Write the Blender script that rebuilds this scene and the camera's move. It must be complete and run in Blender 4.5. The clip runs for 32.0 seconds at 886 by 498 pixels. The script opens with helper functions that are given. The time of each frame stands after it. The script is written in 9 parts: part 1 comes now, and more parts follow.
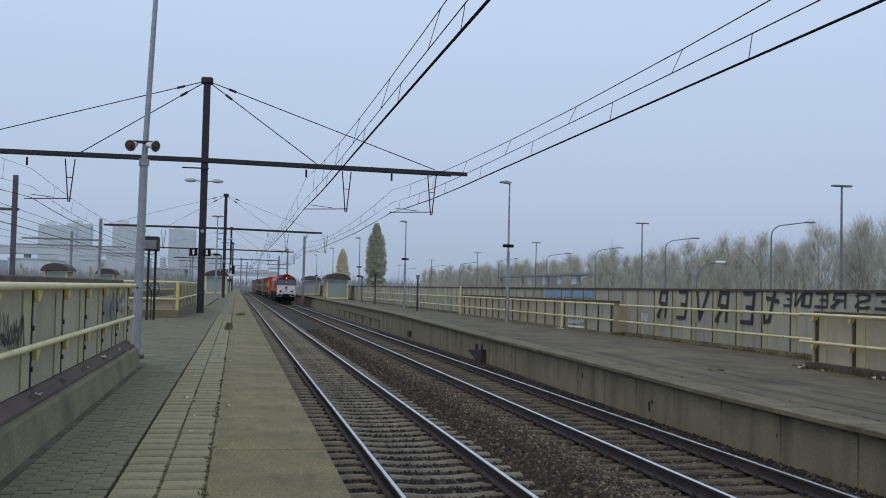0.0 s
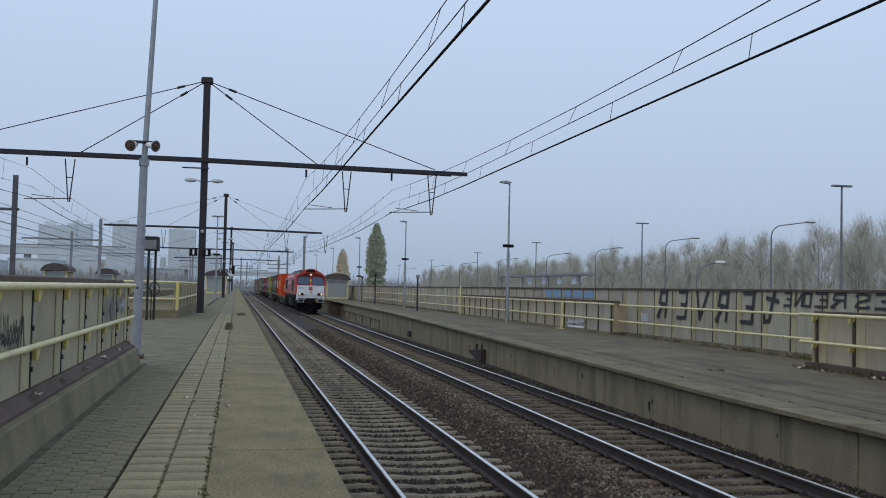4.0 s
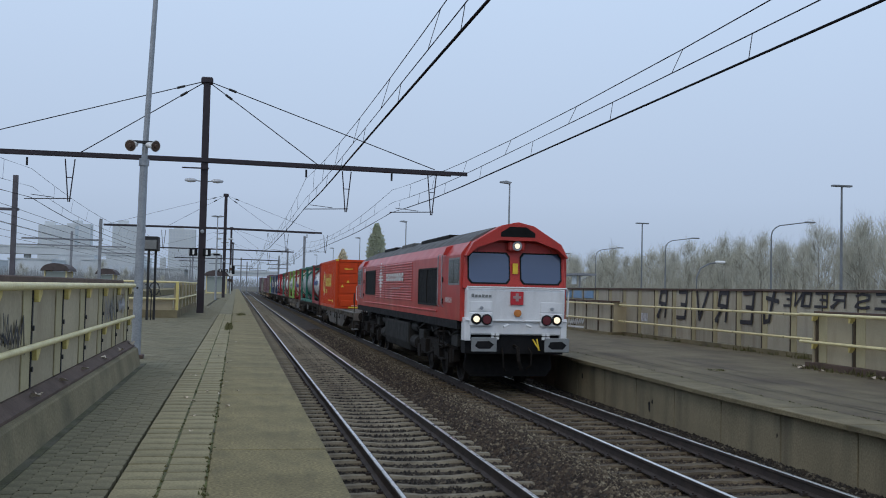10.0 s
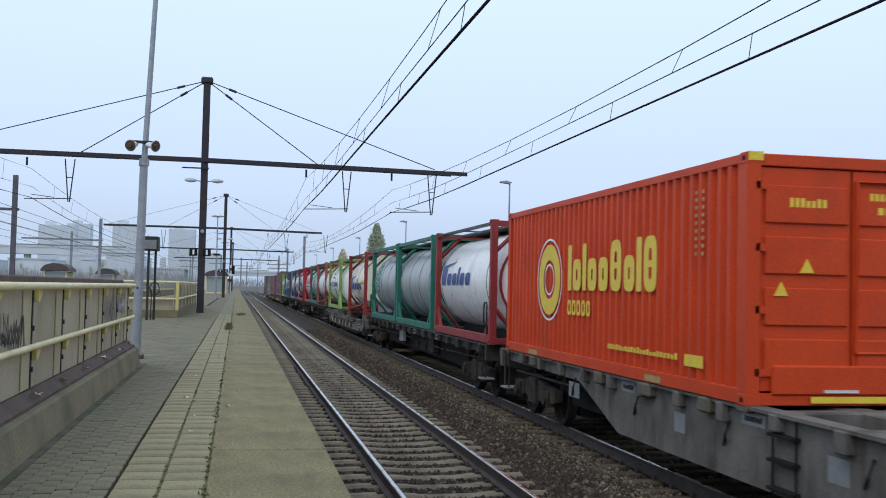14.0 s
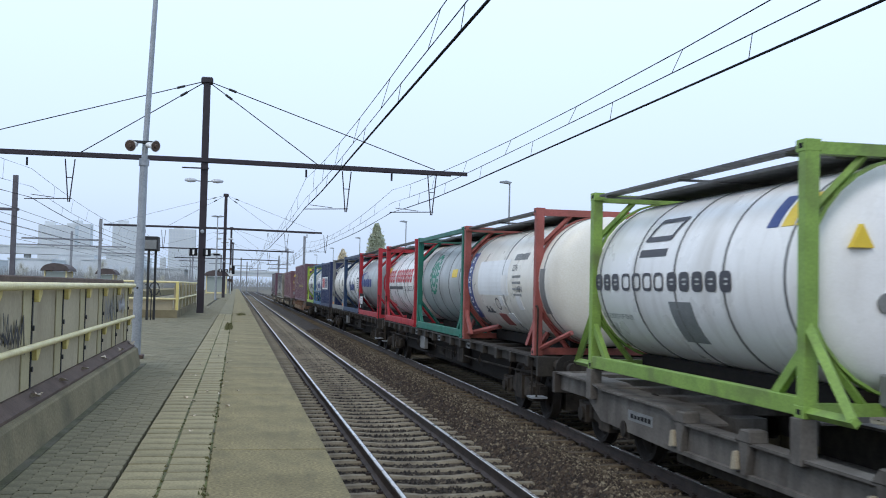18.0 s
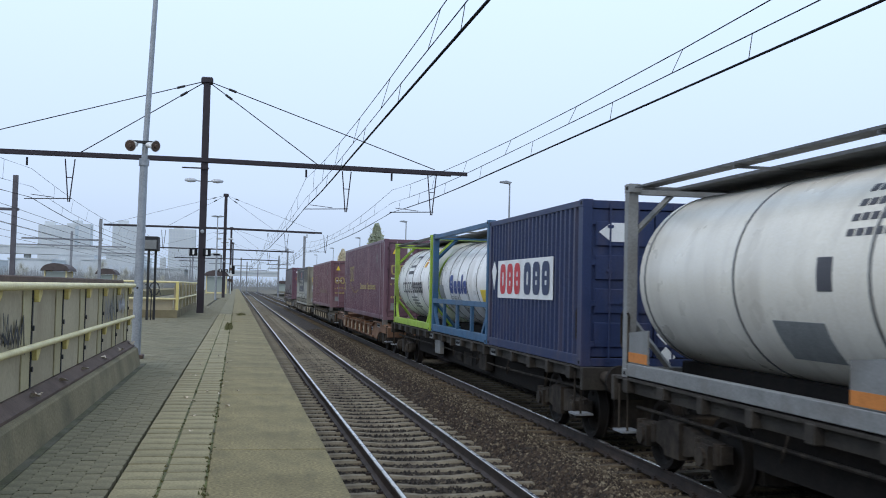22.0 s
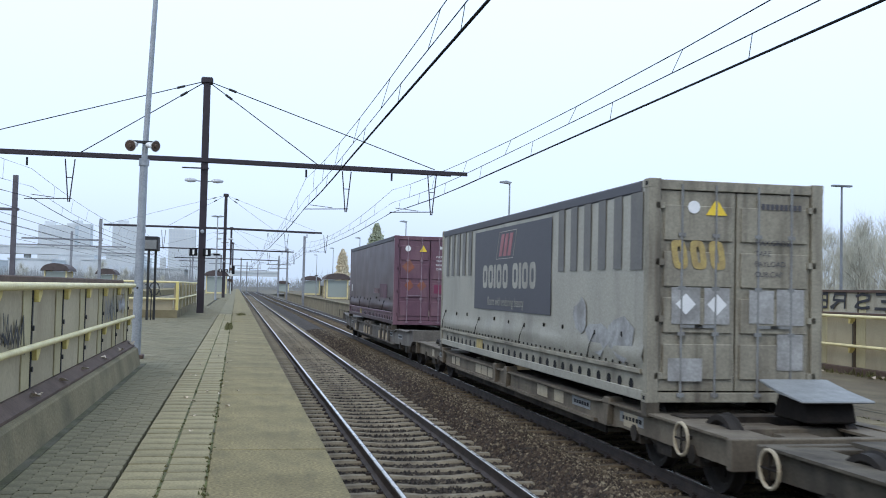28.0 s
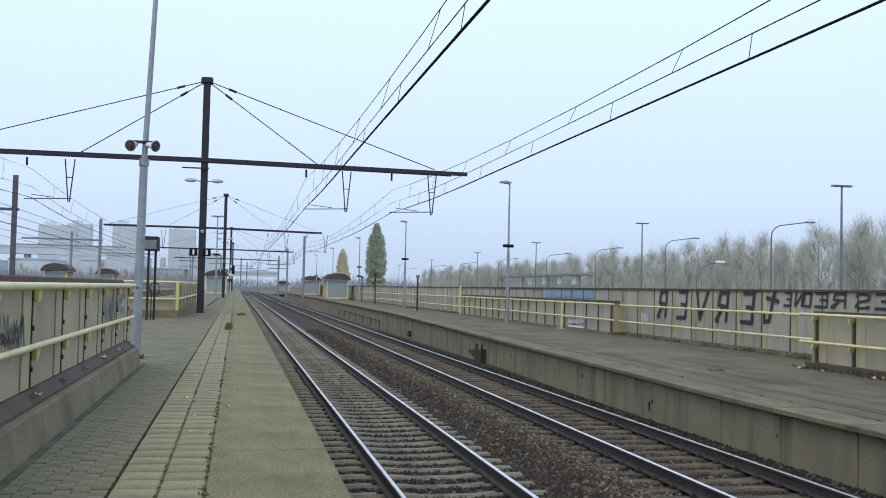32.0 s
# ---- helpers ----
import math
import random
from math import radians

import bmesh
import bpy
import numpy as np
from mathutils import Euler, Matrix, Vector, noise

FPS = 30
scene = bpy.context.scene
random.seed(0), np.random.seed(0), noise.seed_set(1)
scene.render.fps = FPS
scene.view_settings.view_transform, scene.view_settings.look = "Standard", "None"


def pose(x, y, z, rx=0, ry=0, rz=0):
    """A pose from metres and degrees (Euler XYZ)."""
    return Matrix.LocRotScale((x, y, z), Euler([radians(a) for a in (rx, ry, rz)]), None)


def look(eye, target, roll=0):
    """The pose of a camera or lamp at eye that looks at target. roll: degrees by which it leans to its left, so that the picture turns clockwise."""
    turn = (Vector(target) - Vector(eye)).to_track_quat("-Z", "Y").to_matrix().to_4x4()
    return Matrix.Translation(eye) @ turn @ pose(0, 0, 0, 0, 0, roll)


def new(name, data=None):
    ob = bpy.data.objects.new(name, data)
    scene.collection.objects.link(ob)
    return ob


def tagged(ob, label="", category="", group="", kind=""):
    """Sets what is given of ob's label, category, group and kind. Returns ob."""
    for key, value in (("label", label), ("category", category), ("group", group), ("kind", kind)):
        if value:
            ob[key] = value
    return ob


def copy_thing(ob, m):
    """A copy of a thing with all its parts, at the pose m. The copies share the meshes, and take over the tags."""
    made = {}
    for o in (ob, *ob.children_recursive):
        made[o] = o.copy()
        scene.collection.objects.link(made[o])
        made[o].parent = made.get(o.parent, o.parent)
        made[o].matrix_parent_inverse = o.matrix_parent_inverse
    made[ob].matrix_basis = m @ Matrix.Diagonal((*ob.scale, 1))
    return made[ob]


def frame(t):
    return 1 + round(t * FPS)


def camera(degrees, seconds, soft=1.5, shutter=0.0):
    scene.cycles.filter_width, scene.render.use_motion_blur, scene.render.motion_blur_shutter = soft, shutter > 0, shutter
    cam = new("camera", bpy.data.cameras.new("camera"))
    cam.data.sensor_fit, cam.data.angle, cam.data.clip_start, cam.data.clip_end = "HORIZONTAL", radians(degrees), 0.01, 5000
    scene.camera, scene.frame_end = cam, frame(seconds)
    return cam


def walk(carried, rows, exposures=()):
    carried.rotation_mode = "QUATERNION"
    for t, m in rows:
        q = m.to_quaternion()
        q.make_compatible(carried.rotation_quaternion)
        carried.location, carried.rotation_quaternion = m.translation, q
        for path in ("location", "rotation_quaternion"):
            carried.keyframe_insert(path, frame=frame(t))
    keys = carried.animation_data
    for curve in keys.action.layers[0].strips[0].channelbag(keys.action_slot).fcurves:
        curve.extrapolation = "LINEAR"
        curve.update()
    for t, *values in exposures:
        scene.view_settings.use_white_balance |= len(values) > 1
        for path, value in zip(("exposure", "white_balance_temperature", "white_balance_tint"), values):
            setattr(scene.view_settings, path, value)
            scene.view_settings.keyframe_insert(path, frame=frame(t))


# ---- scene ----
# ------------------------------------------------------------------ camera
EYE = (0.0, 0.0, 2.334)
cam = camera(46.77, 32.0, soft=1.0, shutter=0.15)
CAM = look(EYE, (EYE[0] + 0.19625, EYE[1] + 0.97974, EYE[2] + 0.03979), 1.309)
walk(cam, [(0.0, CAM), (32.0, CAM)],
     exposures=[(0.0, -0.65), (9.0, -0.65), (11.0, -0.52), (12.0, -0.34), (14.0, -0.18), (17.0, -0.02), (19.3, 0.02), (20.6, -0.12), (22.0, -0.12), (22.8, -0.02), (23.5, 0.1), (24.0, 0.12), (25.0, 0.2), (28.0, 0.17), (30.0, 0.1), (31.0, 0.1), (31.5, 0.0), (32.0, -0.08)])

# ------------------------------------------------------------------ light
world = bpy.data.worlds.new("overcast")
scene.world = world
world.use_nodes = True
wn, wl = world.node_tree.nodes, world.node_tree.links
sky = wn.new("ShaderNodeTexSky")
sky.sky_type, sky.sun_disc = "NISHITA", False
sky.sun_elevation, sky.sun_rotation = radians(48), radians(217)
sky.air_density, sky.dust_density, sky.ozone_density = 1.0, 6.0, 1.0
pale = wn.new("ShaderNodeMix")
pale.data_type = "RGBA"
pale.inputs["Factor"].default_value = 0.9
pale.inputs["B"].default_value = (6.6, 7.75, 9.2, 1)
up, sep, ramp = wn.new("ShaderNodeTexCoord"), wn.new("ShaderNodeSeparateXYZ"), wn.new("ShaderNodeValToRGB")
wl.new(up.outputs["Generated"], sep.inputs[0])
wl.new(sep.outputs["Z"], ramp.inputs[0])
ramp.color_ramp.elements[0].position, ramp.color_ramp.elements[0].color = 0.0, (0.44, 0.545, 0.71, 1)
ramp.color_ramp.elements[1].position, ramp.color_ramp.elements[1].color = 0.3, (0.67, 0.84, 1.1, 1)
mid = ramp.color_ramp.elements.new(0.09)
mid.color = (0.56, 0.69, 0.905, 1)
bright = wn.new("ShaderNodeVectorMath")
bright.operation = "SCALE"
bright.inputs["Scale"].default_value = 13.8
wl.new(ramp.outputs[0], bright.inputs[0])
wl.new(bright.outputs[0], pale.inputs["B"])
wl.new(sky.outputs[0], pale.inputs["A"])
wl.new(pale.outputs["Result"], wn["Background"].inputs[0])
wn["Background"].inputs[1].default_value = 0.1
sun = new("sun", bpy.data.lights.new("sun", "SUN"))
sun.data.energy, sun.data.angle, sun.data.color = 0.75, radians(25), (1.0, 0.87, 0.7)
sun.matrix_world = look((0, 0, 17), (9, 12, 0))

# ------------------------------------------------------------------ materials


def mat(name, c1, c2=None, rough=0.7, metal=0.0, scale=6.0, bump=0.15, fine=60.0, stain=None, amount=0.35,
        stretch=(1, 1, 1), vary=0.0, spec=0.4, coat=0.0, speck=0.22, island=0.0):
    """Two scales of noise between c1 and c2, stains of a third colour stretched along an axis, fine relief."""
    m = bpy.data.materials.new(name)
    m.use_nodes = True
    n, l = m.node_tree.nodes, m.node_tree.links
    b = n["Principled BSDF"]
    c2 = c2 or tuple(v * 0.75 for v in c1)
    co = n.new("ShaderNodeTexCoord")
    big, small = n.new("ShaderNodeTexNoise"), n.new("ShaderNodeTexNoise")
    big.inputs["Scale"].default_value, big.inputs["Detail"].default_value = scale, 5
    small.inputs["Scale"].default_value, small.inputs["Detail"].default_value = fine, 3
    l.new(co.outputs["Object"], big.inputs["Vector"])
    l.new(co.outputs["Object"], small.inputs["Vector"])
    ramp = n.new("ShaderNodeMapRange")
    ramp.inputs["From Min"].default_value, ramp.inputs["From Max"].default_value = 0.3, 0.7
    l.new(big.outputs[0], ramp.inputs["Value"])
    mix = n.new("ShaderNodeMix")
    mix.data_type = "RGBA"
    mix.inputs["A"].default_value, mix.inputs["B"].default_value = (*c1, 1), (*c2, 1)
    l.new(ramp.outputs[0], mix.inputs["Factor"])
    grain = n.new("ShaderNodeMix")
    grain.data_type, grain.blend_type = "RGBA", "OVERLAY"
    grain.inputs["Factor"].default_value = speck
    l.new(mix.outputs["Result"], grain.inputs["A"])
    sharp = n.new("ShaderNodeMapRange")
    sharp.inputs["From Min"].default_value, sharp.inputs["From Max"].default_value = 0.22, 0.78
    l.new(small.outputs[0], sharp.inputs["Value"])
    l.new(sharp.outputs[0], grain.inputs["B"])
    out = grain.outputs["Result"]
    if stain:
        mp = n.new("ShaderNodeMapping")
        mp.inputs["Scale"].default_value = stretch
        l.new(co.outputs["Object"], mp.inputs["Vector"])
        st = n.new("ShaderNodeTexNoise")
        st.inputs["Scale"].default_value, st.inputs["Detail"].default_value = 2.0, 6
        l.new(mp.outputs[0], st.inputs["Vector"])
        rs = n.new("ShaderNodeMapRange")
        rs.inputs["From Min"].default_value, rs.inputs["From Max"].default_value = 0.48, 0.72
        rs.inputs["To Max"].default_value = amount
        l.new(st.outputs[0], rs.inputs["Value"])
        sm = n.new("ShaderNodeMix")
        sm.data_type = "RGBA"
        sm.inputs["B"].default_value = (*stain, 1)
        l.new(rs.outputs[0], sm.inputs["Factor"])
        l.new(out, sm.inputs["A"])
        out = sm.outputs["Result"]
    if vary:
        info, hsv, vr = n.new("ShaderNodeObjectInfo"), n.new("ShaderNodeHueSaturation"), n.new("ShaderNodeMapRange")
        vr.inputs["To Min"].default_value, vr.inputs["To Max"].default_value = 1 - vary, 1 + vary
        l.new(info.outputs["Random"], vr.inputs["Value"])
        l.new(vr.outputs[0], hsv.inputs["Value"])
        l.new(out, hsv.inputs["Color"])
        out = hsv.outputs[0]
    if island:
        geo, hs2, vr2 = n.new("ShaderNodeNewGeometry"), n.new("ShaderNodeHueSaturation"), n.new("ShaderNodeMapRange")
        vr2.inputs["To Min"].default_value, vr2.inputs["To Max"].default_value = 1 - island, 1 + island
        l.new(geo.outputs["Random Per Island"], vr2.inputs["Value"])
        l.new(vr2.outputs[0], hs2.inputs["Value"])
        l.new(out, hs2.inputs["Color"])
        out = hs2.outputs[0]
    l.new(out, b.inputs["Base Color"])
    rr = n.new("ShaderNodeMapRange")
    rr.inputs["To Min"].default_value, rr.inputs["To Max"].default_value = max(0.03, rough - 0.12), min(1, rough + 0.12)
    l.new(big.outputs[0], rr.inputs["Value"])
    l.new(rr.outputs[0], b.inputs["Roughness"])
    b.inputs["Metallic"].default_value = metal
    b.inputs["Specular IOR Level"].default_value = spec
    b.inputs["Coat Weight"].default_value = coat
    if bump:
        bp = n.new("ShaderNodeBump")
        bp.inputs["Strength"].default_value, bp.inputs["Distance"].default_value = bump, 0.01
        l.new(small.outputs[0], bp.inputs["Height"])
        l.new(bp.outputs[0], b.inputs["Normal"])
    return m


def glow(name, colour, strength):
    m = bpy.data.materials.new(name)
    m.use_nodes = True
    b = m.node_tree.nodes["Principled BSDF"]
    b.inputs["Base Color"].default_value = (*colour, 1)
    b.inputs["Emission Color"].default_value = (*colour, 1)
    b.inputs["Emission Strength"].default_value = strength
    return m


def glass(name, tint=(0.02, 0.025, 0.03), rough=0.04):
    m = bpy.data.materials.new(name)
    m.use_nodes = True
    b = m.node_tree.nodes["Principled BSDF"]
    b.inputs["Base Color"].default_value = (*tint, 1)
    b.inputs["Roughness"].default_value = rough
    b.inputs["Specular IOR Level"].default_value = 0.8
    return m


M_GROUND = mat("earth", (0.16, 0.145, 0.11), (0.12, 0.11, 0.085), 0.95, scale=0.4, fine=12, bump=0.5)
M_BALLAST = mat("ballast", (0.0369, 0.02542, 0.01596), (0.01804, 0.01312, 0.00912), 0.95, scale=14, fine=45, bump=1.0,
                stain=(0.0492, 0.03444, 0.02128), stretch=(0.6, 0.15, 1), amount=0.6)


def pebble(name, tones):
    """Crushed stone: each piece takes one of the tones, with a little grain."""
    m = mat(name, tones[0][1], None, 0.95, scale=30, fine=120, bump=0.3)
    n, l = m.node_tree.nodes, m.node_tree.links
    geo, cr, mul = n.new("ShaderNodeNewGeometry"), n.new("ShaderNodeValToRGB"), n.new("ShaderNodeMix")
    el = cr.color_ramp.elements
    el[0].position, el[0].color = tones[0][0], (*tones[0][1], 1)
    el[1].position, el[1].color = tones[-1][0], (*tones[-1][1], 1)
    for p, c in tones[1:-1]:
        el.new(p).color = (*c, 1)
    l.new(geo.outputs["Random Per Island"], cr.inputs[0])
    mul.data_type, mul.blend_type = "RGBA", "OVERLAY"
    mul.inputs["Factor"].default_value = 0.6
    noisy = [k for k in n if k.bl_idname == "ShaderNodeTexNoise"][0]
    l.new(cr.outputs[0], mul.inputs["A"])
    l.new(noisy.outputs[0], mul.inputs["B"])
    l.new(mul.outputs["Result"], n["Principled BSDF"].inputs["Base Color"])
    return m


M_STONE = pebble("pale ballast stone", [(0.0, (0.02208, 0.01616, 0.01154)), (0.35, (0.0552, 0.04048, 0.0259)), (0.7, (0.1104, 0.0848, 0.05446)), (1.0, (0.2504, 0.2136, 0.1465))])
M_STONEB = pebble("brown ballast stone", [(0.0, (0.0144, 0.01008, 0.007326)), (0.45, (0.0396, 0.02664, 0.01732)), (0.85, (0.072, 0.0504, 0.0333)), (1.0, (0.1872, 0.1512, 0.0999))])
M_STONED = pebble("oily ballast stone", [(0.0, (0.008364, 0.00697, 0.005304)), (0.5, (0.02788, 0.02157, 0.01591)), (0.85, (0.05929, 0.0474, 0.03448)), (1.0, (0.1394, 0.1189, 0.08658))])
M_SLEEPER = mat("concrete sleeper", (0.2477, 0.2133, 0.1504), (0.1651, 0.1376, 0.096), 0.9, scale=5, fine=70, bump=0.5, vary=0.15,
                stain=(0.0516, 0.0387, 0.0272), amount=0.75)
M_SLEEPER2 = mat("worn brown sleeper", (0.1445, 0.1088, 0.06464), (0.07225, 0.05423, 0.034), 0.9, scale=7, fine=70, bump=0.6, vary=0.2,
                 stain=(0.03825, 0.0289, 0.0208), stretch=(0.5, 3, 1), amount=0.85)
M_RAIL = mat("rusty rail", (0.055, 0.04, 0.033), (0.035, 0.027, 0.024), 0.75, scale=4, fine=50)
M_SHINE = mat("polished rail head", (0.8, 0.77, 0.73), (0.68, 0.65, 0.61), 0.28, 1.0, scale=3, fine=90, bump=0.02)
M_SLAB = mat("platform concrete", (0.23, 0.1895, 0.088), (0.1518, 0.1242, 0.06), 0.9, scale=1.3, fine=48, bump=0.5, vary=0.07, speck=0.6,
             stain=(0.1104, 0.092, 0.0464), stretch=(3.2, 1.1, 1), amount=0.6)
M_TILE = mat("platform tile", (0.2677, 0.2309, 0.1258), (0.193, 0.1659, 0.09095), 0.88, scale=3, fine=60, bump=0.4, vary=0.1, speck=0.4, island=0.08,
             stain=(0.1164, 0.1018, 0.0595), amount=0.55)
M_PAVER = mat("grey paver", (0.189, 0.1662, 0.09605), (0.1377, 0.1206, 0.07046), 0.9, scale=3, fine=55, bump=0.4, vary=0.08, speck=0.4, island=0.08,
              stain=(0.08075, 0.08075, 0.04675), stretch=(0.7, 0.4, 1), amount=0.55)
M_MOSS = mat("mossy gutter dirt", (0.0893, 0.0861, 0.0402), (0.0525, 0.0504, 0.0268), 0.95, scale=6, fine=40, bump=0.6, stain=(0.15, 0.135, 0.1), amount=0.8, stretch=(2, 1, 1))
M_MOSSG = mat("green joint moss", (0.11, 0.125, 0.035), (0.06, 0.06, 0.028), 0.95, scale=3, fine=30, bump=0.6, stain=(0.05, 0.045, 0.03), stretch=(1, 1, 1), amount=0.9)
M_JOINT = mat("dirty joint", (0.045, 0.0405, 0.0251), (0.0288, 0.027, 0.017), 0.95, scale=5, fine=40, bump=0.4)
M_ASPHALT = mat("platform asphalt", (0.155, 0.1255, 0.07281), (0.1, 0.08118, 0.04872), 0.92, scale=0.9, fine=50, bump=0.6, speck=0.5,
                stain=(0.0738, 0.0533, 0.03648), stretch=(0.55, 0.2, 1), amount=0.75)
M_WALL = mat("platform wall concrete", (0.2567, 0.2148, 0.1349), (0.196, 0.1632, 0.1022), 0.9, scale=1.3, fine=35, bump=0.4, vary=0.05,
             stain=(0.0533, 0.04592, 0.03276), stretch=(1, 1.0, 0.16), amount=0.6, speck=0.25)
M_KERB = mat("worn kerb concrete", (0.1932, 0.1588, 0.08968), (0.131, 0.1084, 0.0611), 0.9, scale=1.8, fine=45, bump=0.8, vary=0.08, speck=0.5,
             stain=(0.0672, 0.0588, 0.0342), stretch=(1, 0.5, 1), amount=0.7)
M_PLINTH = mat("plinth concrete", (0.225, 0.189, 0.1091), (0.1665, 0.1395, 0.07921), 0.9, scale=2, fine=40, bump=0.5,
               stain=(0.0675, 0.0612, 0.0369), stretch=(1, 0.5, 0.8), amount=0.7, speck=0.25)
M_RUST = mat("brown sill", (0.118, 0.0777, 0.0592), (0.0814, 0.0555, 0.0444), 0.85, scale=3, fine=40, bump=0.3)
M_PANEL = mat("beige panel", (0.45, 0.39, 0.265), (0.36, 0.312, 0.21), 0.75, scale=0.9, fine=30, bump=0.05, vary=0.08, speck=0.12,
              stain=(0.27, 0.22, 0.15), stretch=(1, 1.6, 0.35), amount=0.5)
M_PANELY = mat("yellowed panel", (0.47, 0.415, 0.25), (0.39, 0.345, 0.21), 0.7, scale=1.5, fine=30, bump=0.04, vary=0.08, speck=0.1,
               stain=(0.24, 0.19, 0.1), stretch=(1, 2, 0.3), amount=0.55)
M_YELLOW = mat("yellow paint", (0.72, 0.6, 0.2), (0.62, 0.52, 0.2), 0.5, scale=3, fine=40, bump=0.05,
               stain=(0.3, 0.22, 0.1), amount=0.4)
M_CREAM = mat("pale yellow rail", (0.76, 0.67, 0.36), (0.66, 0.57, 0.3), 0.5, scale=3, fine=40, bump=0.05,
              stain=(0.35, 0.28, 0.15), amount=0.3)
M_MAST = mat("brown mast steel", (0.034, 0.025, 0.032), (0.024, 0.019, 0.025), 0.6, scale=3, fine=40, bump=0.08)
M_GALV = mat("galvanised steel", (0.36, 0.38, 0.4), (0.28, 0.3, 0.32), 0.5, 0.4, scale=5, fine=40, bump=0.05)
M_DARK = mat("dark steel", (0.03, 0.03, 0.032), (0.02, 0.02, 0.02), 0.6, scale=4, fine=40, bump=0.1)
M_WIRE = mat("overhead wire", (0.016, 0.015, 0.018), (0.012, 0.012, 0.014), 0.6, bump=0, spec=0.15)
M_BLACK = mat("black paint", (0.016, 0.016, 0.017), (0.011, 0.011, 0.012), 0.7, scale=5, bump=0.05, spec=0.12)
M_WHITE = mat("white paint", (0.8, 0.81, 0.8), (0.72, 0.73, 0.72), 0.45, scale=2, fine=40, bump=0.03,
              stain=(0.35, 0.32, 0.28), stretch=(1, 1, 0.4), amount=0.25)
M_LENS = glass("lamp lens", (0.5, 0.52, 0.55), 0.15)
M_ROOF = mat("shelter roof", (0.1, 0.078, 0.075), (0.075, 0.06, 0.058), 0.8, scale=3, fine=30, bump=0.1)
M_PANE = glass("dull glass", (0.3, 0.34, 0.31), 0.3)
# Far facades: bleached base colour stands in for the mist.
M_FARWALL = mat("haze-paled facade", (0.64, 0.68, 0.7), (0.55, 0.59, 0.61), 0.9, scale=0.1, fine=3, bump=0)
# Distant mast steel, lightened in its colour to imitate haze.
M_HAZEM = mat("haze-paled mast steel", (0.26, 0.27, 0.29), (0.22, 0.23, 0.25), 0.8, scale=1, fine=4, bump=0)
M_FARMAST = mat("haze-paled brown mast steel", (0.12, 0.11, 0.125), (0.09, 0.085, 0.1), 0.7, scale=3, fine=20, bump=0)
# Far concrete and windows: contrast lowered in the colour to imitate haze.
M_HAZE = mat("haze-paled concrete", (0.58, 0.61, 0.62), (0.5, 0.53, 0.54), 0.9, scale=0.05, fine=3, bump=0)
M_FARGLASS = mat("haze-paled window", (0.58, 0.63, 0.67), (0.52, 0.57, 0.61), 0.6, scale=0.3, fine=3, bump=0)
M_FARSTEEL = mat("far grey steel", (0.19, 0.205, 0.22), (0.15, 0.165, 0.18), 0.7, scale=0.5, fine=5, bump=0)
# Branches, leaves and twigs: colours paled to stand in for haze.
M_BARK = mat("haze-paled branch", (0.31, 0.287, 0.241), (0.23, 0.213, 0.184), 0.9, scale=0.5, fine=5, bump=0)
M_LEAF = mat("haze-paled poplar leaf", (0.41, 0.44, 0.31), (0.34, 0.365, 0.26), 1.0, spec=0.05, scale=0.4, fine=4, bump=0)
M_LEAFY = mat("haze-paled yellowing leaf", (0.74, 0.65, 0.47), (0.62, 0.55, 0.4), 0.8, scale=0.4, fine=4, bump=0)
M_TWIG = mat("haze-paled twig", (0.504, 0.493, 0.414), (0.426, 0.42, 0.347), 0.9, scale=0.15, fine=2, bump=0)
M_WEED = mat("weed", (0.084, 0.091, 0.0315), (0.119, 0.105, 0.042), 0.85, scale=4, fine=20, bump=0)
M_INK = mat("graffiti paint", (0.025, 0.025, 0.03), (0.04, 0.04, 0.045), 0.6, scale=5, bump=0)
M_BLUEPAINT = mat("blue paint", (0.16, 0.3, 0.48), (0.22, 0.36, 0.52), 0.6, scale=3, bump=0, stain=(0.4, 0.38, 0.33), stretch=(1, 2, 1), amount=0.7)

# ------------------------------------------------------------------ mesh helpers


def box(bm, x0, x1, y0, y1, z0, z1):
    v = [bm.verts.new(p) for p in ((x0, y0, z0), (x1, y0, z0), (x1, y1, z0), (x0, y1, z0),
                                   (x0, y0, z1), (x1, y0, z1), (x1, y1, z1), (x0, y1, z1))]
    for f in ((3, 2, 1, 0), (4, 5, 6, 7), (0, 1, 5, 4), (1, 2, 6, 5), (2, 3, 7, 6), (3, 0, 4, 7)):
        bm.faces.new([v[i] for i in f])
    return bm


def rod(bm, a, b, r, seg=8, r2=None):
    a, b = Vector(a), Vector(b)
    q = (b - a).to_track_quat("Z", "Y")
    r2 = r if r2 is None else r2
    rings = []
    for c, rad in ((a, r), (b, r2)):
        rings.append([bm.verts.new(c + q @ Vector((rad * math.cos(2 * math.pi * i / seg), rad * math.sin(2 * math.pi * i / seg), 0)))
                      for i in range(seg)])
    for i in range(seg):
        j = (i + 1) % seg
        bm.faces.new((rings[0][i], rings[0][j], rings[1][j], rings[1][i]))
    bm.faces.new(rings[0][::-1])
    bm.faces.new(rings[1])
    return bm


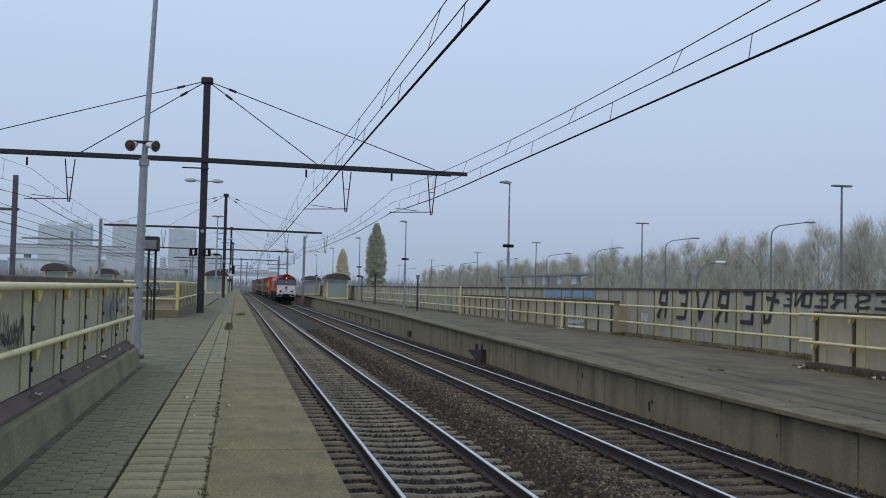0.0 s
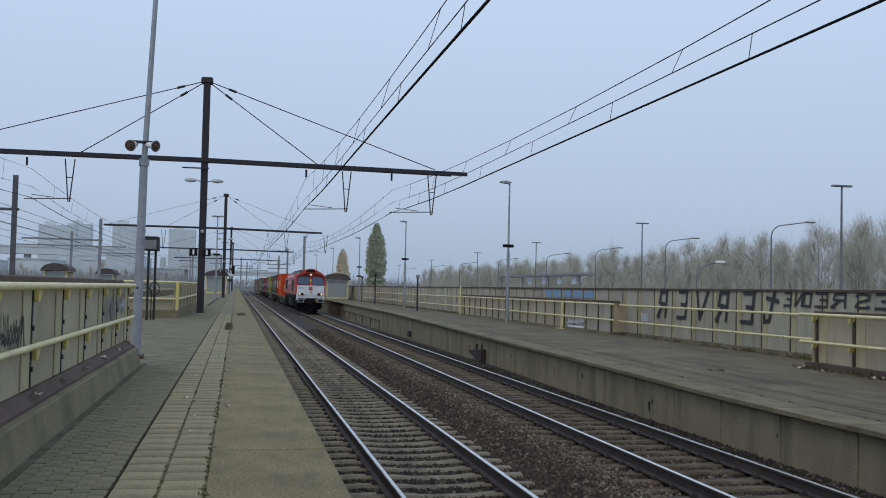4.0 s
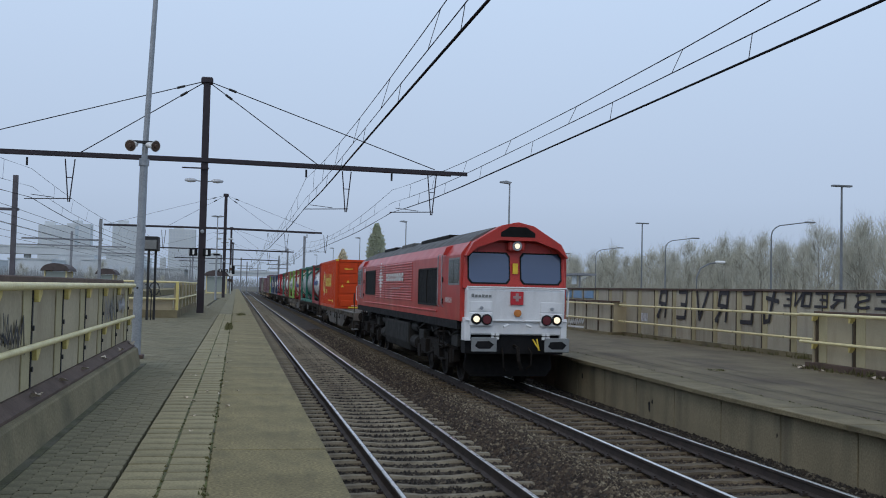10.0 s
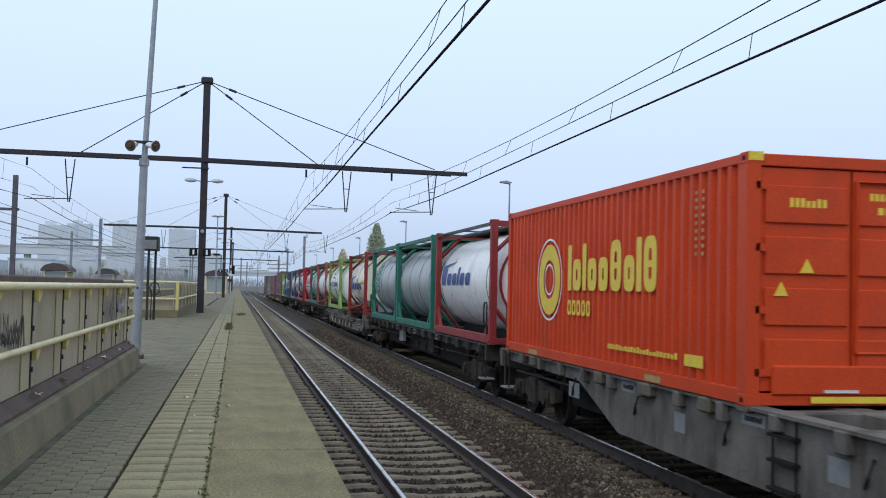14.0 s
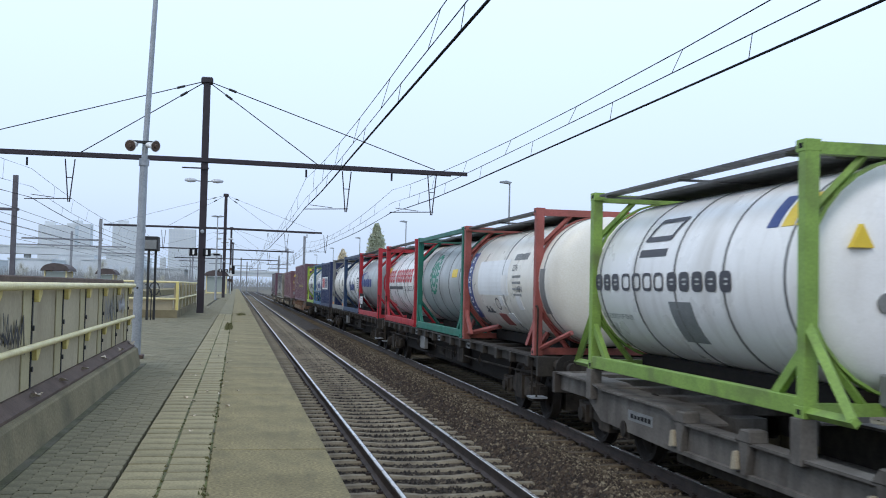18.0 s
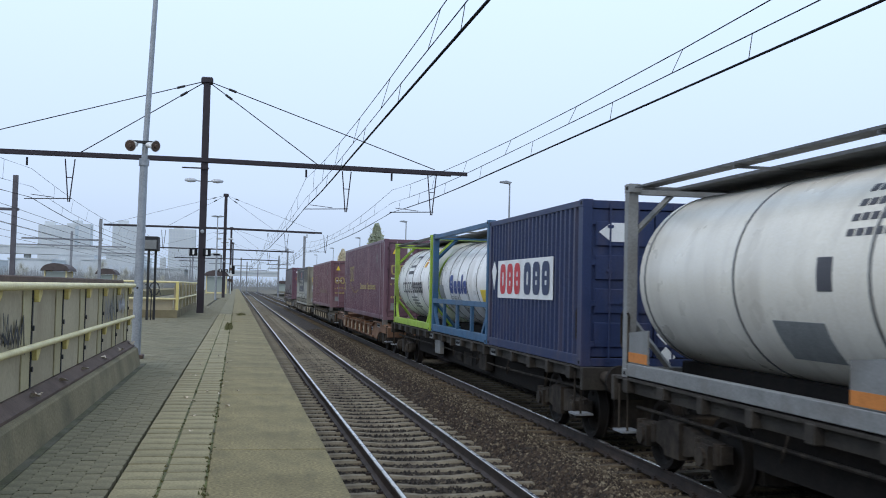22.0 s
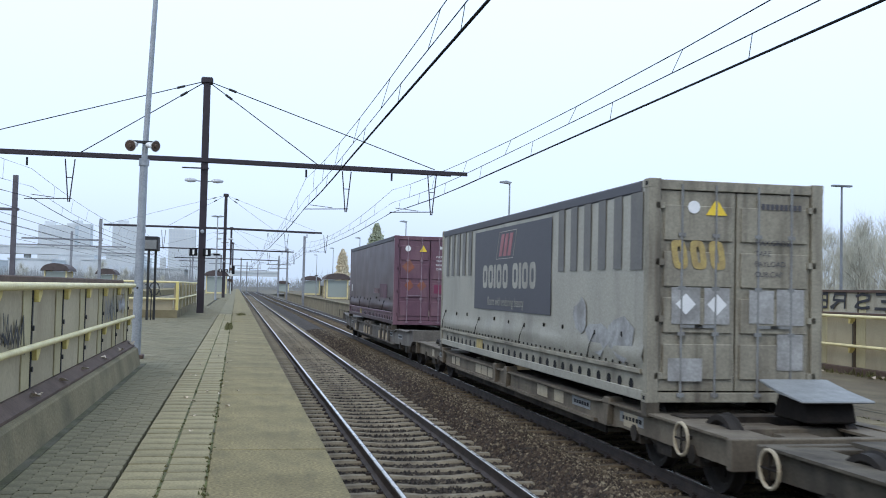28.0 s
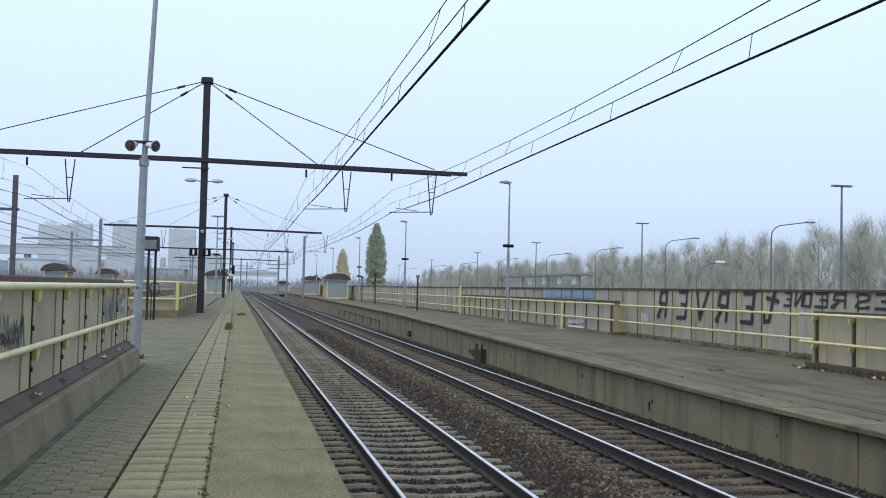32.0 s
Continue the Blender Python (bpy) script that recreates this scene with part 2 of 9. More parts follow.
def prism(bm, poly, axis, a, b):
    """Extrudes a 2D outline along an axis: 'x' takes (y, z), 'y' takes (x, z), 'z' takes (x, y)."""
    def at(p, t):
        return {"x": (t, p[0], p[1]), "y": (p[0], t, p[1]), "z": (p[0], p[1], t)}[axis]
    r0 = [bm.verts.new(at(p, a)) for p in poly]
    r1 = [bm.verts.new(at(p, b)) for p in poly]
    n = len(poly)
    for i in range(n):
        j = (i + 1) % n
        bm.faces.new((r0[i], r0[j], r1[j], r1[i]))
    bm.faces.new(r0[::-1])
    bm.faces.new(r1)
    return bm


def lathe(bm, profile, centre, axis="y", seg=24, hollow=False):
    """Turns (t, radius) round an axis through centre (the two other coordinates); hollow makes a ring."""
    rings = []
    for t, r in profile:
        ring = []
        for i in range(seg):
            c, s = r * math.cos(2 * math.pi * i / seg), r * math.sin(2 * math.pi * i / seg)
            p = {"y": (centre[0] + c, t, centre[1] + s), "x": (t, centre[0] + c, centre[1] + s),
                 "z": (centre[0] + c, centre[1] + s, t)}[axis]
            ring.append(bm.verts.new(p))
        rings.append(ring)
    for a, b in zip(rings, rings[1:] + ([rings[0]] if hollow else [])):
        for i in range(seg):
            j = (i + 1) % seg
            bm.faces.new((a[i], a[j], b[j], b[i]))
    if not hollow:
        bm.faces.new(rings[0][::-1])
        bm.faces.new(rings[-1])
    return bm


def tube(bm, pts, r, seg=6):
    """One bent tube through the points."""
    pts = [Vector(p) for p in pts]
    rings = []
    for i, p in enumerate(pts):
        d = (pts[min(i + 1, len(pts) - 1)] - pts[max(i - 1, 0)]).normalized()
        q = d.to_track_quat("Z", "Y")
        rings.append([bm.verts.new(p + q @ Vector((r * math.cos(2 * math.pi * k / seg), r * math.sin(2 * math.pi * k / seg), 0))) for k in range(seg)])
    for a, b in zip(rings, rings[1:]):
        near = min(range(seg), key=lambda k: (b[k].co - a[0].co).length)
        b[:] = b[near:] + b[:near]
        for k in range(seg):
            j = (k + 1) % seg
            bm.faces.new((a[k], a[j], b[j], b[k]))
    bm.faces.new(rings[0][::-1])
    bm.faces.new(rings[-1])
    return bm


def finish(bm, name, material, bevel=0.0, smooth=False):
    if bevel:
        bmesh.ops.bevel(bm, geom=bm.edges[:], offset=bevel, segments=1, affect="EDGES")
    bmesh.ops.recalc_face_normals(bm, faces=bm.faces[:])
    me = bpy.data.meshes.new(name)
    bm.to_mesh(me)
    bm.free()
    me.materials.append(material)
    if smooth:
        me.shade_smooth()
        me.set_sharp_from_angle(angle=radians(40))
    return me


def part(name, bm, material, parent, label="", bevel=0.0, smooth=False):
    ob = new(name, finish(bm, name, material, bevel, smooth))
    ob.parent = parent
    if label:
        tagged(ob, label)
    return ob


def solid(name, bm, material, label, category, kind="", group="", bevel=0.0, smooth=False):
    ob = new(name, finish(bm, name, material, bevel, smooth))
    return tagged(ob, label, category, group, kind)


def thing(name, label, category, group="", at=(0, 0, 0), kind=""):
    ob = new(name)
    ob.location = at
    ob.empty_display_size = 0.2
    return tagged(ob, label, category, group, kind)


def B():
    return bmesh.new()


def sheet(name, verts, faces, material):
    me = bpy.data.meshes.new(name)
    me.from_pydata(verts, [], faces)
    me.materials.append(material)
    return me


# ------------------------------------------------------------------ plan
RAIL = 1.505          # between rail head centres
T1, T2 = 2.664, 6.5   # the two track centre lines
ZL = 1.08             # height of the tall platform over the rail
EDGE_L = 0.72

# ------------------------------------------------------------------ ground and tracks
bm = B()
box(bm, -1500, 1500, -300, 2500, -1.2, -0.5)
solid("ground", bm, M_GROUND, "dull brown earth around the railway", "ground", "structure")

bm = B()
ys = [-20 + i * 1.0 for i in range(80)] + [60 + i * 12 for i in range(32)]
xs = [0.6, 0.95, 1.3, 1.9, 2.664, 3.4, 3.95, 4.3, 4.6, 4.9, 5.2, 5.75, 6.5, 7.25, 7.75, 8.2, 8.6]
zs = [-0.3, -0.25, -0.235, -0.24, -0.25, -0.24, -0.23, -0.17, -0.12, -0.15, -0.215, -0.235, -0.24, -0.235, -0.24, -0.22, -0.2]
grid = [[bm.verts.new((x, y, z + 0.015 * noise.noise((x * 1.3, y * 0.7, 3)))) for x, z in zip(xs, zs)] for y in ys]
for a, b in zip(grid, grid[1:]):
    for i in range(len(xs) - 1):
        bm.faces.new((a[i], a[i + 1], b[i + 1], b[i]))
solid("ballast", bm, M_BALLAST, "brown crushed-stone ballast bed under both tracks", "ballast", "structure", smooth=True)


def stones(name, count, x0, x1, y0, y1, material, size):
    """Loose crushed stones: one joined sheet of small uneven octahedra."""
    rng = np.random.RandomState(count)
    base = np.array([(1, 0, 0), (0, 1, 0), (-1, 0, 0), (0, -1, 0), (0, 0, 1), (0, 0, -1)], float)
    tri = np.array([(0, 1, 4), (1, 2, 4), (2, 3, 4), (3, 0, 4), (1, 0, 5), (2, 1, 5), (3, 2, 5), (0, 3, 5)])
    x = rng.uniform(x0, x1, count)
    y = y0 + (y1 - y0) * rng.rand(count) ** 1.7
    s = size * rng.uniform(0.6, 1.5, count)
    a = rng.uniform(0, 6.28, count)
    p = base[None] * (s[:, None, None] * rng.uniform(0.55, 1.25, (count, 6, 1)))
    p[:, :, 2] *= 0.75
    c, sn = np.cos(a)[:, None], np.sin(a)[:, None]
    q = np.stack([p[:, :, 0] * c - p[:, :, 1] * sn + x[:, None], p[:, :, 0] * sn + p[:, :, 1] * c + y[:, None],
                  p[:, :, 2] + np.interp(x, xs, zs)[:, None] + 0.004], 2).reshape(-1, 3)
    f = (tri[None] + 6 * np.arange(count)[:, None, None]).reshape(-1, 3)
    return sheet(name, q.tolist(), f.tolist(), material)


def bed(x):
    return float(np.interp(x, xs, zs))


for x0, x1, y1, count, size, m, label in (
        (0.75, 3.9, 60.0, 46000, 0.033, M_STONED, "dark oily crushed stones between the sleepers"),
        (3.75, 4.95, 60.0, 24000, 0.037, M_STONEB, "dark brown crushed stones between the tracks"),
        (4.6, 5.5, 60.0, 17000, 0.037, M_STONE, "mixed brown and pale crushed stones between the tracks"),
        (5.4, 7.75, 60.0, 30000, 0.034, M_STONEB, "brown crushed stones between the sleepers of the second track"),
        (7.6, 8.3, 60.0, 12000, 0.036, M_STONED, "dark crushed stones at the foot of the platform wall")):
    gravel = new("ballast_stones", stones("ballast_stones", count, x0, x1, 6.0, y1, m, size))
    tagged(gravel, label, "gravel", kind="stuff")


def sleeper_mesh(name, material):
    """A concrete sleeper: thick seats under the rails, a lower waist between them."""
    bm = B()
    prof = [(-1.28, 0.095, -0.185), (-1.0, 0.098, -0.176), (-0.55, 0.096, -0.182), (-0.3, 0.085, -0.206), (0.3, 0.085, -0.206),
            (0.55, 0.096, -0.182), (1.0, 0.098, -0.176), (1.28, 0.095, -0.185)]
    rings = []
    for x, w, z in prof:
        rings.append([bm.verts.new(p) for p in ((x, -w, -0.36), (x, -w, z - 0.03), (x, -w + 0.03, z), (x, w - 0.03, z), (x, w, z - 0.03), (x, w, -0.36))])
    for a, b in zip(rings, rings[1:]):
        for i in range(5):
            bm.faces.new((a[i], a[i + 1], b[i + 1], b[i]))
    bm.faces.new(rings[0])
    bm.faces.new(rings[-1][::-1])
    return finish(bm, name, material)


def worn_sleeper_mesh(name, material, seed):
    """A split wooden sleeper with uneven worn edges."""
    bm, r = B(), random.Random(seed)
    rings = []
    for k in range(14):
        x = -1.28 + k * 2.56 / 13
        w0, w1, z = 0.13 + r.uniform(-0.022, 0.012), 0.13 + r.uniform(-0.022, 0.012), -0.18 + r.uniform(-0.02, 0.006)
        rings.append([bm.verts.new(p) for p in ((x, -w0, -0.36), (x, -w0, z - 0.03), (x, -w0 + 0.025, z), (x, -0.01, z - r.uniform(0.0, 0.012)),
                                                (x, w1 - 0.025, z + r.uniform(-0.01, 0)), (x, w1, z - 0.03), (x, w1, -0.36))])
    for a, b in zip(rings, rings[1:]):
        for i in range(6):
            bm.faces.new((a[i], a[i + 1], b[i + 1], b[i]))
    bm.faces.new(rings[0])
    bm.faces.new(rings[-1][::-1])
    return finish(bm, name, material)


RAIL_OUT = [(-0.075, -0.172), (0.075, -0.172), (0.075, -0.158), (0.012, -0.14), (0.009, -0.05), (0.036, -0.036), (0.036, -0.006),
            (-0.036, -0.006), (-0.036, -0.036), (-0.009, -0.05), (-0.012, -0.14), (-0.075, -0.158)]


def clip_mesh():
    bm = B()
    for sx in (-1, 1):
        box(bm, sx * 0.1 - 0.035, sx * 0.1 + 0.035, -0.05, 0.05, -0.18, -0.145)
        rod(bm, (sx * 0.1, 0, -0.16), (sx * 0.1, 0, -0.125), 0.016, 6)
    return finish(bm, "rail_clip", M_RAIL)


CLIP = clip_mesh()


def track(name, cx, material, label):
    tr = thing(name, label, "railway track", kind="structure")
    for s in (-1, 1):
        bm = B()
        prism(bm, [(cx + s * RAIL / 2 + x, z) for x, z in RAIL_OUT], "y", -40, 420)
        r = part("rail", bm, M_RAIL, tr)
        bm = B()
        prism(bm, [(cx + s * RAIL / 2 + x, z) for x, z in ((-0.027, -0.006), (0.027, -0.006), (0.022, 0.0), (-0.022, 0.0))], "y", -40, 420)
        part("rail_head", bm, M_SHINE, r, "polished running surface")
    shapes = [sleeper_mesh("sleeper", material)] if cx < 5 else [worn_sleeper_mesh("sleeper", material, k) for k in range(4)]
    rng = random.Random(int(cx * 10))
    for i in range(160):
        o = new("sleeper", shapes[i % len(shapes)])
        o.parent = tr
        o.location = (cx + rng.uniform(-0.015, 0.015), -6.6 + i * 0.6, rng.uniform(-0.006, 0.004))
        o.rotation_euler = (0, 0, rng.uniform(-0.012, 0.012))
        if 18 < i < 65:
            for s in (-1, 1):
                c = new("rail_clip", CLIP)
                c.parent = o
                c.location = (s * RAIL / 2, 0, 0)
    bm = B()
    for i in range(140, 420):
        y = 5.4 + i * 0.6
        box(bm, cx - 1.28, cx + 1.28, y - 0.12, y + 0.12, -0.34, -0.185)
    tagged(part("far_sleepers", bm, material, tr), kind="stuff")


track("track_1", T1, M_SLEEPER, "straight railway track on pale concrete sleepers")
track("track_2", T2, M_SLEEPER2, "straight railway track on stained brown sleepers")
bm = B()
for cx in (-9.0, -13.2, -17.5):
    for s in (-1, 1):
        box(bm, cx + s * RAIL / 2 - 0.036, cx + s * RAIL / 2 + 0.036, -20, 400, -0.2, 0)
solid("far_tracks", bm, M_RAIL, "rails of the tracks beyond the island platform", "railway track", "structure")

# ------------------------------------------------------------------ tall platform
bm = B()
box(bm, -7.2, EDGE_L - 0.05, -15, 330, -0.5, ZL - 0.06)
solid("platform_1", bm, M_JOINT, "raised island platform body under its paving", "platform", "structure")
paving = thing("platform_paving", "weathered platform paving of slabs, tiles and pavers", "paving", kind="structure")


def slab_mesh(name, w, l, h, material, c=0.006):
    bm = B()
    box(bm, -w / 2, w / 2, -l / 2, l / 2, -h, 0)
    return finish(bm, name, material, c)


ME_SLAB = slab_mesh("edge_slab", EDGE_L + 0.15 - 0.008, 1.99, 0.1, M_SLAB)
ME_TILE = slab_mesh("tile", 0.266, 0.286, 0.05, M_TILE, 0.008)


def paver(bm, x, y, z, w=0.0523, h=0.1046, c=0.016):
    """A paver with cut corners, which leave small pits between them."""
    return prism(bm, [(x - w + c, y - h), (x + w - c, y - h), (x + w, y - h + c), (x + w, y + h - c), (x + w - c, y + h), (x - w + c, y + h), (x - w, y + h - c), (x - w, y - h + c)],
                 "z", z - 0.05, z)


ME_PAVER = finish(paver(B(), 0, 0, 0), "paver", M_PAVER)
rng = random.Random(3)
for i in range(-8, 45):
    o = new("edge_slab", ME_SLAB)
    o.parent, o.location = paving, ((EDGE_L - 0.15) / 2, 1.0 + i * 2.0, ZL + rng.uniform(-0.004, 0.004))
    o.rotation_euler = (rng.uniform(-0.002, 0.002), rng.uniform(-0.004, 0.004), 0)
for c, x in enumerate((-0.292, -0.572)):
    for i in range(131):
        o = new("tile", ME_TILE)
        o.parent, o.location = paving, (x, 5.75 + i * 0.3 + 0.04 * c, ZL - 0.002 + rng.uniform(-0.003, 0.003))
        o.rotation_euler = (rng.uniform(-0.008, 0.008), rng.uniform(-0.008, 0.008), rng.uniform(-0.006, 0.006))
bm = B()
box(bm, -1.42, -1.34, 4, 16.6, ZL - 0.004, ZL + 0.003)
part("gutter_moss", bm, M_MOSS, paving, "dark mossy gutter strip")
for x0, x1 in ((-0.163, -0.146), (-0.44, -0.424)):
    bm = B()
    box(bm, x0, x1, 5.6, 45, ZL - 0.05, ZL - 0.007)
    part("joint_moss", bm, M_MOSSG, paving, "green moss in a paving joint")
far_v = B()
n = 0
for i in range(448):
    for k in range(32 if 16.6 < 5.4 + i * 0.21 < 62 else 8):
        x, y = -0.777 - k * 0.105, 5.4 + i * 0.21 + (0.105 if k % 2 else 0)
        if n < 300 and y > 6.2 and k < 8:
            o = new("paver", ME_PAVER)
            o.parent, o.location = paving, (x, y, ZL - 0.004 + rng.uniform(-0.002, 0.002))
            o.rotation_euler = (rng.uniform(-0.006, 0.006), rng.uniform(-0.006, 0.006), 0)
            n += 1
        else:
            z = ZL - 0.004 + rng.uniform(-0.0015, 0.0015)
            if y < 34:
                paver(far_v, x, y, z)
            else:
                box(far_v, x - 0.0505, x + 0.0505, y - 0.1025, y + 0.1025, z - 0.05, z)
tagged(part("far_pavers", far_v, M_PAVER, paving), kind="stuff")
bm = B()
box(bm, -7.2, -1.75, 16.7, 330, ZL - 0.06, ZL - 0.012)
box(bm, -1.75, -0.72, 99.9, 330, ZL - 0.06, ZL - 0.012)
box(bm, -0.72, -0.16, 45.1, 330, ZL - 0.06, ZL - 0.008)
box(bm, -7.2, -0.722, -15, 5.3, ZL - 0.06, ZL - 0.012)
box(bm, -0.705, -0.16, -15, 5.5, ZL - 0.06, ZL - 0.008)
part("rear_paving", bm, M_PAVER, paving)
bm = B()
box(bm, -0.15, EDGE_L, 90.0, 330, ZL - 0.06, ZL)
part("far_edge", bm, M_SLAB, paving)

# ------------------------------------------------------------------ low platform across the tracks
EDGE = [(-15, 8.1, 0.64), (16, 8.1, 0.64), (25.2, 8.25, 0.72), (31.2, 8.4, 0.74), (40.7, 8.6, 0.79), (58, 8.9, 0.92), (95, 9.4, 0.94),
        (125, 9.8, 0.95), (240, 10.3, 0.95)]


def edge_at(y):
    return (float(np.interp(y, [e[0] for e in EDGE], [e[1] for e in EDGE])), float(np.interp(y, [e[0] for e in EDGE], [e[2] for e in EDGE])))


ZR = 0.75
bm = B()
rows = []
for i in range(190):
    y = -15 + i * 2.0
    x, z = edge_at(y)
    rows.append([bm.verts.new(p) for p in ((x + 0.75, y, z), (x + 2.4, y, (z + ZR) / 2), (15.2, y, ZR), (22, y, ZR))])
for a, b in zip(rows, rows[1:]):
    for i in range(3):
        bm.faces.new((a[i], a[i + 1], b[i + 1], b[i]))
solid("platform_2", bm, M_ASPHALT, "worn grey asphalt platform surface across the tracks", "platform", "structure")
rim = thing("platform_edge", "concrete platform wall with overhanging kerb slabs", "platform edge", kind="structure")
for i in range(120):
    y0, y1 = -9.5 + i * 2.0 + 0.01, -9.5 + (i + 1) * 2.0 - 0.01
    (xa, za), (xb, zb) = edge_at(y0), edge_at(y1)
    bm = B()
    v = [bm.verts.new(p) for p in ((xa, y0, za - 0.075), (xa + 0.72, y0, za - 0.075), (xb + 0.72, y1, zb - 0.075), (xb, y1, zb - 0.075),
                                   (xa, y0, za + 0.006), (xa + 0.72, y0, za + 0.006), (xb + 0.72, y1, zb + 0.006), (xb, y1, zb + 0.006))]
    for f in ((3, 2, 1, 0), (4, 5, 6, 7), (0, 1, 5, 4), (1, 2, 6, 5), (2, 3, 7, 6), (3, 0, 4, 7)):
        bm.faces.new([v[k] for k in f])
    part("kerb_slab", bm, M_KERB, rim, bevel=0.01)
    bm = B()
    d = 0.16
    v = [bm.verts.new(p) for p in ((xa + d, y0 + 0.006, -0.6), (xa + d + 0.3, y0 + 0.006, -0.6), (xb + d + 0.3, y1 - 0.006, -0.6), (xb + d, y1 - 0.006, -0.6),
                                   (xa + d, y0 + 0.006, za - 0.075), (xa + d + 0.3, y0 + 0.006, za - 0.075), (xb + d + 0.3, y1 - 0.006, zb - 0.075), (xb + d, y1 - 0.006, zb - 0.075))]
    for f in ((3, 2, 1, 0), (4, 5, 6, 7), (0, 1, 5, 4), (1, 2, 6, 5), (2, 3, 7, 6), (3, 0, 4, 7)):
        bm.faces.new([v[k] for k in f])
    part("wall_panel", bm, M_WALL, rim, bevel=0.008)

# ------------------------------------------------------------------ parapet on the tall platform
par = thing("parapet", "beige panel parapet with pale yellow handrails on a concrete plinth", "parapet", kind="structure")
Y0, Y1 = 2.0, 16.3
bm = B()
prism(bm, [(-1.4, ZL - 0.02), (-1.45, 1.345), (-1.5, 1.36), (-2.3, 1.36), (-2.3, ZL - 0.02)], "y", Y0, Y1)
part("plinth", bm, M_PLINTH, par, bevel=0.012)
bm = B()
prism(bm, [(-1.5, 1.362), (-1.5, 1.385), (-1.6, 1.46), (-1.75, 1.46), (-1.75, 1.362)], "y", Y0, Y1)
part("sill", bm, M_RUST, par, "brown sloping sill")
SEAM = 1.475
k = 0
y = 16.12
while y > Y0 + SEAM:
    bm = B()
    box(bm, -1.66, -1.62, y - SEAM + 0.02, y - 0.02, 1.46, 2.3)
    part("panel", bm, M_PANEL, par, bevel=0.006)
    bm = B()
    box(bm, -1.619, -1.606, y - 0.34, y - 0.03, 1.47, 2.3)
    part("cover_strip", bm, M_PANELY, par, "yellowed cover strip", bevel=0.004)
    bm = B()
    box(bm, -1.64, -1.6, y - 0.02, y + 0.02, 1.47, 2.3)
    part("post", bm, M_DARK, par)
    for z in (2.27, 1.8):
        bm = B()
        prism(bm, [(y - 0.005, z + 0.02), (y + 0.19, z + 0.02), (y + 0.16, z - 0.05), (y + 0.07, z - 0.11), (y + 0.02, z - 0.11)], "x", -1.6, -1.56)
        part("bracket", bm, M_YELLOW, par, "yellow handrail bracket", bevel=0.004)
    for z in (1.62, 1.95):
        bm = B()
        rod(bm, (-1.6, y, z), (-1.585, y, z), 0.022, 8)
        part("bolt", bm, M_DARK, par)
    y -= SEAM
for z, r in ((2.29, 0.031), (1.815, 0.027)):
    bm = B()
    rod(bm, (-1.54, Y0, z), (-1.54, 16.35, z), r, 12)
    part("handrail", bm, M_CREAM, par, "pale yellow tubular handrail", smooth=True)
bm = B()
box(bm, -2.3, -1.68, Y0, 16.2, 2.29, 2.372)
part("cap", bm, M_RUST, par, "brown weathered cap", bevel=0.01)
bm = B()
box(bm, -1.66, -1.6, 16.12, 16.2, 1.46, 2.3)
box(bm, -2.3, -1.66, 16.14, 16.18, 1.36, 2.29)
part("end_panel", bm, M_PANEL, par)

# second stair parapet
sp = thing("stair_parapet", "yellow-railed stair parapet of beige panels on a concrete plinth", "parapet", kind="structure")
SX0, SX1, SY0, SY1 = -6.2, -2.12, 39.0, 57.0
bm = B()
box(bm, SX0, SX1, SY0, SY0 + 0.3, ZL - 0.02, ZL + 0.28)
box(bm, SX1 - 0.3, SX1, SY0 + 0.3, SY1, ZL - 0.02, ZL + 0.28)
part("plinth", bm, M_PLINTH, sp, bevel=0.01)
for i in range(12):
    bm = B()
    y = SY0 + 0.16 + i * 1.475
    box(bm, SX1 - 0.14, SX1 - 0.09, y, y + 1.46, ZL + 0.28, 2.3)
    part("panel", bm, M_PANEL, sp)
for i in range(3):
    bm = B()
    x = SX1 - 0.145 - (i + 1) * 1.3
    box(bm, x, x + 1.26, SY0 + 0.15, SY0 + 0.2, ZL + 0.28, 1.8)
    part("panel", bm, M_PANEL, sp)
for z in (2.39, 1.77):
    bm = B()
    rod(bm, (SX0, SY0 + 0.05, z), (SX1, SY0 + 0.05, z), 0.04, 8)
    rod(bm, (SX1, SY0 + 0.05, z), (SX1, SY1, z), 0.04, 8)
    part("handrail", bm, M_CREAM, sp, smooth=True)
for x in (SX1 - 0.02, SX1 - 1.4, SX1 - 2.8, SX0 + 0.1):
    bm = B()
    box(bm, x - 0.05, x + 0.05, SY0, SY0 + 0.08, ZL + 0.28, 2.4)
    part("post", bm, M_YELLOW, sp)
for i in range(7):
    bm = B()
    box(bm, SX1 - 0.088, SX1 - 0.01, SY0 + 0.1 + 2.9 * i, SY0 + 0.14 + 2.9 * i, ZL + 0.28, 2.38)
    part("post", bm, M_PANELY, sp)

M_PANELP = mat("paler panel", (0.45, 0.415, 0.325), (0.37, 0.34, 0.265), 0.75, scale=0.9, fine=30, bump=0.08, vary=0.1, stain=(0.24, 0.2, 0.15), stretch=(1, 2.2, 0.3), amount=0.5)
M_SEAM = mat("rusty seam post", (0.1, 0.08, 0.055), (0.07, 0.055, 0.04), 0.8, scale=3, fine=40, bump=0.1)
# ------------------------------------------------------------------ rear wall of the low platform
rw = thing("rear_wall", "long beige panel wall with yellow posts and mirrored graffiti", "wall", kind="structure")
WX = 14.8
RW0 = 23.955
bm = B()
box(bm, WX - 0.15, WX + 0.4, 18, 230, ZR - 0.05, ZR + 0.12)
part("plinth", bm, M_PLINTH, rw)
y = RW0 - 4 * 1.545
k = 0
